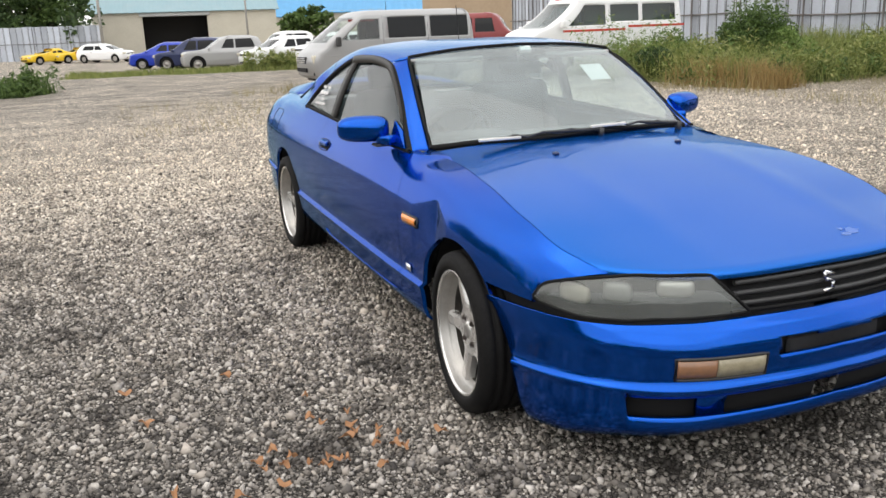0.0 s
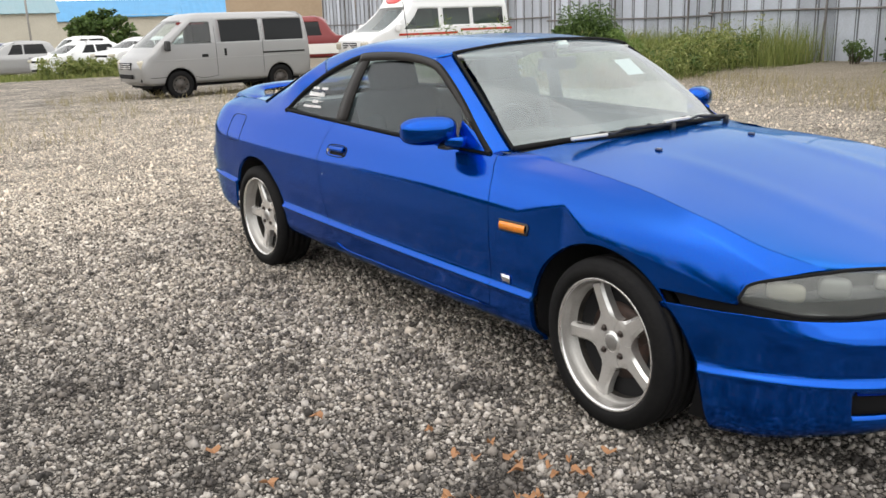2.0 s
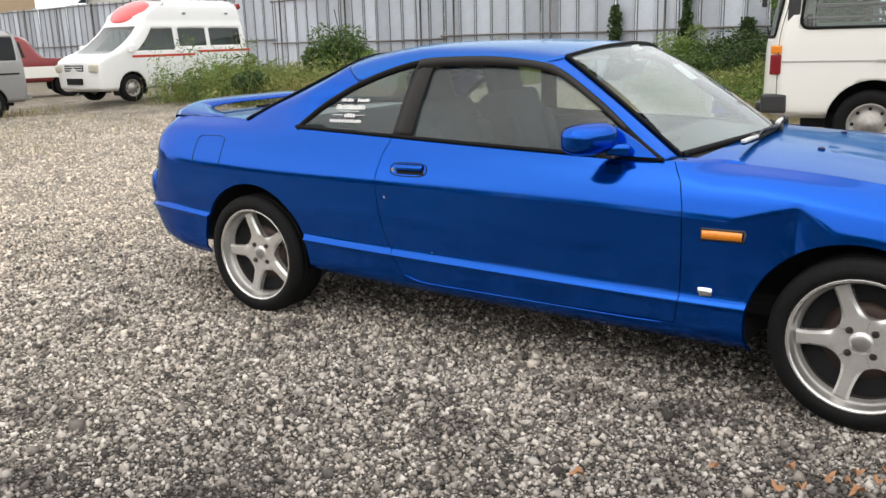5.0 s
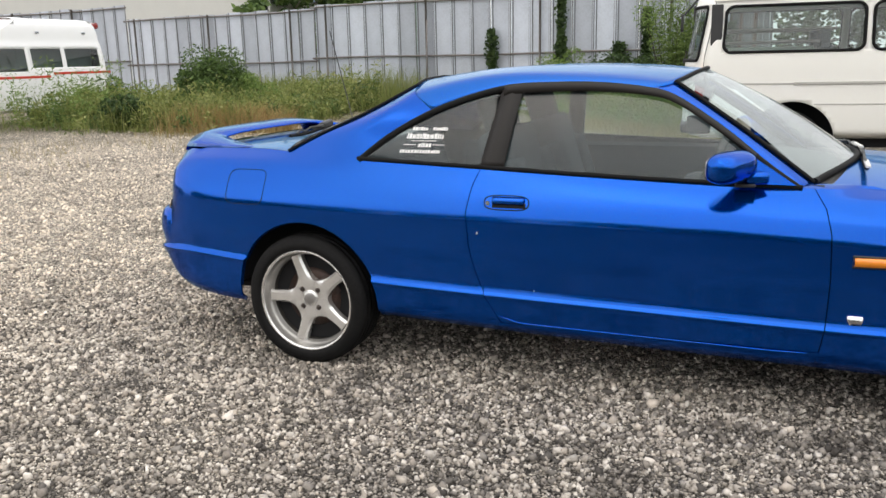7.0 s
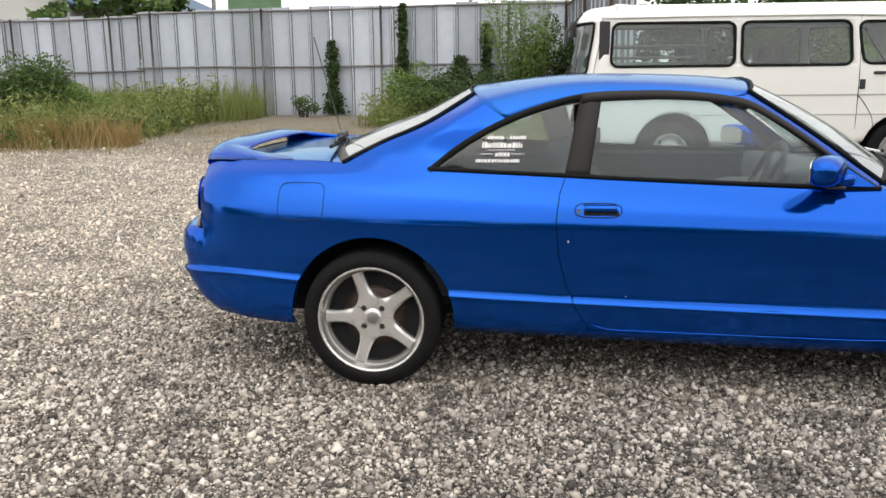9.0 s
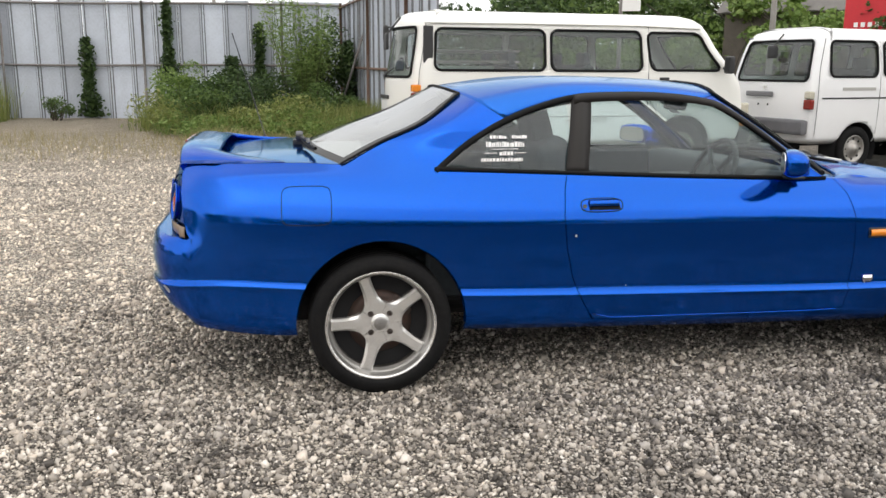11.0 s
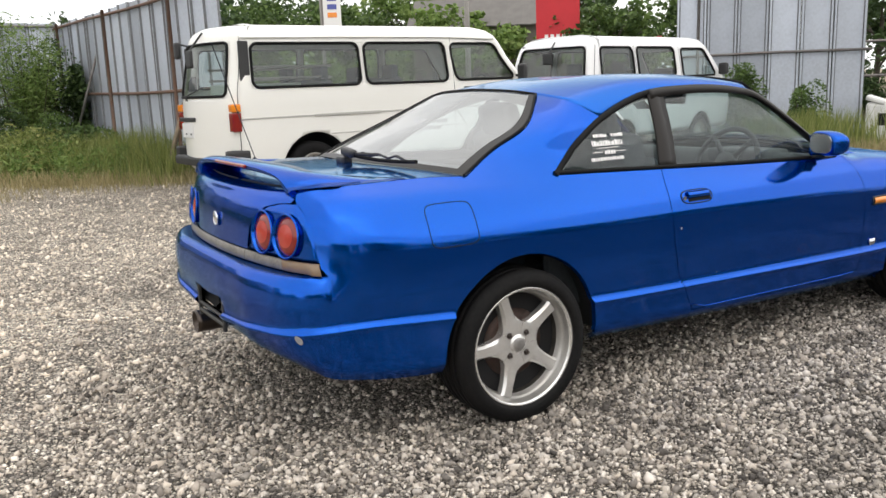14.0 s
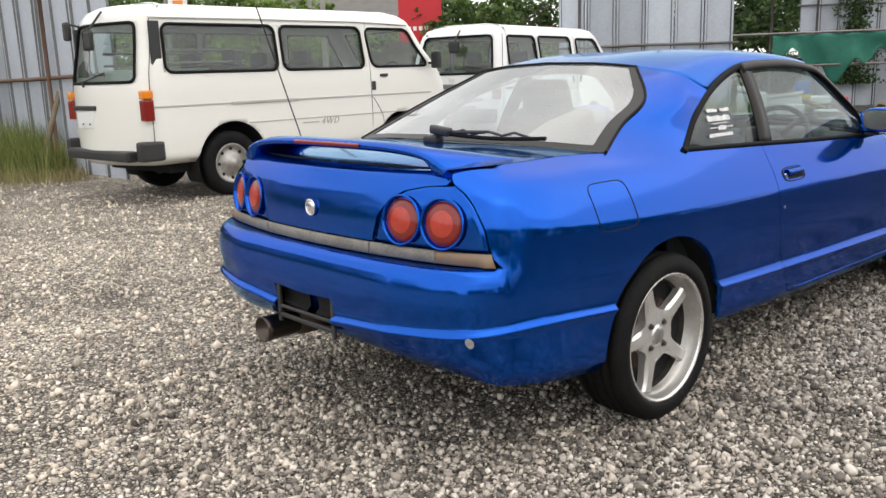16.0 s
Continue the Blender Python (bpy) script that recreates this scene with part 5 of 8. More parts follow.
# lower panels
bumper_top = lambda k: np.interp(k, [0, 1.3, 2.3, 3, 3.5, 4.2, 4.8, 5.3], [.545, .541, .535, .526, .523, .520, .511, .503])
V, F = panel(0.0, lambda z: k_at(np.interp(z, [.11, .2, .312, .42, .505, .54], [1.748, 1.737, 1.722, 1.668, 1.607, 1.585])), zhi=bumper_top, squeeze=.484, nx=150, by_k=True, holes=((0, 2.80, .25, .3245), (0, .93, .428, .482)))
mesh_ob("front_bumper", *whole(V, F), paint_blue, car, "blue front bumper with low air intakes", solid=.012)
door_front = lambda z: np.interp(z, [.20, .28, .39, .55, .715, .80, .862], [.74, .752, .768, .772, .766, .745, .705])
door_rear = lambda z: np.interp(z, [.28, .305, .38, .47, .595, .736, .84, .92], [-.44, -.455, -.50, -.54, -.572, -.585, -.572, -.545])
fend_z0 = lambda x: np.where(x > 1.575, np.interp(x, [1.835, 1.845, 1.864, 1.931, 2.01, 2.06], [.546, .590, .611, .634, .652, .660]), 0.0)
V, F = panel(2.055, lambda z: door_front(z) + GAP, zlo=fend_z0, nx=120, arch=ARCH_F)
both("front_fender", V, F, paint_blue, car, solid=.01)
V, F = panel(lambda z: door_front(z) - GAP, lambda z: door_rear(z) + GAP, zlo=.284, nx=60)
both("door", V, F, paint_blue, car, "blue door with a faint chip", solid=.01)
V, F = panel(.76, -.46, zhi=.2805, nx=50)
both("sill", V, F, paint_blue, car, solid=.01)
quarter_edge = lambda z: np.interp(z, [.28, .66, .69, .712, .75, .79, .85, .885, .91, .93, .955], [13.38, 13.385, 13.50, 13.54, 13.56, 13.60, 13.72, 13.84, 13.99, 14.07, 14.10])
V, F = panel(lambda z: k_at(door_rear(z) - GAP), quarter_edge, nx=150, arch=ARCH_R, by_k=True, relax=70)
both("rear_quarter_panel", V, F, paint_blue, car, solid=.01)
rear_top = lambda k: np.full_like(np.asarray(k, float), .673)
V, F = panel(13.386, 17.0, zhi=rear_top, squeeze=.56, nx=90, by_k=True, holes=((16.3, 18, .385, .512), ), lower=True)
mesh_ob("rear_bumper", *whole(V, F), paint_blue, car, "blue rear bumper with a grey scuff and chipped edge", solid=.012)
# black sheet added behind the panels as shade in their gaps and intakes
V, F = panel(.2, 16.9, nx=260, arch=(1.338, .292, .36), by_k=True, inset=.045)
V2 = V.copy()
rad = np.hypot(V[:, 0] - ARCH_R[0], V[:, 2] - ARCH_R[2])
F = [f for f in F if not all(rad[i] < .38 for i in f) and not any(rad[i] < .50 and V2[i, 2] < .40 for i in f)]
both("inner_shell", V2, F, gap_black, car)
# arch lips and wheel housings
for cx, cz, r in (ARCH_F, ARCH_R):
    w = np.radians(np.linspace(-18, 198, 60) if cx > 0 else np.linspace(-2, 174, 60))
    lip = np.radians(np.linspace(38, 198, 60)) if cx > 0 else w
    x, z = cx + r * np.cos(lip), cz + r * np.sin(lip)
    rim_line = skin(k_at(x), z, 0.001)
    inner = rim_line.copy()
    inner[:, 1] -= .014
    inner[:, 0] += -.006 * np.cos(lip)
    inner[:, 2] += -.006 * np.sin(lip)
    both("arch_lip", np.vstack([rim_line, inner]), [f[::-1] for f in grid_faces(2, 60)], paint_blue, car)
    r = np.interp(np.degrees(w), [-18, 0, 20, 37], [.42, .39, .357, r]) if cx > 0 else np.full(60, r)
    ring = [np.column_stack([cx + (r + .03) * np.cos(w), np.full(60, y), cz + (r + .03) * np.sin(w)]) for y in (.77 if cx > 0 else .81, .50)]
    V = np.vstack(ring + [np.array([[cx, .50, cz]])])
    F = grid_faces(2, 60) + [(60 + i, 61 + i, 120) for i in range(59)]
    both("wheel_housing", V, F, black_plastic, car)

# bonnet
edge_k = np.linspace(3.45, 7.28, 40)
edge = skin(edge_k, row_z(edge_k, np.full(40, 9.0)))
edge[:, 1] -= .003
a = np.linspace(0, 1, 40)
mid = np.column_stack([2.195 - 1.335 * a, 0 * a, curve([0, .2, .45, .75, 1], [.664, .728, .80, .866, .902], a)])
t = np.linspace(0, 1, 25)
V = []
for i in range(40):
    y = edge[i, 1] * t
    z = mid[i, 2] + (edge[i, 2] - mid[i, 2]) * t ** 2.4 + .005 * np.exp(-((y - .34) / .07) ** 2) * np.sin(np.pi * min(1, a[i] * 1.2)) ** .5
    x = mid[i, 0] + (edge[i, 0] - mid[i, 0]) * t ** (2 + 2 * max(0, 1 - i / 9))
    V.append(np.column_stack([x, y, z]))
H = np.array(V)
H = np.concatenate([[H[0] + (.004, 0, -.020), H[0] + (.006, 0, -.007)], H])
HW = np.concatenate([mirrored(H[:, ::-1].reshape(-1, 3)).reshape(42, 25, 3), H[:, 1:]], 1)
hood = mesh_ob("bonnet", HW.reshape(-1, 3), grid_faces(42, 49), paint_bonnet, car, "blue bonnet with peeling lacquer near the nose", solid=.006)
# cowl and wiper tray
front = H[-1] + (-.004, 0, -.006)
scr_low = spline([(.70, .655, .872), (.815, .36, .897), (.875, .12, .906), (.885, 0, .907)], 25)[::-1]
rows = [front + (scr_low - front) * s + (0, 0, -.012 * math.sin(math.pi * s)) for s in (0, .33, .66, 1)]
C = np.array(rows)
CW = np.concatenate([mirrored(C[:, ::-1].reshape(-1, 3)).reshape(4, 25, 3), C[:, 1:]], 1)
mesh_ob("cowl", CW.reshape(-1, 3), grid_faces(4, 49), black_plastic, car, "black wiper tray", solid=.004)
corner_k = np.linspace(6.9, 7.42, 14)
top = skin(corner_k, row_z(corner_k, np.full(14, 9.0)))
inner = np.linspace((.86, .645, .866), (.69, .655, .872), 14)
V = np.vstack([top, (top + inner) / 2 + (0, 0, .004), inner])
both("scuttle_corner", V, [f[::-1] for f in grid_faces(3, 14)], paint_blue, car)

# roof, pillars and glass
DLO_TOP = spline([(.66, .735, .862), (.54, .705, .943), (.38, .663, 1.066), (.20, .626, 1.181), (.09, .61, 1.213), (-.08, .60, 1.232), (-.26, .597, 1.236), (-.47, .601, 1.227),
                  (-.64, .62, 1.188), (-.80, .648, 1.129), (-.90, .672, 1.079), (-1.0, .70, 1.018), (-1.115, .741, .927)], 120)


def dlo(x):
    return np.column_stack([np.interp(-np.atleast_1d(x), -DLO_TOP[:, 0], DLO_TOP[:, i]) for i in range(3)])


def belt_line(x):
    x = np.atleast_1d(x)
    k = k_at(x)
    p = skin(k, row_z(k, np.full(len(x), 9.0)))
    return p


roof_front = spline([(.10, .611, 1.211), (.185, .548, 1.235), (.235, .30, 1.264), (.255, 0, 1.275)], 20)
roof_back = spline([(-.80, .648, 1.129), (-.865, .612, 1.172), (-.918, .553, 1.206), (-.982, .30, 1.242), (-1.0, 0, 1.254)], 20)
rail = dlo(np.linspace(.10, -.80, 40))
roof_mid = spline([(.255, 0, 1.275), (.0, 0, 1.296), (-.35, 0, 1.303), (-.7, 0, 1.288), (-1.0, 0, 1.254)], 40)
V, F = coons(rail, roof_mid, roof_front, roof_back)
R = V.reshape(40, 20, 3)
RW = np.concatenate([R, mirrored(R[:, -2::-1].reshape(-1, 3)).reshape(40, 19, 3)], 1)
mesh_ob("roof", RW.reshape(-1, 3), [f[::-1] for f in grid_faces(40, 39)], paint_faded, car, "blue roof panel, lacquer faded and peeling at the front", solid=.01)
scr_side = spline([(.70, .655, .872), (.46, .61, 1.048), (.185, .548, 1.235)], 30)
dlo_front = dlo(np.linspace(.66, .10, 30))
V, F = coons(dlo_front, scr_side, np.linspace(dlo_front[0], scr_side[0], 6), roof_front[:4][[0, 1, 1, 2, 2, 3]] * 0 + np.linspace(dlo_front[-1], scr_side[-1], 6))
bulge = np.tile(np.sin(np.linspace(0, math.pi, 6)) * .008, 30)
V[:, 1] += bulge
both("front_pillar", V, F, paint_blue, car, solid=.012)
low = np.linspace(-1.115, -1.50, 20)
pil_low = belt_line(low)
win_side = spline([roof_back[8], (-1.14, .592, 1.112), (-1.33, .63, 1.03), pil_low[-1]], 30)
dlo_back = dlo(np.linspace(-.80, -1.115, 30))
top_edge = spline(roof_back[:9], 20)
V, F = coons(dlo_back, win_side, top_edge, pil_low)
V[:, 1] += np.outer(np.sin(np.linspace(0, math.pi, 30)), np.sin(np.linspace(0, math.pi, 20))).ravel() * .012
# blend the pillar's shading into the wing below and the roof above
G = V.reshape(30, 20, 3)
N = np.cross(np.gradient(G, axis=1), np.gradient(G, axis=0))
N *= np.sign(N[..., 1:2]) / np.linalg.norm(N, axis=2, keepdims=True)
k_low = k_at(low)
rise = skin(k_low, row_z(k_low, np.full(20, 9.0))) - skin(k_low, row_z(k_low, np.full(20, 8.7)))
wing = np.cross(rise, np.gradient(pil_low, axis=0))
wing *= np.sign(wing[:, 1:2]) / np.linalg.norm(wing, axis=1)[:, None]
roof_n = np.cross(np.gradient(R, axis=0), np.gradient(R, axis=1))[-1][:9]
roof_n *= np.sign(roof_n[:, 2:3]) / np.linalg.norm(roof_n, axis=1)[:, None]
roof_n = np.stack([np.interp(np.linspace(0, 8, 20), np.arange(9), roof_n[:, q]) for q in range(3)], 1)
down, up = smooth(17, 29, np.arange(30))[:, None, None], 1 - smooth(0, 10, np.arange(30))[:, None, None]
N = N * (1 - down) * (1 - up) + wing[None] * down + roof_n[None] * up
N /= np.linalg.norm(N, axis=2, keepdims=True)
N = N.reshape(-1, 3)
for ob, q in zip(both("rear_pillar", V, [f for f in F], paint_blue, car), (1, -1)):
    turn_in = sum((Vector(N[v] * (1, q, 1)).dot(f.normal) for f in ob.data.polygons for v in f.vertices[:1])) < 0
    if turn_in:
        ob.data.flip_normals()
    ob.data.normals_split_custom_set_from_vertices([tuple(n) for n in N * (1, q, 1)])
# windscreen
bot = full(scr_low[::-1])
top = full(spline(roof_front[4:], 25))
V, F = coons(bot, top, np.array([bot[0] + (top[0] - bot[0]) * s + (.02 * math.sin(math.pi * s), .008 * math.sin(math.pi * s), .015 * math.sin(math.pi * s)) for s in np.linspace(0, 1, 20)]),
             np.array([bot[-1] + (top[-1] - bot[-1]) * s + (.02 * math.sin(math.pi * s), -.008 * math.sin(math.pi * s), .015 * math.sin(math.pi * s)) for s in np.linspace(0, 1, 20)]))
windscreen = mesh_ob("windscreen", V, F, screen_glass, car, "hazy laminated windscreen")
windscreen.visible_shadow = False
tube("windscreen_seal", np.vstack([scr_side[::1], top[::1], mirrored(scr_side)[::-1]]) + (.004, 0, .003), .0075, black_rubber, car)
tube("windscreen_base_seal", bot + (.004, 0, .004), .013, black_rubber, car)
# rear window
rw_low = spline([pil_low[-1] + (0, -.012, .006), (-1.60, .38, .974), (-1.645, .12, .982), (-1.65, 0, .983)], 25)
bot = full(rw_low)
top = full(spline(roof_back[8:], 25))
side = spline(win_side[::-1], 20) + (0, -.002, .002)
V, F = coons(bot, top, side, mirrored(side))
rear_window = mesh_ob("rear_window", V, [f[::-1] for f in F], rear_glass, car, "tinted rear window with a broad black border")
rear_window.visible_shadow = False
G = V.reshape(49, 20, 3)
for nm, sl in (("rear_window_border", (slice(0, 3), slice(None))), ("rear_window_border", (slice(46, 49), slice(None))), ("rear_window_border", (slice(2, 47), slice(0, 2)))):
    S = G[sl[0], sl[1]]
    mesh_ob(nm, (S + (-.001, 0, .003)).reshape(-1, 3), [f[::-1] for f in grid_faces(S.shape[0], S.shape[1])], smoke, car)
tube("rear_window_seal", np.vstack([side, top, mirrored(side)[::-1]]) + (-.003, 0, .003), .0055, black_rubber, car)
# side glass
for nm, x0, x1, lbl in (("door_window", .62, -.455, "clear frameless door window"), ("quarter_window", -.52, -1.10, "rear quarter window with white vinyl lettering")):
    xs = np.linspace(x0, x1, 40)
    lo, hi = belt_line(xs), dlo(xs)
    hi = hi + (0, -.008, -.004)
    lo = lo + (0, -.012, -.004)
    s = np.linspace(0, 1, 10)
    V = np.array([lo + (hi - lo) * q + np.array([0, .012, 0]) * math.sin(math.pi * q) for q in s])
    for g in both(nm, V.transpose(1, 0, 2).reshape(-1, 3), grid_faces(40, 10), car_glass, car, lbl):
        g.visible_shadow = False
xs = np.linspace(.665, -1.118, 70)
for sgn in (1, -1):
    P = belt_line(xs) * (1, sgn, 1)
    tube("belt_moulding", P + (0, .001 * sgn, .002), .0095, black_rubber, car, n=6)
    P = np.vstack([dlo(np.linspace(.655, -1.112, 90))]) * (1, sgn, 1)
    tube("window_seal", P + (0, -.002 * sgn, -.008), .014, black_rubber, car, n=8)
    # door pillar
    q = np.linspace(0, 1, 12)
    lo0, hi0, lo1, hi1 = belt_line(-.455)[0], dlo(-.405)[0], belt_line(-.555)[0], dlo(-.495)[0]
    rows = []
    for f in (0, .5, 1):
        lo, hi = lo0 + (lo1 - lo0) * f, hi0 + (hi1 - hi0) * f
        rows.append(np.array([lo + (hi - lo) * s + (0, .012 * math.sin(math.pi * s) + .003 + .003 * math.sin(math.pi * f), 0) for s in q]) * (1, sgn, 1))
    F = grid_faces(3, 12)
    mesh_ob("door_pillar", np.array(rows).reshape(-1, 3), F if sgn < 0 else [f[::-1] for f in F], smoke, car, solid=.01)
    # smoked rain visor
    xs2 = np.linspace(.50, -.49, 50)
    D = dlo(xs2)
    w = np.interp(np.linspace(0, 1, 50), [0, .12, .6, 1], [.006, .018, .030, .036])
    up = D + (0, .006, .006)
    md = D + np.column_stack([0 * w, .013 + 0 * w, -.25 * w])
    dn = D + np.column_stack([0 * w, .017 + .12 * w, -w])
    V = np.array([up, md, dn]) * (1, sgn, 1)
    F = grid_faces(3, 50)
    mesh_ob("rain_visor", V.reshape(-1, 3), F if sgn > 0 else [f[::-1] for f in F], smoke, car, "smoked plastic window visor", solid=.003)

# boot lid and tail
e = np.linspace(0, 1, 26)
lid_k = np.linspace(float(k_at(-1.505)), 14.07, 26)
lid_edge = skin(lid_k, row_z(lid_k, np.full(26, 9.0))) + (0, -.004, .001)
lid_mid = spline([(-1.655, 0, .975), (-1.9, 0, .967), (-2.08, 0, .952), (-2.196, 0, .931)], 26)
t = np.linspace(0, 1, 22)
L = np.array([np.column_stack([lid_mid[i, 0] + (lid_edge[i, 0] - lid_mid[i, 0]) * t ** 2, lid_edge[i, 1] * t, lid_mid[i, 2] + (lid_edge[i, 2] - lid_mid[i, 2]) * t ** 3]) for i in range(26)])
LID_Z, LID_K = [.71, .73, .80, .86, .885, .900, .906, .92], [15.60, 15.59, 15.5, 15.27, 15.0, 14.6, 14.12, 14.06]
drop = [L[-1] + (-.008, 0, -.008)]
for z in (.918, .907, .900, .893, .885, .872, .86, .83, .80, .77, .745, .718):
    kk = np.interp(t, [0, 1], [17, np.interp(z, LID_Z, LID_K)])
    drop.append(skin(kk, np.full(22, z)))
L = np.concatenate([L, np.array(drop)], 0)
LW = np.concatenate([mirrored(L[:, ::-1].reshape(-1, 3)).reshape(len(L), 22, 3), L[:, 1:]], 1)
mesh_ob("boot_lid", LW.reshape(-1, 3), grid_faces(len(L), 43), paint_blue, car, "blue boot lid", solid=.01)
bright_red = material("bright_red_reflector", (.46, .040, .022), .25, coat=.35, noise=.4, scale=40, tint=(.30, .02, .012))
# lamp panels
for sgn in (1, -1):
    rows = []
    lamp_rows = (.716, .73, .76, .79, .82, .845, .86, .872, .885, .893, .900, .905)
    for z in lamp_rows:
        k0 = float(quarter_edge(z)) + .012
        k1 = np.interp(z, LID_Z, LID_K) - .015
        kk = np.linspace(k0, max(k1, k0 + .1), 24)
        row = skin(kk, np.full(24, z), .005)
        rows.append(row * (1, sgn, 1))
    F = grid_faces(len(lamp_rows), 24)
    mesh_ob("tail_lamp_panel", np.array(rows).reshape(-1, 3), F if sgn > 0 else [f[::-1] for f in F], paint_blue, car, solid=.008)
    for kc, zc, r in ((14.13, .795, .070), (15.03, .795, .070)):
        c = skin(kc, zc, -.002)[0] * (1, sgn, 1)
        ahead, up = skin(kc + .05, zc)[0] * (1, sgn, 1), skin(kc, zc + .03)[0] * (1, sgn, 1)
        ax = Vector(ahead - skin(kc, zc)[0] * (1, sgn, 1)).normalized()
        az = Vector(up - skin(kc, zc)[0] * (1, sgn, 1)).normalized()
        nn = ax.cross(az).normalized()
        if nn.x > 0:
            nn = -nn
        m = Matrix((ax, az, nn)).transposed()
        def lathe(profile, seg=36):
            V = [c + np.array(m @ Vector((rr * math.cos(2 * math.pi * i / seg), rr * math.sin(2 * math.pi * i / seg), hh))) for rr, hh in profile for i in range(seg)]
            return V, grid_faces(len(profile), seg, True)
        V, F = lathe([(r * 1.14, .001), (r * 1.09, .006), (r * 1.03, .003), (r * .99, -.018)])
        ring = mesh_ob("tail_lamp", V, F, paint_blue, car, "round red tail lamp")
        V, F = lathe([(r * .995, -.016), (r * .95, -.008), (r * .8, -.003), (r * .62, .0), (r * .35, .003), (.001, .004)])
        mesh_ob("lens", V, F, lens_red, ring, "red lens with a paler middle")
        V, F = lathe([(r * .58, .0012), (r * .3, .0048), (.001, .0060)])
        mesh_ob("reflector", V, F, bright_red, ring)
for k0, k1, mat, lbl in ((13.53, 14.25, lens_orange, "faded orange end of the strip"), (14.26, 15.62, grey_strip, ""), (15.64, 18.36, grey_strip, "")):
    kk = np.linspace(k0, min(k1, 17), 30)
    for sgn in (1, -1):
        rows = np.array([skin(kk, np.full(30, z), ins) * (1, sgn, 1) for z, ins in ((.674, -.002), (.678, -.007), (.709, -.007), (.714, -.001))])
        F = grid_faces(4, 30)
        mesh_ob("tail_strip", rows.reshape(-1, 3), F if sgn > 0 else [f[::-1] for f in F], mat if mat is not lens_orange else material("aged_amber_strip", (.24, .15, .085), .4, noise=.6, scale=30, tint=(.2, .17, .13)), car, lbl, solid=.004)
rows = np.array([skin(np.linspace(13.39, 17, 60), np.full(60, .672), i, True) for i in (-.002, .09)])
both("bumper_shelf", rows.reshape(-1, 3), grid_faces(2, 60), paint_blue, car)
# emblem, plain ring and dome
bm = bmesh.new()
made = bmesh.ops.create_uvsphere(bm, u_segments=20, v_segments=10, radius=.024)["verts"]
bmesh.ops.scale(bm, vec=(.35, 1, 1), verts=made)
bmesh.ops.translate(bm, vec=(-2.244, 0, .797), verts=made)
part("boot_emblem", bm, chrome, car, "small round chrome badge", True)
tube("boot_emblem_ring", [(-2.247, .026 * math.cos(w), .797 + .026 * math.sin(w)) for w in np.linspace(0, 2 * math.pi, 24, endpoint=False)], .004, chrome, car, closed=True)
# closed panel gaps stay dark: sheets without turned edges
for ob in car.children:
    if ob.name.split(".")[0] in ("door", "rear_quarter_panel", "front_fender", "boot_lid", "bonnet", "rear_bumper", "sill"):
        for md in ob.modifiers:
            md.use_rim = False

# rear spoiler: an arched blade whose ends run forward as low fins on the deck edges
secs = []
for v in np.linspace(-1, 1, 71):
    q = abs(v)
    y = .592 * v
    zt = .951 + .068 * (1 - q ** 4.2) ** .6
    xr = -2.170 + .016 * q ** 4
    fin = np.clip((q - .74) / .2, 0, 1)
    fin = fin * fin * (3 - 2 * fin)
    chord = .165 + .27 * fin
    low = zt - .026 if q < .84 else zt - .026 - (zt - .026 - .908) * min(1, (q - .84) / .08)
    front = zt - .016 + (.957 - zt + .016) * fin
    secs.append([(xr, y, zt - .012), (xr + .010, y, zt - .001), (xr + chord * .25, y, zt + .005), (xr + chord * .6, y, zt - .002 + (front - zt) * .4 * fin), (xr + chord * .97, y, front + .002), (xr + chord, y, front - .008),
                 (xr + chord * .6, y, min(low, front - .012)), (xr + .02, y, low)])
V = np.array(secs)
# the ends spread to the edge of the lid
spread = smooth(.70, 1.0, abs(np.linspace(-1, 1, 71)))[:, None]
V[:, :, 1] *= 1 + (np.interp(V[:, :, 0], [-2.154, -2.122, -2.04, -1.75], [.578, .590, .643, .646]) / .592 - 1) * spread
V = V.reshape(-1, 3)
F = [(i * 8 + j, i * 8 + (j + 1) % 8, (i + 1) * 8 + (j + 1) % 8, (i + 1) * 8 + j) for i in range(70) for j in range(8)]
F += [tuple(range(8)), tuple(reversed(range(560, 568)))]
spoiler = mesh_ob("rear_spoiler", V, F, paint_blue, car, "blue arched rear spoiler with a red brake lamp")
bm = bmesh.new()
box(bm, (-2.171, 0, 1.009), (.012, .38, .014), .004)
part("brake_lamp", bm, lens_red, spoiler, "long red brake lamp")
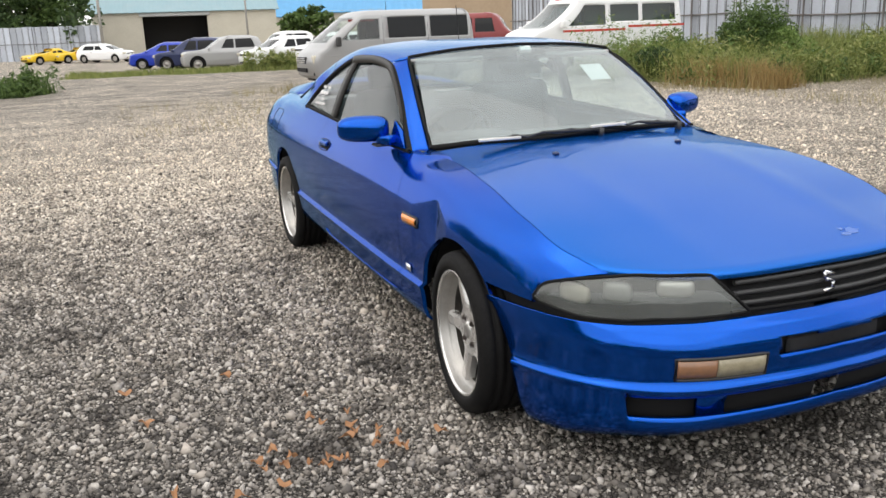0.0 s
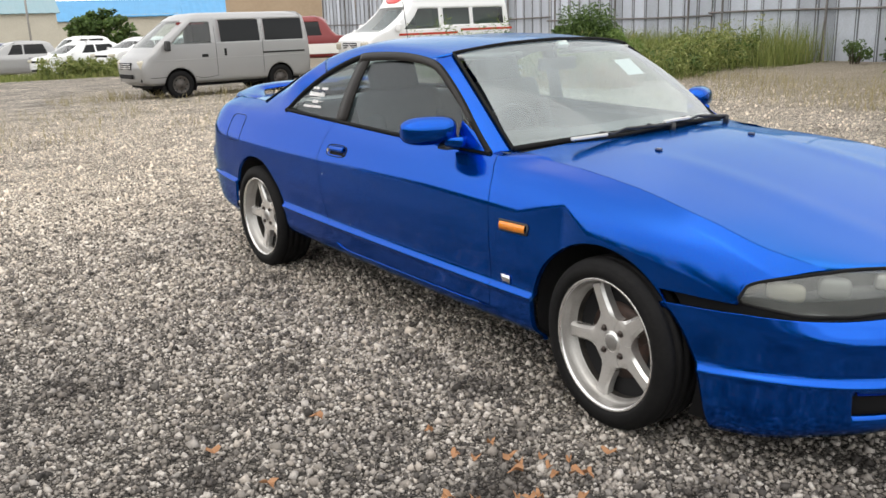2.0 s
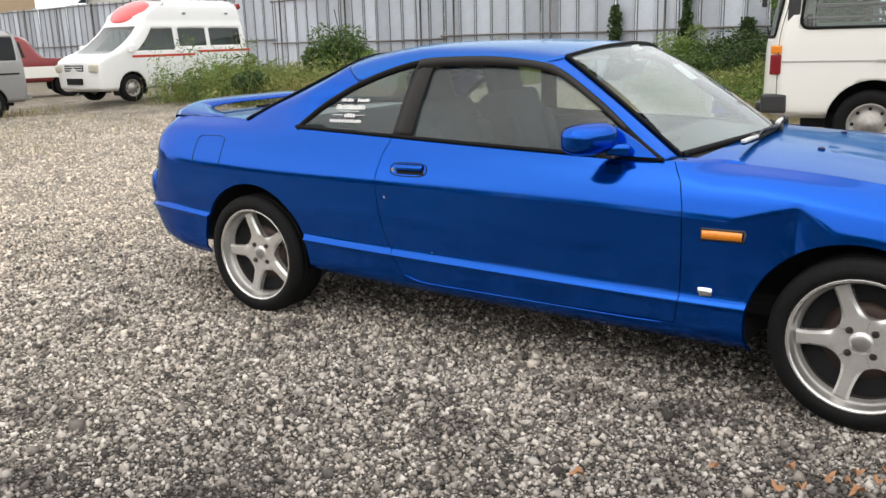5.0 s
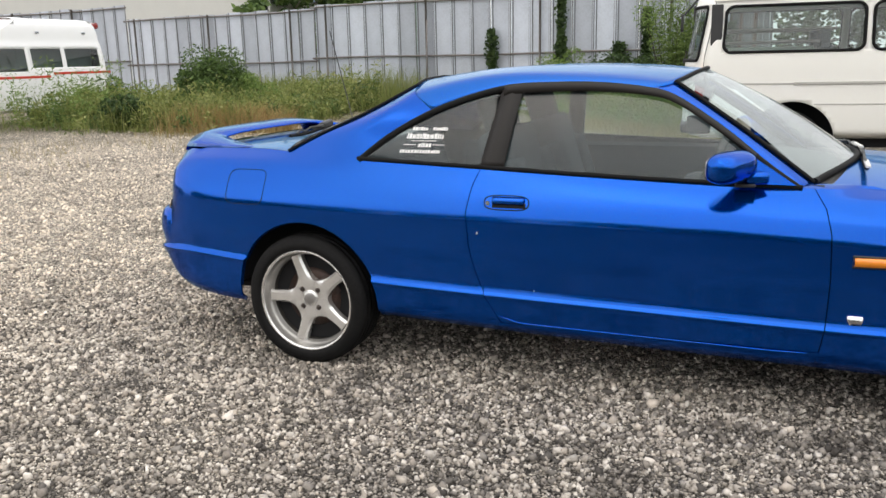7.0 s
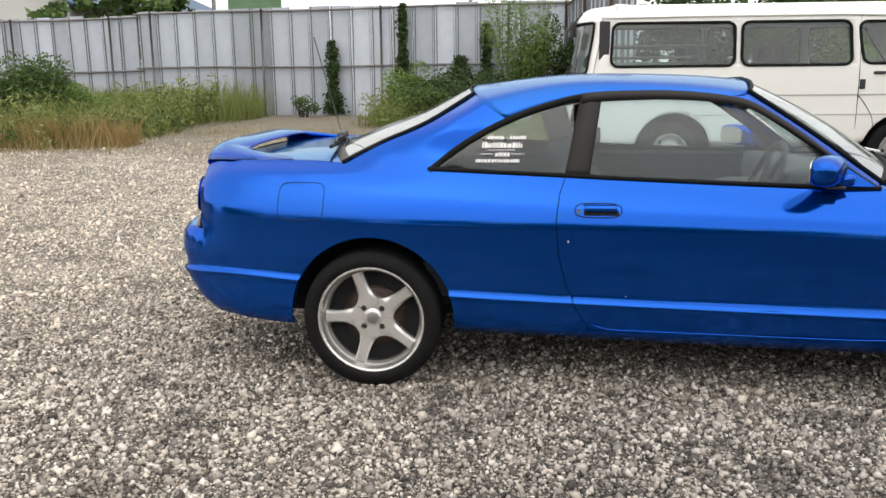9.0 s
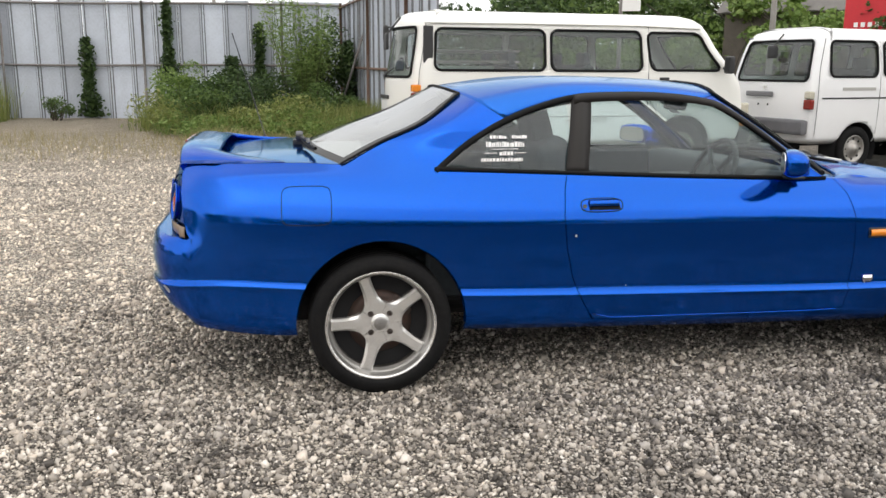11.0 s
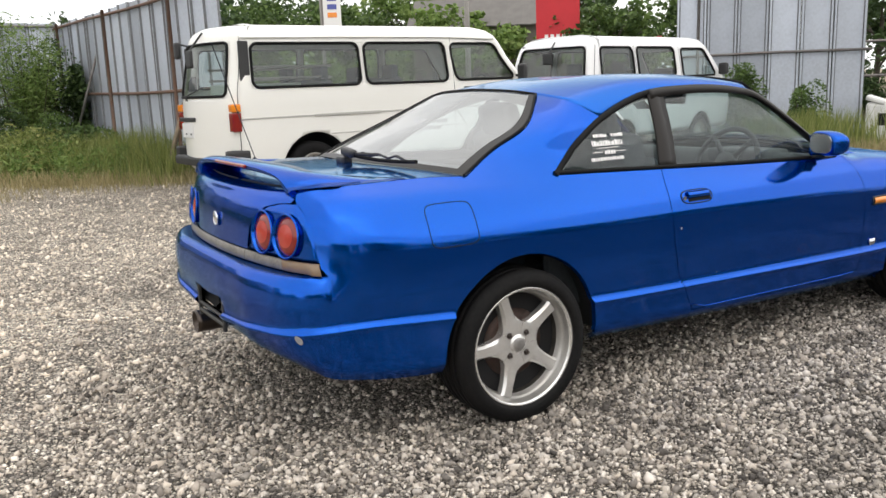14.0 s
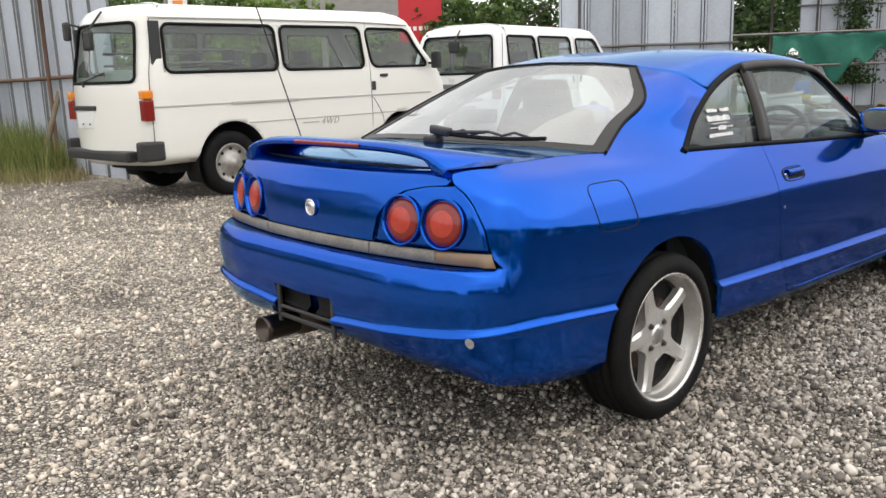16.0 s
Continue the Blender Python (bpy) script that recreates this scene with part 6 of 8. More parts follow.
# headlamps
for sgn in (1, -1):
    def lamp_sheet(ins, n=10):
        rows = []
        for q in np.linspace(0, 1, n):
            kk = np.linspace(1.20 + .42 * q ** 1.5, 4.26 - .10 * abs(q - .4), 50)
            zb = curve([1.2, 1.6, 2.4, 2.93, 3.4, 3.84, 4.21, 4.28], [.551, .549, .545, .535, .534, .543, .552, .556], kk)
            zt = curve([1.2, 1.43, 1.68, 2.0, 2.6, 3.3, 3.8, 4.14, 4.28], [.60, .641, .661, .665, .665, .649, .631, .609, .582], kk) - (.026 if ins > .03 else 0)
            rows.append(skin(kk, zb + (zt - zb) * q, ins - .012 * math.sin(math.pi * q)) * (1, sgn, 1))
        return np.array(rows)
    F = grid_faces(10, 50)
    F = F if sgn > 0 else [f[::-1] for f in F]
    hl = mesh_ob("headlamp", lamp_sheet(.055).reshape(-1, 3), F, lamp_dark, car, "long cloudy headlamp", solid=.01)
    cover = mesh_ob("cover", lamp_sheet(0).reshape(-1, 3), F, lens_clear, hl, "cloudy scratched cover")
    cover.visible_shadow = False
    S = lamp_sheet(0.0)
    tube("lamp_seal", np.vstack([S[0], S[1:-1, -1], S[-1, ::-1], S[1:-1, 0][::-1]]), .0055, black_rubber, hl, closed=True, n=6)
    for kc, zc, rx, rz, mat in ((3.75, .588, .054, .028, indicator_cup), (3.09, .604, .044, .032, lamp_cup), (2.14, .621, .054, .027, reflector)):
        c = skin(kc, zc, .034)[0] * (1, sgn, 1)
        d = skin(kc, zc, -.1)[0] * (1, sgn, 1) - c
        rot = Vector(d).to_track_quat("Z", "Y").to_matrix().to_4x4()
        bm = bmesh.new()
        made = bmesh.ops.create_uvsphere(bm, u_segments=28, v_segments=12, radius=1)["verts"]
        for v in made:
            v.co = v.co / (abs(v.co.x) ** 4 + abs(v.co.y) ** 4 + abs(v.co.z) ** 2.5) ** .25
            v.co = Vector((v.co.x * rx, v.co.y * rz, v.co.z * .02))
        bmesh.ops.transform(bm, matrix=Matrix.Translation(c) @ rot, verts=made)
        part("reflector", bm, mat, hl, "", True)
    # turn signal and fog lamp in the bumper
    for k0, k1, mat, nm in ((1.69, 2.16, signal_lens, "turn_signal"), (1.12, 1.68, fog_lens, "fog_lamp")):
        kk2 = np.linspace(k0, k1, 14)
        rows = np.array([skin(kk2, np.full(14, z), i) * (1, sgn, 1) for z, i in ((.379, .01), (.384, -.006), (.41, -.009), (.437, -.006), (.442, .01))])
        Fs = grid_faces(5, 14)
        mesh_ob(nm, rows.reshape(-1, 3), Fs if sgn > 0 else [f[::-1] for f in Fs], mat, car, "ribbed " + ("orange" if k0 > 1.2 else "clear") + " lamp in the bumper", solid=.01)
    kk2 = np.linspace(1.10, 2.18, 20)
    P = np.vstack([skin(kk2, np.full(20, .377), -.002), skin(kk2[::-1], np.full(20, .444), -.002)]) * (1, sgn, 1)
    tube("lamp_surround", P, .005, black_plastic, car, closed=True, n=6)
# grille
kk = np.linspace(0, 1.33, 24)
for sgn in (1, -1):
    rows = np.array([skin(kk, np.full(24, z) + np.interp(kk, [0, 1.33], [0, -.004]), .035) * (1, sgn, 1) for z in (.552, .60, .652)])
    F = grid_faces(3, 24)
    mesh_ob("grille", rows.reshape(-1, 3), F if sgn > 0 else [f[::-1] for f in F], gap_black, car, "black slatted grille")
    for z in (.572, .600, .628):
        tube("grille_slat", skin(np.linspace(0, 1.40 - (z - .57) * 1.4, 20), np.full(20, z), .012) * (1, sgn, 1), .0085, black_plastic, car, n=6)
    tube("grille_edge", skin(np.linspace(0, 1.42, 20), np.full(20, .554), .006) * (1, sgn, 1), .006, black_rubber, car, n=6)
bm = bmesh.new()
for a0, b0 in (((-.018, .632), (.018, .622)), ((-.018, .632), (-.016, .612)), ((-.016, .612), (.016, .600)), ((.016, .600), (.018, .578)), ((.018, .578), (-.018, .572))):
    bar(bm, (2.232, a0[0], a0[1]), (2.232, b0[0], b0[1]), .006, 6)
part("nose_badge", bm, chrome, car, "small chrome badge on the grille", True)
bm = bmesh.new()
box(bm, (2.262, 0, .402), (.02, .36, .13), .008)
part("plate_mount", bm, black_plastic, car, "bare black number plate mount")
for sgn in (1, -1):
    P = np.array([skin(kc, z, i)[0] for kc in (1.52, 1.86) for z, i in ((.25, .012), (.285, .022), (.33, .008))]) * (1, sgn, 1)
    mesh_ob("intake_strut", P, [(0, 1, 4, 3), (1, 2, 5, 4)] if sgn < 0 else [(3, 4, 1, 0), (4, 5, 2, 1)], paint_blue, car, solid=.02)


# ---- wheels ----
def lathe_y(profile, seg=64):
    """A ring round the y axis from (y, radius) pairs, outer side towards -y."""
    V = [(r * math.cos(2 * math.pi * i / seg), -y, r * math.sin(2 * math.pi * i / seg)) for y, r in profile for i in range(seg)]
    return V, [f[::-1] for f in grid_faces(len(profile), seg, True)]


cap_grey = material("worn_cap_grey", (.30, .29, .28), .4, .5, noise=.5, scale=50, tint=(.16, .15, .14))
nut_brown = material("dark_brown_nut", (.10, .085, .08), .3, .8, noise=.4, scale=60)


def make_wheel(parent, turn, x, sgn):
    V, F = lathe_y([(.090, .2275), (.097, .2325), (.0985, .229), (.098, .2245), (.093, .2205), (.0905, .2195)])
    w = mesh_ob("wheel", V, F, alloy_lip, parent, "silver five-spoke alloy wheel with a worn tyre")
    V, F = lathe_y([(.0905, .2195), (.080, .2165), (.062, .2145), (.058, .211), (.054, .207), (.040, .204), (.034, .2005)])
    mesh_ob("rim_dish", V, F, rim_dull, w, "dull grey dished rim, scuffed in places")
    # deep part of the rim, shade painted into its colour
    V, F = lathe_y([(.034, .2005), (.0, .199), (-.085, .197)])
    mesh_ob("barrel", V, F, alloy_barrel, w, "dull wheel barrel, darkened as shade behind the spokes")
    w.matrix_local = pose(x, -.752 * sgn, .298, 0, 0, (0 if sgn > 0 else 180) - (4.5 if x > 0 else 0))
    tyre = [(-.09, .205), (-.10, .222), (-.106, .25), (-.103, .276), (-.092, .291), (-.075, .297)]
    for y in (-.056, -.02, .02, .056):
        tyre += [(y - .006, .2985), (y - .005, .291), (y + .005, .291), (y + .006, .2985)]
    tyre += [(.075, .297), (.092, .291), (.103, .276), (.1035, .272), (.1045, .271), (.107, .254), (.106, .243), (.1035, .239), (.101, .237), (.098, .2335), (.09, .227)]
    V, F = lathe_y(tyre, 72)
    mesh_ob("tyre", V, F, black_rubber, w, "worn dusty black tyre")
    # star of five spokes
    rr = np.array([.022, .040, .058, .0705, .0735, .080, .090, .106, .132, .162, .188, .1985])
    hw = np.array([.0160, .0290, .0421, .0512, .0462, .0408, .0352, .0302, .0262, .0246, .0256, .0292])
    ht = np.array([.050, .050, .050, .0501, .0503, .0507, .0515, .053, .055, .0575, .0585, .0590])
    for i in range(5):
        g = math.radians(turn + 72 * i)
        V = []
        for r, h, t in zip(rr, hw, ht):
            bv = min(1, max(0, (r - .072) / .03))
            for q, dz in ((-1, -.038), (-1, -.011 * bv), (-.66, -.001 * bv), (0, .0), (.66, -.001 * bv), (1, -.011 * bv), (1, -.038)):
                lx, lz = r * 1.035, h * q * 1.02
                V.append((lx * math.cos(g) - lz * math.sin(g), -(t + dz), lx * math.sin(g) + lz * math.cos(g)))
        sp = mesh_ob("spoke", V, grid_faces(12, 7), alloy, w)
        sp.data.set_sharp_from_angle(angle=radians(28))
    V, F = lathe_y([(.0495, .040), (.0512, .038), (.0515, .036), (.0545, .034), (.057, .031), (.058, .0005)], 40)
    mesh_ob("hub_cap", V, F, alloy, w, "round grey centre cap")
    V, F = lathe_y([(.0582, .0265), (.0592, .0255), (.0594, .0005)], 28)
    mesh_ob("cap_disc", V, F, cap_grey, w, "worn grey disc of the centre cap")
    for i in range(4):
        g = math.radians(45 + 90 * i)
        bm = bmesh.new()
        bar(bm, (.056 * math.cos(g), -.040, .056 * math.sin(g)), (.056 * math.cos(g), -.0508, .056 * math.sin(g)), .0125, 16)
        bar(bm, (.056 * math.cos(g), -.050, .056 * math.sin(g)), (.056 * math.cos(g), -.060, .056 * math.sin(g)), .0098, 6, .008)
        part("wheel_nut", bm, nut_brown, w, "dark brown wheel nut")
    V, F = lathe_y([(.006, .135), (.0155, .135), (.0155, .06), (.006, .06)], 40)
    mesh_ob("brake_disc", V, F, steel_dark, w, "rusty brake disc")
    # black disc added as shade in the gaps between the spokes
    V, F = lathe_y([(.010, .200), (.011, .10), (.010, .001)], 40)
    mesh_ob("back_plate", V, F, gap_black, w)
    bm = bmesh.new()
    box(bm, (.085, .005, .06), (.06, .05, .11), .015, Matrix.Rotation(-.7, 3, "Y"), 2)
    part("brake_caliper", bm, steel_dark, w)
    return w


for x, turn in ((1.376, 40), (-1.357, 37)):
    for sgn in (1, -1):
        make_wheel(car, turn, x, sgn)

# ---- mirrors, handles, trims ----
for sgn in (1, -1):
    mirror_m = Matrix.Translation((.428, sgn * .868, .947)) @ Matrix.Rotation(math.radians(27) * sgn, 4, "Z")
    bm = bmesh.new()
    bmesh.ops.create_cube(bm, size=1)
    bmesh.ops.subdivide_edges(bm, edges=bm.edges[:], cuts=9, use_grid_fill=True)
    for v in bm.verts:
        p = v.co * 2
        m = max(abs(p.x), abs(p.y), abs(p.z))
        s = (abs(p.x) ** 3.6 + abs(p.y) ** 3.6 + abs(p.z) ** 3.6) ** (1 / 3.6)
        p = p / s * m
        back = 1 - .34 * max(0, p.x) ** 1.5
        side = 1 - .14 * max(0, p.y * sgn) ** 2
        rear = max(p.x, -.80)
        v.co = mirror_m @ Vector((rear * .056, p.y * .116 * (1 - .12 * max(0, rear)), p.z * .058 * back * side))
    mb = part("door_mirror", bm, paint_blue, car, "blue door mirror", True)
    bm = bmesh.new()
    made = bmesh.ops.create_cone(bm, cap_ends=True, segments=32, radius1=1, radius2=1, depth=1)["verts"]
    for v in made:
        a = math.atan2(v.co.y, v.co.x)
        yy, zz = math.copysign(abs(math.cos(a)) ** .6, math.cos(a)) * .095, math.copysign(abs(math.sin(a)) ** .6, math.sin(a)) * .045
        v.co = mirror_m @ Vector((-.0465 + .004 * v.co.z, yy, zz))
    part("mirror_glass", bm, chrome, mb, "mirror glass")
    bm = bmesh.new()
    box(bm, (.495, sgn * .772, .902), (.085, .095, .044), .016, Matrix.Rotation(-.5 * sgn, 3, "Z"), 3)
    part("mirror_arm", bm, paint_blue, mb, "", True)
    bm = bmesh.new()
    box(bm, (.472, sgn * .80, .878), (.07, .07, .012), .004)
    part("mirror_foot", bm, black_plastic, mb)
    V = np.array([(.64, .742, .868), (.47, .756, .872), (.475, .722, .975), (.54, .712, .935)]) * (1, sgn, 1)
    mesh_ob("mirror_base", V, [(0, 1, 2, 3)] if sgn < 0 else [(3, 2, 1, 0)], paint_blue, car, solid=.012, smooth=False)

    def on_side(x, z, out=0.0):
        return skin(k_at(x), z, -out)[0] * (1, sgn, 1)

    # handle: dark recess with a blue paddle and a lock
    ov = [(-.418 + .092 * math.copysign(abs(math.cos(w)) ** .55, math.cos(w)), .779 - .12 * 0 + .027 * math.copysign(abs(math.sin(w)) ** .7, math.sin(w))) for w in np.linspace(0, 2 * math.pi, 36, endpoint=False)]
    ring = np.array([on_side(x, z, .0015) for x, z in ov])
    mid = ring.mean(0) + (0, .002 * sgn, 0)
    dh = mesh_ob("door_handle", np.vstack([ring, mid]), [(i, (i + 1) % 36, 36)[::sgn] for i in range(36)], paint_blue, car, "flush blue pull handle in a dark recess", smooth=False)
    tube("handle_rim", [on_side(x, z, .001) for x, z in ov], .0026, gap_black, dh, closed=True, n=6)
    P = np.array([[on_side(x, z, .003) for x in np.linspace(-.475, -.338, 12)] for z in (.760, .768, .779)])
    mesh_ob("finger_slot", P.reshape(-1, 3), grid_faces(3, 12) if sgn < 0 else [f[::-1] for f in grid_faces(3, 12)], gap_black, dh, solid=.001)
    P = np.array([[on_side(x, z, o) for x in np.linspace(-.475, -.345, 12)] for z, o in ((.776, .003), (.780, .012), (.794, .013), (.799, .004))])
    mesh_ob("paddle", P.reshape(-1, 3), [f[::-1] if sgn > 0 else f for f in [(a, d, c, b) for a, b, c, d in grid_faces(4, 12)]], paint_blue, dh, solid=.004)
    bm = bmesh.new()
    c = Vector(on_side(-.495, .776))
    bar(bm, c - Vector((0, .004 * sgn, 0)), c + Vector((0, .006 * sgn, 0)), .009, 14)
    part("door_lock", bm, chrome, dh, "chrome key lock")
    # side marker
    rows = np.array([[on_side(x, z, o) for x in np.linspace(.843, .980, 12)] for z, o in ((.611, .0), (.614, .009), (.628, .012), (.641, .009), (.645, .0))])
    Fm = grid_faces(5, 12)
    sm = mesh_ob("side_marker", rows.reshape(-1, 3), [f[::-1] for f in Fm] if sgn < 0 else Fm, lens_orange, car, "small orange side lamp")
    tube("marker_surround", [on_side(x, z, .002) for x, z in ((.838, .610), (.838, .646), (.985, .646), (.989, .636), (.985, .610))], .0055, black_plastic, sm, closed=True, n=6)
    # shield badge: plain plate with two dark bars
    rows = np.array([[on_side(x, z, .004) for x in np.linspace(.835, .885, 6)] for z in (.397, .410, .432)])
    rows[0, 0] = rows[0, 1]
    sb = mesh_ob("wing_badge", rows.reshape(-1, 3), [f[::-1] for f in grid_faces(3, 6)] if sgn < 0 else grid_faces(3, 6), chrome, car, "small silver shield badge", solid=.003)
    for x0 in (.842, .866):
        rows = np.array([[on_side(x, z, .006) for x in (x0, x0 + .014)] for z in (.404, .427)])
        mesh_ob("bar", rows.reshape(-1, 3), [(0, 1, 3, 2)] if sgn < 0 else [(2, 3, 1, 0)], gap_black, sb, solid=.001)
    # jack line along the sill
    tube("sill_crease", [on_side(x, z, .001) for x, z in zip(np.linspace(-.445, .715, 30), np.interp(np.linspace(-.445, .715, 30), [-.445, -.36, .6, .715], [.309, .286, .274, .277]))], .0035, paint_blue, car, n=6)
# fuel flap on the right side
fl = [(-1.648 + .098 * math.copysign(abs(math.cos(w)) ** .35, math.cos(w)), .801 + .074 * math.copysign(abs(math.sin(w)) ** .35, math.sin(w))) for w in np.linspace(0, 2 * math.pi, 60, endpoint=False)]
tube("fuel_flap_gap", [skin(k_at(x), z, -.0004)[0] * (1, -1, 1) for x, z in fl], .0017, gap_black, car, "seam of the fuel flap", closed=True, n=6)
# scuffs and chips
chip_grey = material("bare_chip", (.35, .36, .38), .6, noise=.4, scale=80)
for nm, x, z, r, mat in (("paint_chip", -.535, .655, .006, chip_grey), ("paint_chip", -.30, .43, .003, chip_grey)):
    P = [skin(k_at(x + r * math.cos(w) * random.uniform(.6, 1)), z + r * math.sin(w), -.0015)[0] * (1, -1, 1) for w in np.linspace(0, 2 * math.pi, 9, endpoint=False)]
    mesh_ob(nm, P, [tuple(range(9))], mat, car, "pale paint chip")
P = [skin(14.0 + .06 * math.cos(w), .462 + .018 * math.sin(w) + .004 * math.cos(w), -.003)[0] * (1, -1, 1) for w in np.linspace(0, 2 * math.pi, 14, endpoint=False)]
mesh_ob("bumper_scuff", P, [tuple(range(14))], material("grey_scuff", (.42, .43, .45), .8, noise=.5, scale=60), car, "grey scuff on the bumper corner")
# bonnet: peeled lacquer patch
chip = material("peeled_lacquer", (.03, .12, .46), .28, .7, noise=.5, scale=120, tint=(.12, .24, .6))
hv = HW.reshape(-1, 3)


def hood_z(x, y):
    d = (hv[:, 0] - x) ** 2 + (hv[:, 1] - y) ** 2 + 1e-9
    n = np.argsort(d)[:5]
    return float((hv[n, 2] / d[n]).sum() / (1 / d[n]).sum())


for y in (-.295, .295):
    bm = bmesh.new()
    box(bm, (1.128, y, hood_z(1.128, y) + .004), (.026, .022, .012), .004)
    part("washer_jet", bm, paint_navy, car, "small dark blue washer jet")
for cx, cy, r in ((2.075, .26, .034), (2.09, .215, .022), (2.055, .225, .016)):
    P = []
    for w in np.linspace(0, 2 * math.pi, 22, endpoint=False):
        q = r * random.uniform(.55, 1)
        P.append((cx + q * .7 * math.cos(w), cy + q * math.sin(w)))
    ring = [(x, y, hood_z(x, y) + .0006) for x, y in P] + [(cx, cy, hood_z(cx, cy) + .0008)]
    mesh_ob("lacquer_flake", ring, [(j, (j + 1) % 22, 22) for j in range(22)], chip, car, "peeled patch of the bonnet lacquer")

# ---- wipers ----
def wiper(name, pivot, tip, lift, parent, label, pale=False):
    p, t = Vector(pivot), Vector(tip)
    bm = bmesh.new()
    bar(bm, p - Vector((0, 0, .02)), p + Vector((0, 0, .02)), .014, 10)
    mid = p.lerp(t, .48) + Vector((0, 0, lift))
    bar(bm, p + Vector((0, 0, .015)), mid, .009, 6, .006)
    w = part(name, bm, black_plastic, parent, label, True)
    a, b = p.lerp(t, .02), t
    pts = [a.lerp(b, s) + Vector((0, 0, lift * .55 - .01 * math.sin(math.pi * s))) for s in np.linspace(0, 1, 9)]
    tube("blade", pts, .008, black_rubber, w, n=6)
    bm = bmesh.new()
    for s0, s1 in ((.15, .35), (.35, .62), (.62, .85)):
        bar(bm, a.lerp(b, s0) + Vector((0, 0, lift * .6)), a.lerp(b, (s0 + s1) / 2) + Vector((0, 0, lift * 1.1)), .005, 5)
        bar(bm, a.lerp(b, (s0 + s1) / 2) + Vector((0, 0, lift * 1.1)), a.lerp(b, s1) + Vector((0, 0, lift * .6)), .005, 5)
    part("linkage", bm, black_plastic, w)
    if pale:
        bm = bmesh.new()
        box(bm, a.lerp(b, .86) + Vector((.004, 0, lift * .78)), (.018, .19, .012), .003, Matrix.Rotation(math.atan2(-(b - a).x, (b - a).y), 3, "Z"))
        part("weathered_arm", bm, material("bleached_rubber", (.62, .61, .58), .7), w, "sun-bleached end of the wiper")
    return w


wiper("windscreen_wiper", (.905, .06, .907), (.885, -.50, .893), .028, car, "black windscreen wiper with a bleached end", True)
wiper("windscreen_wiper", (.84, .52, .895), (.895, .04, .918), .026, car, "black windscreen wiper", True)
rw = wiper("rear_wiper", (-1.665, -.01, .996), (-1.60, -.50, .985), .026, car, "black rear wiper")
bm = bmesh.new()
box(bm, (-1.664, -.035, 1.018), (.036, .10, .034), .010, Matrix.Rotation(.12, 3, "X"), 2)
part("knuckle", bm, black_plastic, rw, "thick black arm joint", True)
bm = bmesh.new()
box(bm, (-1.672, .0, .985), (.05, .07, .03), .01, seg=2)
part("wiper_motor_cap", bm, black_plastic, car)

# ---- under the tail ----
V = [(-2.285 + .25 * s, .325 + r * math.cos(2 * math.pi * i / 28), .302 + r * math.sin(2 * math.pi * i / 28)) for s, r in ((1, .046), (.1, .048), (.0, .050), (.0, .044), (.9, .042)) for i in range(28)]
mesh_ob("exhaust_tip", V, grid_faces(5, 28, True), burnt, car, "wide heat-stained exhaust tip")
bm = bmesh.new()
made = bar(bm, (-2.14, .33, .325), (-1.6, .33, .325), .10, 20)
bmesh.ops.scale(bm, vec=(1, 1.3, .75), space=Matrix.Translation((0, -.33, -.34)), verts=made)
part("silencer", bm, burnt, car, "dull steel silencer", True)
bm = bmesh.new()
for y in (.16, -.17):
    box(bm, (-2.296, y, .445), (.014, .018, .14), .003)
box(bm, (-2.296, 0, .40), (.014, .34, .016), .003)
box(bm, (-2.296, 0, .432), (.012, .34, .012), .003)
part("plate_bracket", bm, black_plastic, car, "empty black number plate bracket")
V = np.array([skin(np.linspace(16.0, 17, 14), np.full(14, z), .055, True) for z in (.37, .45, .53)])
both("plate_recess", V.reshape(-1, 3), grid_faces(3, 14), paint_blue, car)
bm = bmesh.new()
box(bm, (0, 0, .33), (3.9, 1.35, .10), .03)
part("underbody", bm, gap_black, car)
# ---- inside ----
def seat(x, y, parent):
    bm = bmesh.new()
    box(bm, (x, y, .44), (.52, .50, .16), .06, seg=3)
    s = part("front_seat", bm, seat_cloth, parent, "dark grey cloth bucket seat", True)
    bm = bmesh.new()
    rot = Matrix.Rotation(-.30, 3, "Y")
    box(bm, (x - .36, y, .74), (.15, .48, .62), .06, rot, 3)
    for q in (-1, 1):
        box(bm, (x - .30, y + .21 * q, .70), (.14, .09, .46), .04, rot, 3)
    part("backrest", bm, seat_cloth, s, "", True)
    bm = bmesh.new()
    box(bm, (x - .475, y, 1.095), (.10, .27, .17), .04, rot, 3)
    part("headrest", bm, seat_cloth, s, "", True)
    return s


for y in (-.36, .36):
    seat(-.12, y, car)
bm = bmesh.new()
box(bm, (-1.0, 0, .45), (.48, 1.18, .18), .06, seg=3)
box(bm, (-1.27, 0, .72), (.16, 1.18, .46), .06, Matrix.Rotation(-.35, 3, "Y"), 3)
part("rear_bench", bm, seat_cloth, car, "dark grey rear bench", True)
bm = bmesh.new()
box(bm, (-1.48, 0, .925), (.36, 1.2, .03), .01)
part("parcel_shelf", bm, material("pale_parcel_shelf", (.3, .3, .3), .9, noise=.3), car)
bm = bmesh.new()
box(bm, (.62, 0, .79), (.44, 1.28, .16), .06, Matrix.Rotation(.10, 3, "Y"), 3)
box(bm, (.46, -.37, .865), (.20, .38, .07), .03, seg=3)
box(bm, (.32, 0, .60), (.30, .30, .40), .05, seg=2)
part("dashboard", bm, dash_grey, car, "dark grey dashboard with an instrument hood", True)
wheel_m = Matrix.Translation((.30, -.37, .835)) @ Matrix.Rotation(math.radians(-66), 4, "Y")
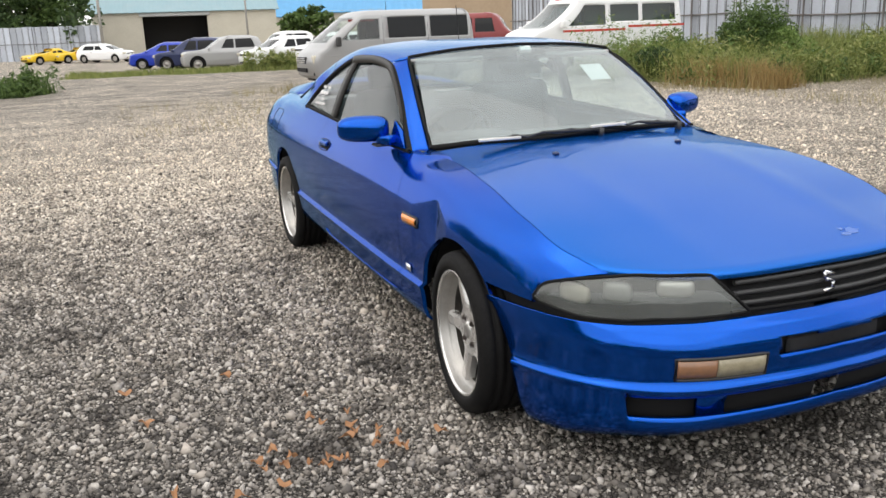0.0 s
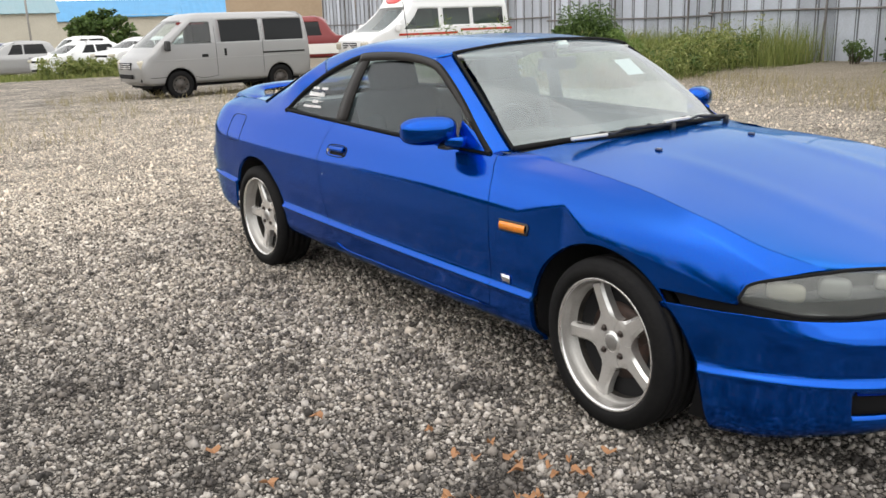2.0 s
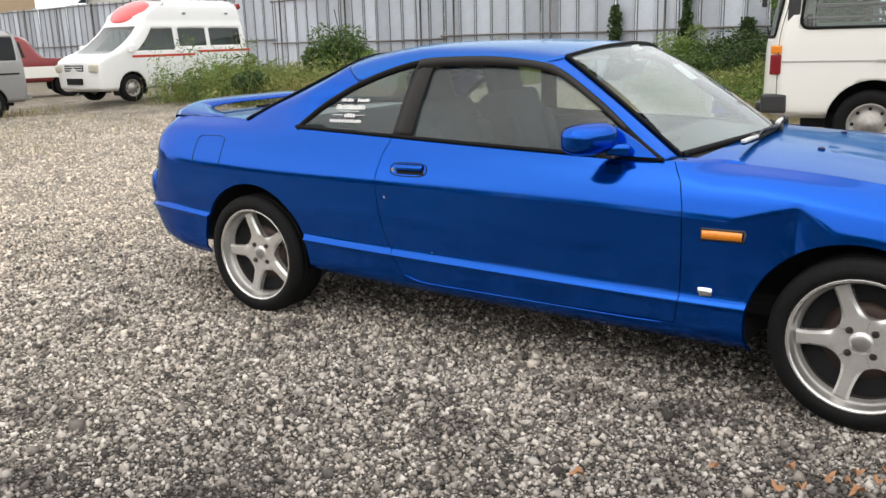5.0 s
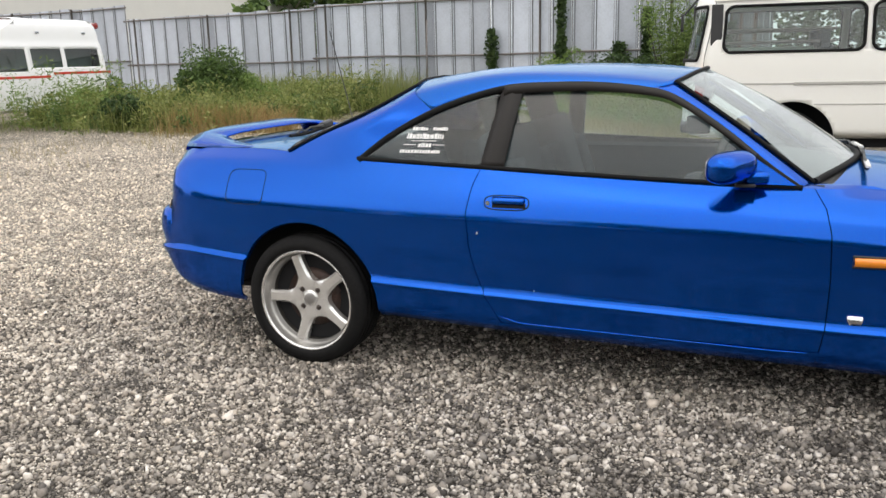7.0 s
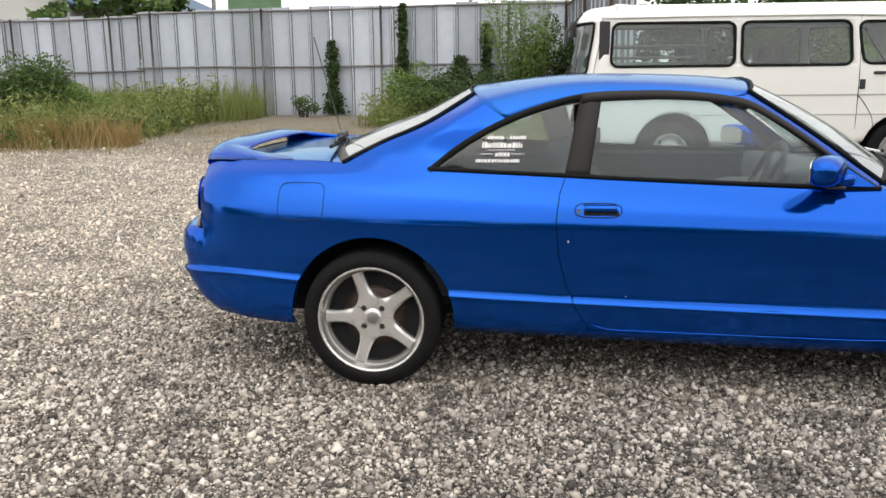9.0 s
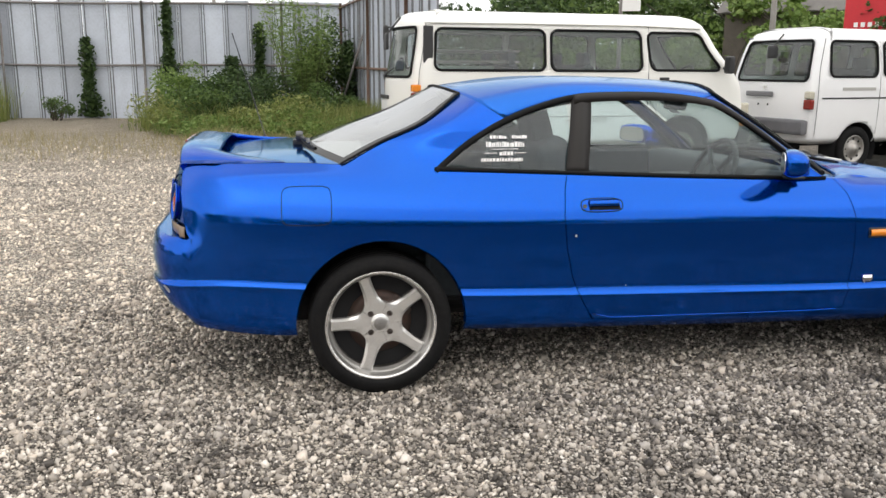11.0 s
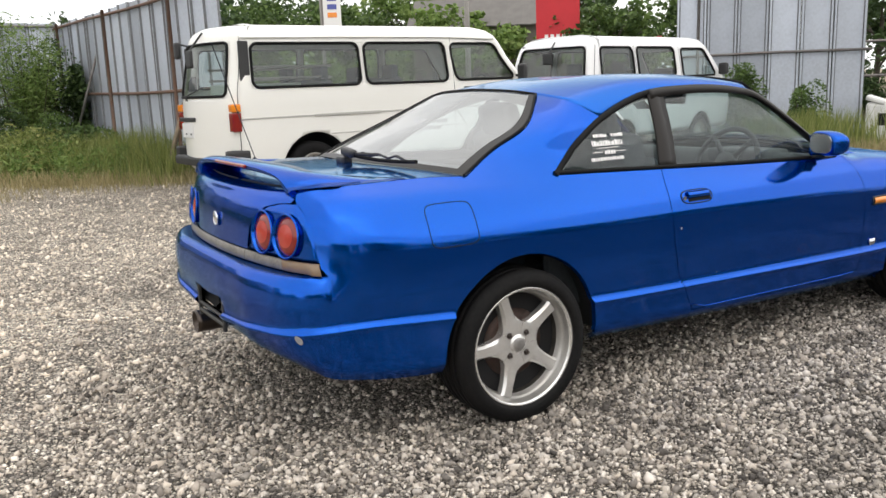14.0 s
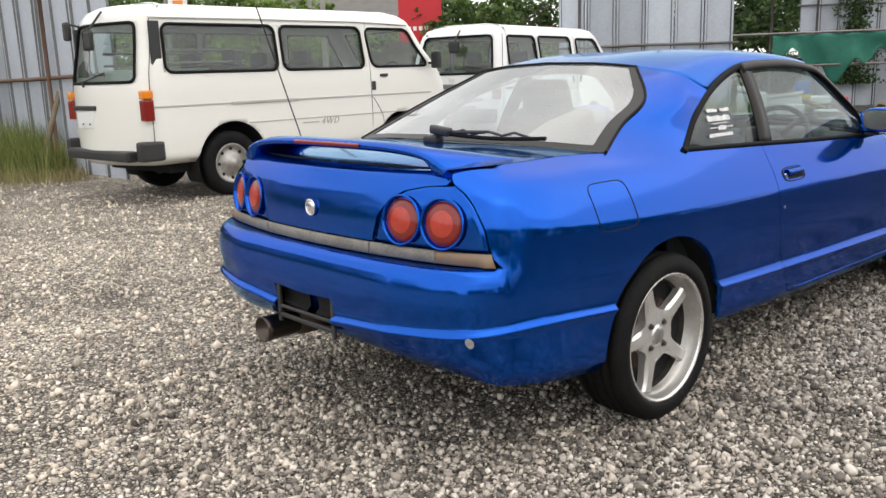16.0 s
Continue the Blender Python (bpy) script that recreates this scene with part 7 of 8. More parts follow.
st = tube("steering_wheel", [wheel_m @ Vector((.185 * math.cos(w), .185 * math.sin(w), 0)) for w in np.linspace(0, 2 * math.pi, 40, endpoint=False)], .014, black_plastic, car, "black three-spoke steering wheel", closed=True)
bm = bmesh.new()
for w in (0, 2.4, -2.4):
    bar(bm, wheel_m @ Vector((0, 0, -.01)), wheel_m @ Vector((.18 * math.cos(w + math.pi), .18 * math.sin(w + math.pi), 0)), .018, 8, .012)
bar(bm, wheel_m @ Vector((0, 0, -.03)), wheel_m @ Vector((0, 0, .02)), .055, 20)
bar(bm, wheel_m @ Vector((0, 0, -.03)), (.55, -.37, .74), .03, 10)
part("steering_hub", bm, black_plastic, st, "", True)
bm = bmesh.new()
box(bm, (.27, 0, 1.165), (.03, .23, .06), .012, Matrix.Rotation(.2, 3, "Y"), 2)
bar(bm, (.27, 0, 1.18), (.25, 0, 1.24), .008, 8)
part("rear_view_mirror", bm, black_plastic, car, "", True)
for y in (-.36, .36):
    bm = bmesh.new()
    box(bm, (.16, y, 1.214), (.13, .38, .018), .007, Matrix.Rotation(-.12, 3, "Y"))
    part("sun_visor", bm, material("pale_visor_vinyl", (.4, .4, .39), .8), car)
bm = bmesh.new()
box(bm, (-.30, 0, .36), (2.2, 1.44, .05), .02)
part("cabin_floor", bm, gap_black, car)
for sgn in (1, -1):
    bm = bmesh.new()
    box(bm, (-.2, .70 * sgn, .62), (1.9, .04, .50), .015)
    part("door_lining", bm, seat_cloth, car, "grey cloth door lining")
V, F = coons(rail[::4] + (0, -.03, -.035), roof_mid[::4] + (0, 0, -.03), np.linspace(roof_front[0], roof_front[-1], 6) + (0, 0, -.02), np.linspace(roof_back[0], roof_back[-1], 6) + (0, 0, -.02))
both("headlining", V, [f[::-1] for f in F], material("pale_headlining", (.30, .30, .29), .95), car)
# papers and lettering on the glass
V = np.array([(.46, .30, 1.108), (.46, .415, 1.108), (.37, .405, 1.178), (.37, .29, 1.178)]) + (-.015, 0, -.01)
mesh_ob("paper_sheet", V, [(0, 1, 2, 3)], paper_white, car, "sheet of white paper behind the windscreen", smooth=False, solid=.001)
bm = bmesh.new()
box(bm, (.272, .03, 1.252), (.02, .06, .03), .002, Matrix.Rotation(-.9, 3, "Y"))
part("inspection_sticker", bm, paper_white, car)


letter = random.Random(5)


def decal(rows, x0, x1, z0, z1, sgn, out):
    """Unreadable white lettering as rows of short bars on the quarter window."""
    made = []
    for z, h, spans in rows:
        for a0, a1 in spans:
            s0 = a0
            while s0 < a1 - .004:
                s1 = min(s0 + letter.uniform(.005, .013), a1)
                glyph = letter.uniform(.72, 1.0) * h
                pts = []
                for x, zz in ((x0 + s0, z), (x0 + s1, z), (x0 + s1 + .1 * h, z + glyph), (x0 + s0 + .1 * h, z + glyph)):
                    lo, hi = belt_line(x)[0], dlo(x)[0]
                    q = (zz - lo[2]) / (hi[2] - lo[2])
                    p = lo + (hi - lo) * q + (0, .012 * math.sin(math.pi * q) - .008, 0)
                    pts.append((p[0], (p[1] + out) * sgn, p[2]))
                made.append(pts)
                s0 = s1 + letter.uniform(.0012, .0035)
    V = [p for b in made for p in b]
    return V, [tuple(range(4 * i, 4 * i + 4)) for i in range(len(made))]


V, F = decal([(1.050, .014, [(.03, .10), (.125, .19)]), (1.016, .022, [(.01, .175)]), (1.006, .004, [(.03, .15)]), (.982, .018, [(.065, .125)]), (.990, .004, [(.0, .06), (.13, .185)]), (.958, .015, [(-.015, .165)])], -.905, -.7, 0, 0, -1, .004)
mesh_ob("window_lettering", V, F, decal_white, car, "rows of white vinyl lettering", smooth=False)
V, F = decal([(1.08, .022, [(.0, .09), (.105, .20)]), (1.045, .02, [(.03, .17)])], -.93, -.7, 0, 0, 1, .004)
mesh_ob("window_lettering", V, F, decal_white, car, "rows of white vinyl lettering", smooth=False)

# ---- plants ----
def leaf_cloud(centres, sizes, aspect=.5, droop=.25, up=0.0):
    """Kite-shaped leaves at the centres, turned at random; returns vertices and quads."""
    n = len(centres)
    d = rng.normal(size=(n, 3))
    d[:, 2] = d[:, 2] * .6 - droop + up
    d /= np.linalg.norm(d, axis=1)[:, None]
    s = np.cross(d, rng.normal(size=(n, 3)))
    s /= np.linalg.norm(s, axis=1)[:, None] + 1e-9
    nrm = np.cross(d, s)
    L = sizes[:, None]
    P = np.stack([centres - d * L * .5, centres + s * L * aspect * .5 + nrm * L * .06, centres + d * L * .5, centres - s * L * aspect * .5 + nrm * L * .06], 1)
    return P.reshape(-1, 3), np.arange(4 * n).reshape(n, 4)


def clumps(n, centre, radii, lumps=14, fill=.55):
    """n points in an uneven heap of lumps inside an ellipsoid."""
    c, r = np.asarray(centre, float), np.asarray(radii, float)
    q = rng.normal(size=(lumps, 3))
    q = q / np.linalg.norm(q, axis=1)[:, None] * rng.uniform(.25, .78, (lumps, 1))
    lr = rng.uniform(.24, .5, lumps)
    k = rng.integers(0, lumps, n)
    p = rng.normal(size=(n, 3))
    p = p / np.linalg.norm(p, axis=1)[:, None] * (rng.uniform(fill, 1, (n, 1)) ** .7)
    return c + (q[k] + p * lr[k, None]) * r


GREENS = {
    "mid": ((.035, .065, .018), (.065, .115, .028), (.10, .16, .04), (.14, .21, .055)),
    "dark": ((.02, .042, .014), (.04, .075, .022), (.06, .105, .03), (.09, .14, .04)),
    "light": ((.09, .15, .035), (.14, .22, .05), (.19, .28, .07), (.25, .33, .10)),
    "straw": ((.22, .19, .09), (.32, .27, .13), (.42, .35, .18), (.5, .43, .24)),
    "grass": ((.10, .135, .035), (.17, .21, .055), (.25, .29, .08), (.36, .35, .14)),
    "rust": ((.24, .16, .06), (.34, .23, .09), (.42, .31, .13)),
}
LEAF = {k: island_material(k + "_foliage", c, .6, False, 0, 1, .3) for k, c in GREENS.items()}
stem_mat = material("brown_stems", (.07, .055, .035), .9, noise=.4, scale=12)


def bush(name, label, at, radii, n, leaf, tone, lumps=16, aspect=.45, group=""):
    """A bush: stems from the ground and a crown of small leaves in lumps."""
    x, y = at
    z0 = float(ground_z(x, y))
    b = tagged(new(name), label, "bush", group)
    b.matrix_world = pose(x, y, z0)
    C = clumps(n, (0, 0, radii[2] * .95), radii, lumps)
    C = C[C[:, 2] > .02]
    V, F = leaf_cloud(C, rng.uniform(.6, 1.3, len(C)) * leaf, aspect)
    fast_mesh("leaves", V, F, LEAF[tone], b)
    bm = bmesh.new()
    for _ in range(9):
        a = rng.uniform(0, 6.28)
        e = Vector((radii[0] * .6 * math.cos(a) * rng.uniform(.2, 1), radii[1] * .6 * math.sin(a) * rng.uniform(.2, 1), radii[2] * rng.uniform(.9, 1.6)))
        bar(bm, (0.08 * math.cos(a), .08 * math.sin(a), -.03), e, .014, 5, .004)
    part("stem", bm, stem_mat, b)
    return b


def blades(xy, h, w, lean=.35):
    """Bent grass blades: three-segment strips as two quads."""
    n = len(xy)
    z0 = ground_z(xy[:, 0], xy[:, 1]) - .01
    a, b = rng.uniform(0, 2 * np.pi, n), rng.uniform(0, 2 * np.pi, n)
    side = np.column_stack([np.cos(a), np.sin(a), 0 * a]) * (w / 2)[:, None]
    ln = np.column_stack([np.cos(b), np.sin(b), 0 * b]) * (h * rng.uniform(.1, 1, n) * lean)[:, None]
    p0 = np.column_stack([xy, z0])
    p1 = p0 + ln * .35 + np.column_stack([0 * h, 0 * h, h * .6])
    p2 = p0 + ln + np.column_stack([0 * h, 0 * h, h])
    V = np.stack([p0 - side, p0 + side, p1 + side * .7, p1 - side * .7, p2 + side * .08, p2 - side * .08], 1).reshape(-1, 3)
    i = (np.arange(n) * 6)[:, None]
    F = np.vstack([i + [0, 1, 2, 3], i + [3, 2, 4, 5]])
    return V, F


def patch(n, x0, x1, y0, y1, ragged=.6):
    """Points in a rectangle, thinned by drifting noise so that the edges are uneven."""
    p = np.column_stack([rng.uniform(x0, x1, n), rng.uniform(y0, y1, n)])
    keep = [noise.noise((q[0] * ragged, q[1] * ragged, 3.1)) + .35 > rng.uniform(-.2, .5) for q in p]
    return p[np.array(keep)]


def grass(name, label, pts, hmin, hmax, w, tone, lean=.35):
    h = rng.uniform(hmin, hmax, len(pts)) * (0.75 + .5 * np.array([noise.noise((p[0] * .5, p[1] * .5, 0)) + .5 for p in pts]))
    V, F = blades(pts, h, rng.uniform(.6, 1.4, len(pts)) * w, lean)
    return fast_mesh(name, V, F, LEAF[tone], None, label, "grass", "stuff")


def band(n, a, b, wide, ragged=.5):
    """Points along a strip from a to b."""
    a, b = np.array(a, float), np.array(b, float)
    d = (b - a) / np.linalg.norm(b - a)
    s = rng.uniform(0, 1, n)
    o = rng.normal(0, .42, n).clip(-1, 1) * wide
    p = a + (b - a) * s[:, None] + o[:, None] * np.array([-d[1], d[0]])
    keep = [noise.noise((q[0] * ragged, q[1] * ragged, 9.2)) + .42 > rng.uniform(-.2, .5) for q in p]
    return p[np.array(keep)]


def weeds(name, label, pts, hmin, hmax, leaves, leaf, tone, aspect=.28):
    """Leafy weeds: upright stalks of narrow leaves, standing in drifts of uneven height."""
    C, S = [], []
    for x, y in pts:
        h = rng.uniform(hmin, hmax) * (.65 + .7 * (noise.noise((x * .7, y * .7, 5.5)) + .5))
        t = rng.uniform(.05, 1, leaves)
        lx, ly = rng.normal(0, .12), rng.normal(0, .12)
        r = .05 + .16 * h * (1.1 - t)
        C.append(np.column_stack([x + lx * t + rng.normal(0, 1, leaves) * r, y + ly * t + rng.normal(0, 1, leaves) * r, float(ground_z(x, y)) + h * t]))
    C = np.vstack(C)
    V, F = leaf_cloud(C, rng.uniform(.5, 1.4, len(C)) * leaf, aspect, -.25, .3)
    return fast_mesh(name, V, F, LEAF[tone], None, label, "weeds", "stuff")


def field(n, corners, ragged=.5):
    """Points in a four-cornered field, with ragged gaps."""
    c = np.array(corners, float)
    u, v = rng.uniform(0, 1, (n, 1)), rng.uniform(0, 1, (n, 1))
    p = (c[0] * (1 - u) + c[1] * u) * (1 - v) + (c[3] * (1 - u) + c[2] * u) * v + rng.normal(0, .22, (n, 2))
    keep = [noise.noise((q[0] * ragged, q[1] * ragged, 4.4)) + .45 > rng.uniform(-.2, .5) for q in p]
    return p[np.array(keep)]


# tall weeds between the ambulance and the fence
FIELD = ((-15.2, 9.7), (-9.0, 9.8), (-8.9, 15.6), (-14.6, 17.0))
weeds("leafy_weeds", "tall leafy green weeds in front of the fence", field(900, FIELD), .3, .78, 60, .11, "grass")
weeds("leafy_weeds", "dark leafy weeds in front of the fence", field(260, FIELD, .8), .3, .7, 60, .12, "mid")
weeds("leafy_weeds", "light feathery weeds in front of the ambulance", field(110, ((-15.4, 9.6), (-12.8, 9.8), (-13.2, 12), (-15.3, 13)), .8), .7, 1.25, 60, .11, "light", .2)
weeds("leafy_weeds", "leafy weeds on the bank by the fence corner", band(520, (-4.4, 15.2), (-.6, 12.0), 1.3), .3, .75, 60, .10, "grass")
weeds("leafy_weeds", "light green weeds on the bank", band(240, (-4.0, 13.8), (-.3, 10.8), 1.0), .25, .6, 60, .09, "light")
grass("tall_grass", "tall green and yellowing weeds along the fence", field(16000, FIELD), .3, .85, .011, "grass", .6)
grass("tall_grass", "tall green weeds under the fence", band(6000, (-13.5, 15.7), (-8.0, 15.8), 1.3), .4, .9, .012, "grass", .6)
grass("dry_grass", "rusty dry grass tufts at the gravel's edge", band(3600, (-10.8, 9.7), (-8.2, 10.1), .75), .12, .60, .009, "rust", .9)
grass("straw_grass", "low dry straw on the gravel", patch(6000, -11, .5, 8.6, 13.4, .45), .05, .22, .008, "straw", .9)
grass("low_grass", "low green grass by the fence corner", band(13000, (-4.4, 15.2), (-.4, 12.6), 1.3), .25, .6, .013, "grass", .5)
grass("low_grass", "low green grass behind the van", band(9000, (-1.6, 13.4), (.4, 9.6), 1.0), .25, .7, .012, "grass", .5)
grass("straw_grass", "dry straw at the foot of the bank", band(4500, (-3.4, 11.8), (.3, 9.2), .8), .08, .3, .009, "straw", .8)
grass("low_grass", "thin dry weeds round the silver van", band(1300, (-18.2, 1.5), (-17.2, 9.0), 1.4), .05, .28, .012, "straw", .6)
grass("straw_grass", "dry tufts before the silver van", patch(2200, -15.5, -8, -1.5, 8, .6), .04, .2, .009, "straw", .9)
grass("verge_grass", "rough green verge in front of the parked cars", band(9000, (-39, -2.6), (-36, 8.5), 1.8), .08, .32, .03, "grass")
weeds("leafy_weeds", "rough green weeds in front of the parked cars", band(150, (-36.5, 5.2), (-35.5, 9.5), 1.0), .35, .8, 50, .2, "grass")
weeds("leafy_weeds", "rough green weeds at the far side of the yard", band(170, (-27, -8.5), (-24, -3.4), 1.4), .35, .9, 60, .2, "mid")
grass("verge_grass", "rough green verge at the far side", band(5000, (-27, -8.5), (-24, -3.4), 1.6), .15, .6, .03, "mid")
grass("verge_grass", "weeds beside the fence end", band(6000, (7.9, 5.6), (10.4, 5.3), 1.0), .15, .6, .014, "grass")
grass("straw_grass", "yellow straw beside the fence end", band(2600, (8.4, 4.6), (10.8, 4.2), .8), .06, .22, .010, "straw", .7)
for x, y, r, h, n, lf, tone, lumps in ((-12.0, 10.1, .62, .45, 3600, .08, "dark", 20), (-11.55, 12.3, 1.02, .88, 24000, .08, "mid", 60), (-10.6, 12.4, .60, .62, 5200, .07, "light", 24), (-14.9, 12.6, .7, .65, 1500, .11, "mid", 16),
                                      (-7.0, 16.3, .40, .30, 1300, .06, "mid", 16), (-4.1, 15.2, .66, .68, 8400, .07, "light", 36), (-3.5, 14.0, 1.0, .55, 5200, .075, "mid", 20), (-2.3, 13.9, 1.05, .62, 5600, .075, "dark", 20), (-1.25, 13.7, .8, .6, 3400, .075, "mid", 16),
                                      (-.75, 12.6, .8, .5, 3600, .075, "mid", 16), (-2.9, 15.1, 1.1, .74, 5200, .08, "dark", 20), (-.95, 15.0, .8, 1.2, 5400, .075, "dark", 20),
                                      (9.25, 6.9, .62, .75, 4600, .07, "mid", 16), (9.95, 6.1, .5, .62, 3000, .07, "mid", 16), (8.9, 7.5, .5, .7, 2200, .07, "dark", 16)):
    bush("bush", "dense wild bush with small leaves on the bank", (x, y), (r, r * .9, h), n, lf, tone, lumps)
# feathery light bush in front of the fence
fb = tagged(new("feathery_shrub"), "tall feathery light green shrub in front of the fence", "shrub")
fb.matrix_world = pose(-1.5, 14.4, .12)
C = []
bm = bmesh.new()
for i in range(26):
    a, r, h = rng.uniform(0, 6.28), rng.uniform(.1, .95), rng.uniform(1.25, 2.75)
    tip = np.array([r * math.cos(a), r * math.sin(a) * .7, h])
    bar(bm, (0.15 * math.cos(a), .15 * math.sin(a), -.05), tip, .012, 5, .003)
    t = rng.uniform(.3, 1.03, 330)
    C.append(tip * t[:, None] ** np.array([1.4, 1.4, 1]) + rng.normal(0, .11, (330, 3)))
part("stem", bm, stem_mat, fb)
C = np.vstack(C)
V, F = leaf_cloud(C, rng.uniform(.06, .13, len(C)), .22, .05, .2)
fast_mesh("leaves", V, F, LEAF["light"], fb)


def ivy(name, at, width, z0, z1, n, face, tone="dark"):
    """A ragged column of ivy leaves on a fence; face: the fence's direction in degrees."""
    t = tagged(new(name), "dark green ivy climbing the steel fence", "ivy")
    t.matrix_world = pose(at[0], at[1], 0, 0, 0, face)
    z = z0 + (z1 - z0) * rng.uniform(0, 1, n) ** 1.25
    wz = width * (1.15 - .65 * (z - z0) / (z1 - z0)) * (1 + .3 * np.sin(z * 5 + at[0]))
    x = rng.normal(0, .38, n).clip(-1, 1) * wz
    C = np.column_stack([x, -.07 - rng.uniform(0, .12, n), z])
    V, F = leaf_cloud(C, rng.uniform(.06, .12, n), .75, .3)
    fast_mesh("leaves", V, F, LEAF[tone], t)
    tube("vine", [(.05 * math.sin(4 * q), -.06, z0 + (z1 - z0) * q) for q in np.linspace(0, .95, 9)], .012, stem_mat, t, n=5)


ivy("ivy", (-6.4, 17.14), .27, .2, 2.0, 1500, -5.5)
ivy("ivy", (-4.55, 16.96), .20, 1.0, 2.85, 1300, -5.5)
ivy("ivy", (-2.45, 16.76), .22, .8, 2.35, 1100, -5.5)
ivy("ivy", (-3.1, 16.82), .45, .8, 1.6, 800, -5.5)
ivy("ivy", (-.38, 14.9), .8, .2, 1.9, 2200, -84)
ivy("ivy", (19.2, 6.95), 1.0, .6, 3.0, 2200, -38)
ivy("ivy", (21.0, 5.5), 1.2, .4, 3.0, 2600, -38)


# ---- trees ----
def tree(name, label, at, height, spread, n, leaf, tone, z0=None):
    x, y = at
    t = tagged(new(name), label, "tree")
    t.matrix_world = pose(x, y, float(ground_z(x, y)) if z0 is None else z0)
    bm = bmesh.new()
    top = Vector((rng.uniform(-.3, .3), rng.uniform(-.3, .3), height * .6))
    bar(bm, (0, 0, -.2), top, height * .028, 9, height * .012)
    tips = []
    for i in range(11):
        a = i * 2.4 + rng.uniform(-.3, .3)
        s = rng.uniform(.3, .95)
        p = Vector((0, 0, 0)).lerp(top, s)
        e = p + Vector((math.cos(a) * spread * rng.uniform(.4, .8), math.sin(a) * spread * rng.uniform(.4, .8), height * rng.uniform(.12, .32)))
        bar(bm, p, e, height * .010, 6, height * .003)
        tips.append(np.array(e))
    part("trunk", bm, bark, t)
    tips.append(np.array(top) + (0, 0, height * .15))
    C = np.vstack([clumps(n // len(tips), q, (spread * .5, spread * .5, height * .17), 7, .4) for q in tips])
    V, F = leaf_cloud(C, rng.uniform(.6, 1.4, len(C)) * leaf, .6)
    fast_mesh("crown", V, F, LEAF[tone], t)
    return t


def wood_band(name, label, a, b, deep, height, n, leaf, tone):
    """A far belt of trees and undergrowth as one mass of leaf clumps, its top uneven."""
    C = []
    for _ in range(n):
        s = rng.uniform(0, 1)
        x, y = a[0] + (b[0] - a[0]) * s + rng.normal(0, deep), a[1] + (b[1] - a[1]) * s + rng.normal(0, deep)
        h = height * rng.uniform(.45, 1.05)
        C.append(clumps(420, (x, y, float(ground_z(x, y)) + h * .5), (2.2, 2.2, h * .62), 8, .45))
    C = np.vstack(C)
    C = C[C[:, 2] > -1.5]
    V, F = leaf_cloud(C, rng.uniform(.6, 1.4, len(C)) * leaf, .6)
    return fast_mesh(name, V, F, LEAF[tone], None, label, "trees", "stuff")


wood_band("far_woods", "dark green wooded slope behind the yard", (2, 62), (46, 44), 3.0, 7.5, 80, .42, "dark")
wood_band("far_woods", "light green thicket behind the vans", (13, 48), (36, 36), 1.6, 4.6, 46, .34, "light")
wood_band("far_woods", "dark trees behind the far shed", (-96, -26), (-89, -4.5), 2.5, 9.5, 40, .5, "dark")
wood_band("far_woods", "belt of dark trees along the open side of the yard", (-34, -25), (34, -21), 1.8, 7.0, 80, .42, "dark")
bark = material("grey_bark", (.10, .085, .065), .9, noise=.6, scale=6, bump=.01, bump_scale=20)
for x, y, h, s, tone in ((11, 47, 7.2, 3.6, "dark"), (16, 52, 8.2, 4.4, "mid"), (21, 46, 7.4, 4.0, "mid"), (26.5, 49, 8.6, 4.6, "light"), (31, 43, 7.6, 4.2, "mid"), (36, 44, 8.6, 4.6, "dark"), (24, 38, 6.0, 3.4, "light"),
                         (30, 36, 6.0, 3.2, "light"), (17.5, 62, 10, 5, "dark"), (7.5, 58, 6.8, 3.6, "dark"), (41, 38, 8, 4.5, "mid"), (24, 60, 10, 5, "dark"), (33, 55, 10, 5.5, "dark")):
    tree("hillside_tree", "leafy green tree on the far slope", (x, y), h, s, 3600, .34, tone)
for x, y, h, s, tone in ((-92, -12, 11, 5, "dark"), (-90, -5, 10.5, 5, "dark"), (-95, -19, 12, 6, "dark"), (-88, -4.2, 8.5, 3.2, "mid"), (-98, -8, 13, 6, "dark"), (-21, 31, 5.2, 2.6, "mid"), (-18.5, 33.5, 5.6, 2.4, "mid"), (-62, 14.5, 4.2, 2.4, "mid")):
    tree("background_tree", "dark leafy tree behind the sheds", (x, y), h, s, 3000, .36, tone)
for x, y, h in ((20.3, 11.3, 4.4), (23.6, 11.6, 5.0)):
    tree("yard_tree", "dark leafy tree in the gap between the fences", (x, y), h, 2.3, 4200, .20, "dark")
bush("bush", "dark straggling bush behind the torn net", (16.6, 7.6), (.9, .8, 1.0), 4200, .10, "dark", 24)
bush("bush", "dark straggling bush behind the torn net", (15.6, 8.6), (.7, .7, .8), 2600, .10, "dark", 20)
tree("roadside_tree", "broad-leaved green tree by the red sign", (17.6, 19.6), 4.4, 2.2, 4200, .22, "mid")

# ---- buildings beyond the yard ----
cream_wall = material("cream_shed_cladding", (.55, .52, .44), .8, noise=.35, scale=.8, tint=(.4, .37, .30), bump=.01, bump_scale=2)
tan_wall = material("tan_ribbed_cladding", (.42, .32, .22), .8, noise=.4, scale=.6, tint=(.33, .24, .16))
grey_wall = material("grey_cladding", (.42, .43, .42), .75, noise=.3, scale=1.0, tint=(.3, .31, .31))
white_wall = material("pale_ribbed_wall", (.56, .56, .53), .75, noise=.25, scale=1.5, tint=(.45, .45, .43))
roof_teal = material("pale_teal_roof", (.22, .34, .38), .55, .2, noise=.35, scale=.7, tint=(.3, .36, .38))
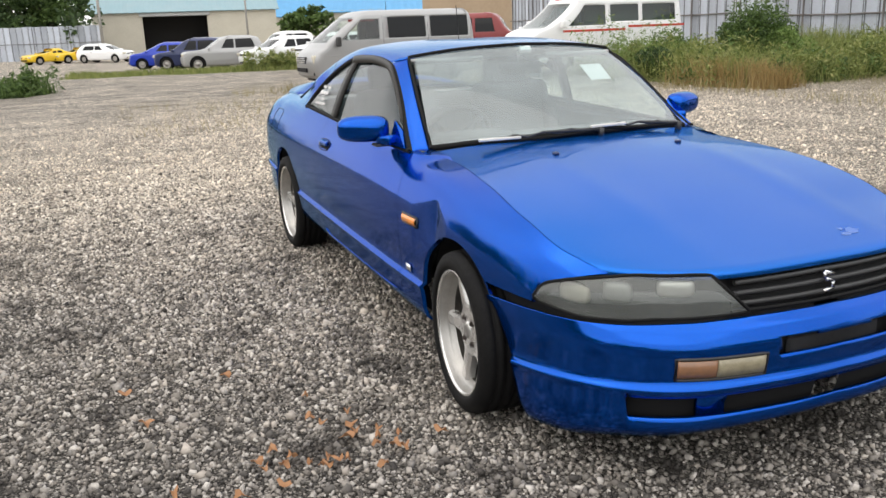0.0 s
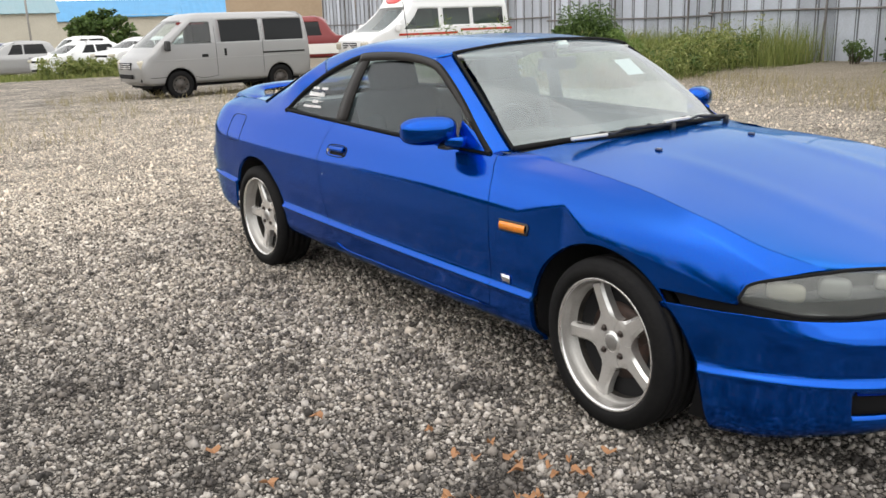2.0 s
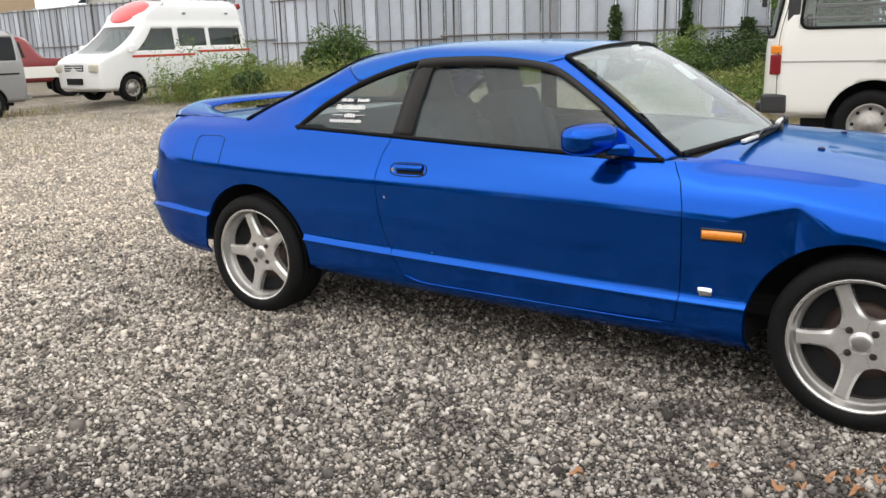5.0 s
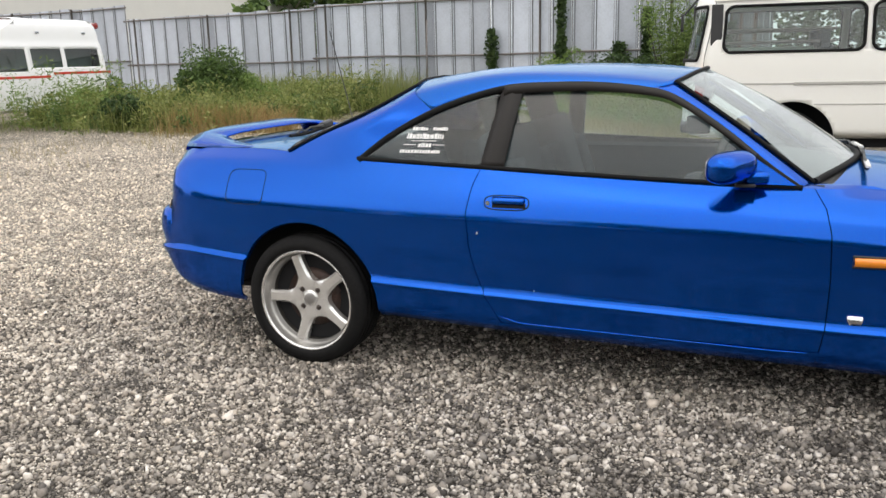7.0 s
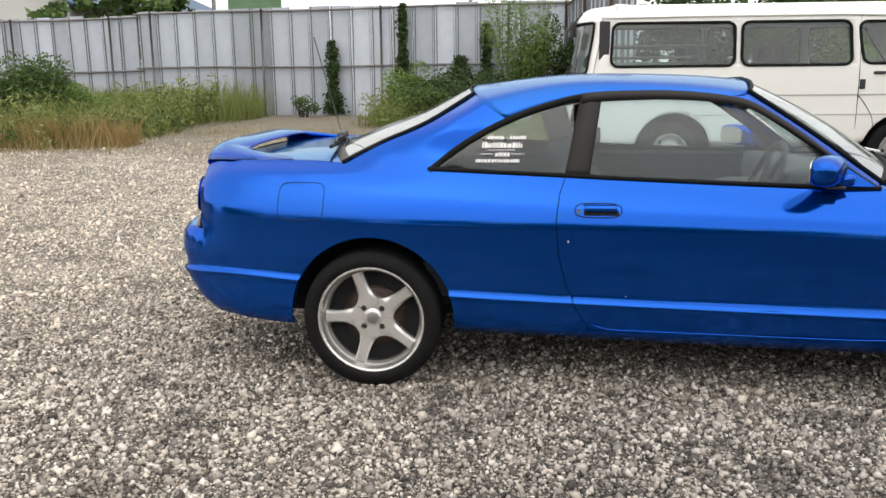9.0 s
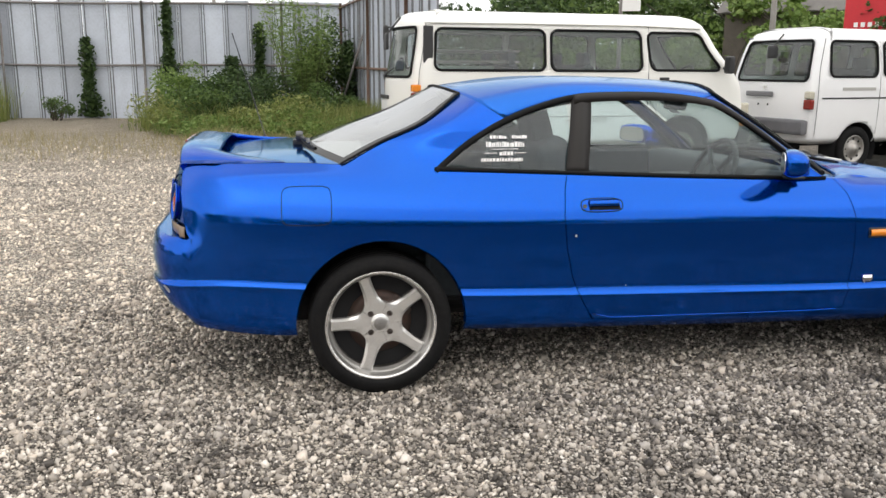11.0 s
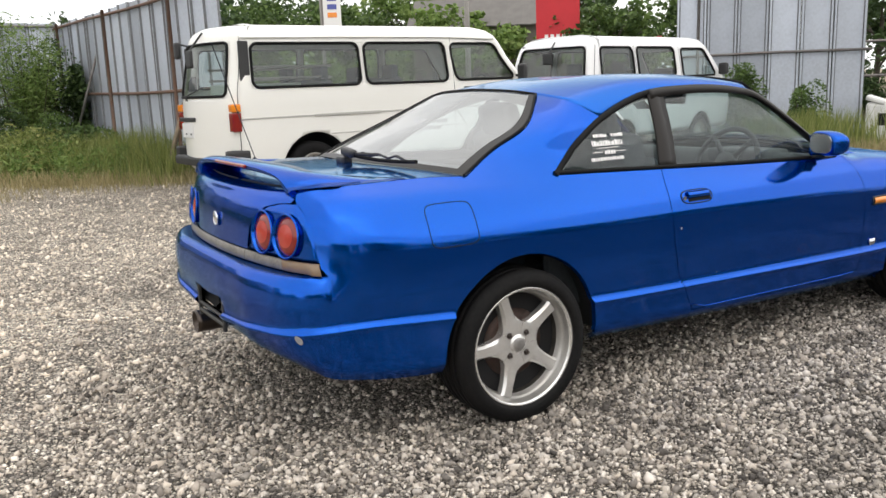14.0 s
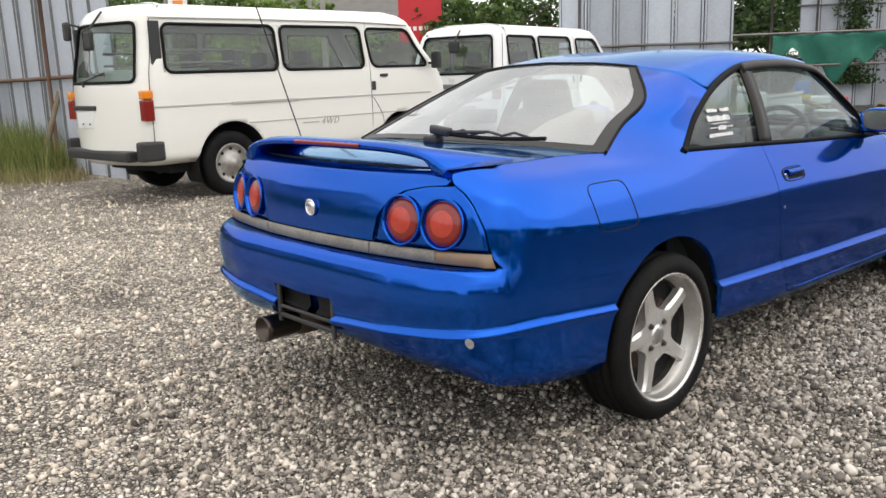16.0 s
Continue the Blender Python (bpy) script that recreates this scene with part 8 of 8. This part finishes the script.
roof_blue = material("bright_blue_roof", (.08, .30, .55), .5, .1, noise=.2, scale=1)
eave_blue = material("dark_blue_eave", (.03, .08, .16), .5, .2, noise=.2, scale=3)
dark_inside = material("shed_doorway_shade", (.02, .019, .018), .9)
red_board = material("red_sign_board", (.55, .02, .03), .5, noise=.15, scale=2)
sign_blue = material("blue_sign_lettering", (.08, .1, .35), .5)
net_green = material("green_mesh_net", (.02, .13, .09), .8, noise=.6, scale=5, tint=(.03, .20, .14))
wood_grey = material("weathered_timber", (.24, .19, .13), .85, noise=.5, scale=10)


def shed(name, label, c, L, D, H, rise, yaw, wall_mat, roof_mat, door=None, ribs=0.0, windows=(), z0=0.0):
    """A gabled shed: walls with thickness, roof with eaves, a big door opening on its -y face."""
    b = tagged(new(name), label, "building")
    b.matrix_world = pose(c[0], c[1], z0, 0, 0, yaw)
    def wall_piece(nm, c0, s):
        bm = bmesh.new()
        box(bm, c0, s)
        if ribs and s[1] < s[0] + 10:
            pass
        return part(nm, bm, wall_mat, b)
    if door:
        x0, x1, h = door
        wall_piece("wall", ((-L / 2 + x0) / 2, -D / 2, H / 2), (x0 + L / 2, .25, H))
        wall_piece("wall", ((L / 2 + x1) / 2, -D / 2, H / 2), (L / 2 - x1, .25, H))
        wall_piece("wall", ((x0 + x1) / 2, -D / 2, (H + h) / 2), (x1 - x0, .25, H - h))
        bm = bmesh.new()
        box(bm, ((x0 + x1) / 2, -D / 2 - .2, h + .15), (x1 - x0 + .6, .3, .35), .03)
        part("door_hood", bm, grey_wall, b)
        # near-black panel added for the shade inside the open doorway
        bm = bmesh.new()
        box(bm, ((x0 + x1) / 2, -D / 2 + 4.0, h / 2), (x1 - x0 + 2, .2, h))
        part("inner_wall", bm, dark_inside, b)
    else:
        wall_piece("wall", (0, -D / 2, H / 2), (L, .25, H))
    wall_piece("wall", (0, D / 2, H / 2), (L, .25, H))
    for s in (1, -1):
        V = [(s * L / 2, -D / 2, 0), (s * L / 2, D / 2, 0), (s * L / 2, D / 2, H), (s * L / 2, 0, H + rise), (s * L / 2, -D / 2, H)]
        mesh_ob("gable_wall", V, [tuple(range(5)) if s > 0 else tuple(reversed(range(5)))], wall_mat, b, smooth=False, solid=.2)
        xs = np.arange(-L / 2 - .4, L / 2 + .41, .45)
        rows = []
        for q in np.linspace(0, 1, 3):
            y, z = -s * (D / 2 + .5) * (1 - q), H - .18 + (rise + .3) * q
            rows.append([(x, y, z + (.035 if i % 2 else 0)) for i, x in enumerate(xs)])
        F = grid_faces(3, len(xs))
        mesh_ob("roof", np.array(rows).reshape(-1, 3), F if s > 0 else [f[::-1] for f in F], roof_mat, b, smooth=False, solid=.08)
    for x, z, w, h in windows:
        bm = bmesh.new()
        box(bm, (x, -D / 2 - .12, z), (w, .08, h), .01)
        wd = part("window", bm, dark_glass, b)
        bm = bmesh.new()
        box(bm, (x, -D / 2 - .15, z), (.06, .05, h))
        box(bm, (x, -D / 2 - .15, z - h / 2), (w + .15, .08, .07))
        part("frame", bm, grey_wall, wd)
    if ribs:
        bm = bmesh.new()
        for x in np.arange(-L / 2, L / 2, ribs):
            box(bm, (x, -D / 2 - .14, H / 2), (ribs * .4, .05, H))
        part("cladding_ribs", bm, wall_mat, b)
    return b


# faces turned to the yard: yaw so that local -y looks at the camera
shed("storage_shed", "cream storage shed with an open dark doorway and teal roof", (-101.5, 10.0), 19.5, 12, 4.5, 2.8, 83.5, cream_wall, roof_teal, (-4.6, 2.2, 3.9), z0=-.6)
shed("blue_roof_shed", "far shed with a bright blue roof", (-118, 35), 24, 12, 4.2, 2.4, 74, cream_wall, roof_blue, z0=-.9)
shed("tan_building", "tan ribbed building with small dark windows", (-53.5, 25.9), 8.9, 8, 6.6, 1.6, 63, tan_wall, roof_teal, windows=((-1.2, 5.5, 1.9, .95), (-3.7, 5.6, .9, .5)), z0=-.3)
shed("grey_building", "pale grey building beyond the van", (-78, 22.5), 7, 6, 3.6, 1.0, 70, cream_wall, roof_blue, z0=-.6)
shed("ribbed_hall", "pale ribbed hall with a dark blue eave behind the fence", (-34.0, 40.5), 20, 24.5, 4.3, 5.4, -90, white_wall, eave_blue)
shed("grey_house", "old grey timber house among the trees", (27.5, 40.5), 9, 6, 4.6, 1.6, -40, material("old_grey_boards", (.16, .14, .12), .85, noise=.4, scale=3), material("weathered_dark_roof", (.15, .14, .13), .8, noise=.4, scale=2), windows=((-2, 3.2, 1.4, 1.0), (1.4, 3.2, 1.4, 1.0)))
# green panel over the fence
gp = tagged(new("green_container"), "faded green container standing behind the fence", "container")
gp.matrix_world = pose(-14.6, 34.0, 0, 0, 0, 18)
boxed(gp, "body", (0, 0, 2.7), (2.3, 2.3, 5.4), material("faded_green_paint", (.12, .22, .12), .7, noise=.4, scale=2), "", .03)
boxed(gp, "frame", (0, -1.17, 5.35), (2.36, .06, .12), wood_grey, "", .01)
# wall of rusty sheets at the far left
fence_run("fence_far_left", (-84.5, -9.2), (-82.0, .2), -.6, "long grey sheet wall with rust stains", rails=(1.5,), height=1.0)
for i, (x, y, h, r, tilt) in enumerate(((-76, -.05, 9.0, .14, .0), (-17.9, 37.1, 9.5, .12, 0), (-5.5, 40.5, 10, .10, 0), (-23.8, 34, 9, .12, 0), (17.0, 27.5, 9, .13, 0), (13.0, 33.5, 9, .10, 0), (20.5, 13.6, 8, .09, 0), (-60, 9.5, 7, .08, 0))):
    p = tagged(new("utility_pole"), "grey concrete utility pole", "pole")
    p.matrix_world = pose(x, y, float(ground_z(x, y)))
    bm = bmesh.new()
    bar(bm, (0, 0, -.3), (0, 0, h), r, 12, r * .7)
    part("shaft", bm, material("pale_concrete", (.34, .33, .31), .85, noise=.3, scale=4), p, "", True)
    for z in (h - .5, h - 1.3):
        boxed(p, "crossarm", (0, 0, z), (1.6, .08, .08), pipe_grey, "", .01)
wires = (((-17.9, 37.1, 8.6), (-5.5, 40.5, 8.8)), ((-5.5, 40.5, 8.8), (13, 33.5, 8.2)), ((-23.8, 34, 8.2), (-17.9, 37.1, 8.6)), ((-17.9, 37.1, 7.4), (-5.5, 40.5, 7.6)), ((13, 33.5, 8.2), (20.5, 13.6, 7.2)))
for a, b in wires:
    tube("overhead_wire", [(a[0] + (b[0] - a[0]) * q, a[1] + (b[1] - a[1]) * q, a[2] + (b[2] - a[2]) * q - .5 * math.sin(math.pi * q)) for q in np.linspace(0, 1, 14)], .018, black_rubber, None, n=5)
for o in list(scene.objects):
    if o.name.startswith("overhead_wire"):
        tagged(o, "thin black overhead wire between poles", "wire")
# red sign and banner
sg = tagged(new("red_sign"), "large plain red sign board with pale lettering bars", "sign")
sg.matrix_world = pose(15.9, 20.6, 0, 0, 0, -40)
boxed(sg, "board", (.3, 0, 3.6), (1.5, .12, 2.6), red_board, "", .01)
for x in (-.2, .8):
    boxed(sg, "post", (x, .12, 1.4), (.1, .1, 2.8), pipe_grey, "", .01)
for i in range(5):
    boxed(sg, "letter_bar", (-.1 + i * .2, -.07, 2.75), (.12, .02, .14), decal_white, "", .003)
bn = tagged(new("street_banner"), "white upright banner with unreadable blue lettering", "banner")
bn.matrix_world = pose(13.3, 33.0, 0, 0, 0, -20)
boxed(bn, "pole", (-.45, 0, 3.0), (.07, .07, 6.4), pipe_grey, "", .01)
boxed(bn, "cloth", (0, 0, 5.0), (.8, .03, 2.2), decal_white, "", .005)
for i in range(4):
    boxed(bn, "letter_bar", (0, -.02, 5.6 - i * .36), (.42, .02, .22), sign_blue if i < 3 else lens_orange, "", .003)
# leaning props and stakes by the fence corner
for nm, lbl, a, b, r, mat in (("leaning_pole", "thin grey pole leaning on the fence", (-.85, 14.5, .06), (-.11, 13.94, 2.42), .025, pipe_grey), ("timber_stake", "leaning timber stake beside the van", (-.15, 9.9, -.03), (.22, 9.75, 1.15), .035, wood_grey),
                              ("leaning_pole", "pale pole leaning on the fence", (-8.3, 17.1, .1), (-8.27, 17.2, 2.3), .02, pipe_grey)):
    bm = bmesh.new()
    bar(bm, a, b, r, 8)
    part(nm, bm, mat, None, lbl, True)["category"] = "pole"

# green net and rubble past the fence end
nt = tagged(new("green_net"), "torn green mesh net hung on pipes", "net")
a, b = np.array((13.1, 8.9)), np.array((19.0, 2.4))
for s0, s1, drop in ((.0, .085, .75), (.30, 1.0, 1.15)):
    V = []
    for s in np.linspace(s0, s1, 60):
        hang = drop * (.62 + .22 * math.sin(s * 31) + .16 * math.sin(s * 83 + 1))
        for q in np.linspace(0, 1, 12):
            p = a + (b - a) * s
            off = .10 * math.sin(s * 40 + q * 3) * (1 - q) + .05 * math.sin(s * 91)
            V.append((p[0] - .74 * off, p[1] - .67 * off, 1.80 - hang * (1 - q)))
    mesh_ob("net_cloth", V, grid_faces(60, 12), net_green, nt, "torn green mesh hanging from a pipe", solid=.004)
for z in (1.82, 1.1):
    tube("pipe", [(*a, z), (*((a + b) / 2), z + .02), (*b, z)], .028, pipe_grey, nt)
for s in (0, .3, .6, .9):
    p = a + (b - a) * s
    tube("post", [(p[0] + .06, p[1] + .06, -.1), (p[0] + .06, p[1] + .06, 2.6)], .03, pipe_grey, nt)
for i in range(16):
    x, y = 13.3 + rng.uniform(-1.0, 1.3), 4.9 + rng.uniform(-1.0, .9)
    bm = bmesh.new()
    box(bm, (0, 0, 0), (rng.uniform(.4, 1.3), rng.uniform(.08, .16), rng.uniform(.03, .08)), .008, Euler((rng.uniform(-.3, .3), rng.uniform(-.35, .35), rng.uniform(0, 3.1))).to_matrix())
    p = part("scrap_plank", bm, wood_grey if i % 3 else decal_white, None, "loose timber and board in a scrap heap")
    p.matrix_world = pose(x, y, .12 + .05 * (i % 6))
    tagged(p, "", "scrap", "scrap heap")
for nm, lbl, x, y, z, s, mat in (("plastic_crate", "blue plastic crate on the scrap heap", 12.9, 5.29, .70, (.34, .3, .26), material("blue_plastic", (.02, .14, .45), .45)), ("plastic_crate", "yellow plastic crate on the scrap heap", 12.9, 5.29, .46, (.36, .32, .24), material("yellow_plastic", (.6, .42, .03), .5)),
                                 ("plastic_sack", "white plastic sack on the scrap heap", 13.5, 5.2, .36, (.5, .4, .32), decal_white), ("fuel_can", "red can on the scrap heap", 13.9, 4.9, .38, (.26, .2, .22), red_board)):
    bm = bmesh.new()
    box(bm, (0, 0, 0), s, .05, None, 3)
    o = part(nm, bm, mat, None, lbl, True)
    o.matrix_world = pose(x, y, z, 0, 0, 25)
    tagged(o, "", "container")

# worn household scrap on the heap
scrap_white = material("dirty_white_enamel", (.74, .74, .72), .45, noise=.4, scale=9, tint=(.5, .48, .44))
wb = tagged(new("timber_box"), "weathered timber box under plastic crates", "box")
wb.matrix_world = pose(12.9, 5.29, 0, 0, 0, 25)
for z in (.06, .17, .28):
    boxed(wb, "board", (0, 0, z), (.52, .44, .10), wood_grey, "", .01)
hs = tagged(new("appliance_housing"), "battered white appliance housing tipped on the scrap heap", "scrap", "scrap heap")
hs.matrix_world = pose(11.75, 5.75, .0, 0, 0, 28)
boxed(hs, "shell", (0, 0, .33), (.62, .55, .66), scrap_white, "", .06)
boxed(hs, "lid", (-.03, .12, .70), (.6, .34, .09), scrap_white, "dented white lid", .04, Matrix.Rotation(.35, 3, "X"))
boxed(hs, "opening", (-.306, -.05, .36), (.02, .24, .22), gap_black, "dark opening", .008)
tub = tagged(new("plastic_tub"), "white plastic tub lying across the scrap heap", "tub", "scrap heap")
tub.matrix_world = pose(11.95, 5.2, .0, 0, 0, 20)
boxed(tub, "body", (0, 0, .29), (.42, .62, .58), scrap_white, "", .07)
boxed(tub, "rim", (0, 0, .60), (.48, .66, .05), scrap_white, "", .02, Matrix.Rotation(-.12, 3, "X"))
boxed(tub, "board", (-.02, .05, .64), (.36, .42, .025), wood_grey, "grey board on the rim", .006, Matrix.Rotation(-.12, 3, "X"))
hp = tagged(new("heater_box"), "white heater box with a dark recess", "heater", "scrap heap")
hp.matrix_world = pose(11.35, 4.7, .0, 0, 0, 26)
boxed(hp, "body", (0, 0, .23), (.26, .32, .46), scrap_white, "", .03)
boxed(hp, "recess", (-.128, 0, .12), (.02, .15, .17), gap_black, "dark recess", .02)
pot = tagged(new("cooking_pot"), "dull steel cooking pot with a white lid", "pot", "scrap heap")
pot.matrix_world = pose(11.9, 4.35, .0)
bm = bmesh.new()
bar(bm, (0, 0, 0), (0, 0, .30), .20, 28, .21)
part("body", bm, pipe_grey, pot, "", True)
bm = bmesh.new()
bar(bm, (0, 0, .30), (0, 0, .34), .215, 28, .17)
part("lid", bm, scrap_white, pot, "white enamel lid", True)
bm = bmesh.new()
bar(bm, (0, 0, .34), (0, 0, .37), .025, 12)
part("knob", bm, black_plastic, pot)

# ---- cars parked further off ----
def gp_(x, y, yaw):
    return pose(x, y, float(ground_z(x, y)), 0, 0, yaw)


small_car("silver_suv", "silver sport utility car with dark glass", gp_(-41.2, 4.8, -97), 4.3, 1.78, 1.68, paint_silver, 1.1, .25, 1.02)
small_car("dark_hatchback", "very dark blue hatchback car", gp_(-44.0, 3.7, -118), 4.2, 1.75, 1.66, paint_navy, .9, .25, .98)
small_car("blue_hatchback", "bright blue compact hatchback car", gp_(-48.6, 2.5, -105), 3.9, 1.69, 1.5, paint_royal, .8, .3, .95)
small_car("white_estate", "white estate car parked far off", gp_(-68.5, -.1, 52), 4.4, 1.7, 1.45, paint_cream, 1.0, .35, .92)
for x, y, w in ((-71.2, -4.4, -58), (-71.8, -2.3, -62)):
    small_car("yellow_roadster", "low yellow two-seat sports car", gp_(x, y, w), 3.9, 1.68, 1.2, paint_yellow, 1.2, .6, .80, .82)
for x, y, w, h in ((-38.6, 7.2, -70, 1.55), (-37.6, 9.6, -66, 1.5), (-36.8, 11.9, -64, 1.5), (-46.5, 9.0, -75, 1.8)):
    small_car("white_hatchback", "white hatchback parked in a row", gp_(x, y, w), 4.2, 1.7, h, paint_cream, .9, .3, .98, group="row of white cars")
small_car("white_car_edge", "white car at the yard's edge", gp_(-30.5, -7.4, -60), 4.3, 1.7, 1.45, paint_cream, .95, .4, .95)
red_suv, rs = shell("red_off_roader", "old red and cream off-road car with a dark rear window", "car", gp_(-22.6, 11.0, 63), 1.7,
                    [(.45, -1.98, 1.95, .76), (.52, -2.0, 2.0, .83), (.95, -2.0, 1.98, .84), (1.08, -1.99, 1.85, .83), (1.14, -1.98, .75, .82), (1.62, -1.90, .35, .72), (1.74, -1.82, .2, .66), (1.78, -1.6, .0, .5)], (-1.2, .0), [],
                    [(-1.25, .36, .42), (1.2, .36, .42)], [("side_window", "side", -1.75, -.62, 1.16, 1.60, dark_glass), ("side_window", "side", -.52, .52, 1.16, 1.60, dark_glass), ("rear_window", "rear", 0, .85, 1.16, 1.6, dark_glass), ("windscreen", "front", 0, .9, 1.16, 1.6, van_glass)], paint_red, seal=False)
for x in (-1.25, 1.2):
    for s in (1, -1):
        plain_wheel(red_suv, x, s * .72, .36, .22, s, steel_rim, black_rubber)
for s in (1, -1):
    boxed(red_suv, "lower_band", (0, s * .845, .74), (3.9, .02, .32), paint_white, "cream lower band", .005)
    boxed(red_suv, "wheel_flare", (-1.25, s * .86, .74), (.95, .06, .10), paint_white, "", .02)

# ---- small things on the ground ----
leaf_brown = island_material("fallen_leaf", ((.22, .10, .045), (.34, .17, .08), (.42, .25, .14)), .7)
rot = np.random.default_rng(3)
for i in range(34):
    x, y = (1.52 + rot.normal(0, .13), -1.36 + rot.normal(0, .16)) if i < 28 else (rot.uniform(.6, 2.2), rot.uniform(-2.0, -1.0))
    s, n = rot.uniform(.012, .028), 11
    P = []
    for j in range(n):
        w = 2 * math.pi * j / n
        r = s * (1 + .3 * math.cos(3 * w)) * rot.uniform(.75, 1.1)
        P.append((r * math.cos(w), r * .62 * math.sin(w), .012 * math.sin(2 * w + i) + .004))
    V = P + [(0, 0, .002)]
    lf = mesh_ob("fallen_leaf", V, [(j, (j + 1) % n, n) for j in range(n)], leaf_brown, None, "curled dry brown leaf on the gravel", False, .001)
    lf.matrix_world = pose(x, y, .026, rot.uniform(-15, 15), rot.uniform(-15, 15), rot.uniform(0, 360))
    tagged(lf, "", "leaf", "fallen leaves")
# aerial on the coupe's rear wing
tube("aerial", [(-1.845, .632, .955), (-2.005, .668, 1.52)], .0028, black_plastic, car, "thin whip aerial", n=6)
bm = bmesh.new()
bar(bm, (-1.84, .631, .945), (-1.855, .634, .975), .014, 10, .008)
part("aerial_base", bm, black_plastic, car, "", True)
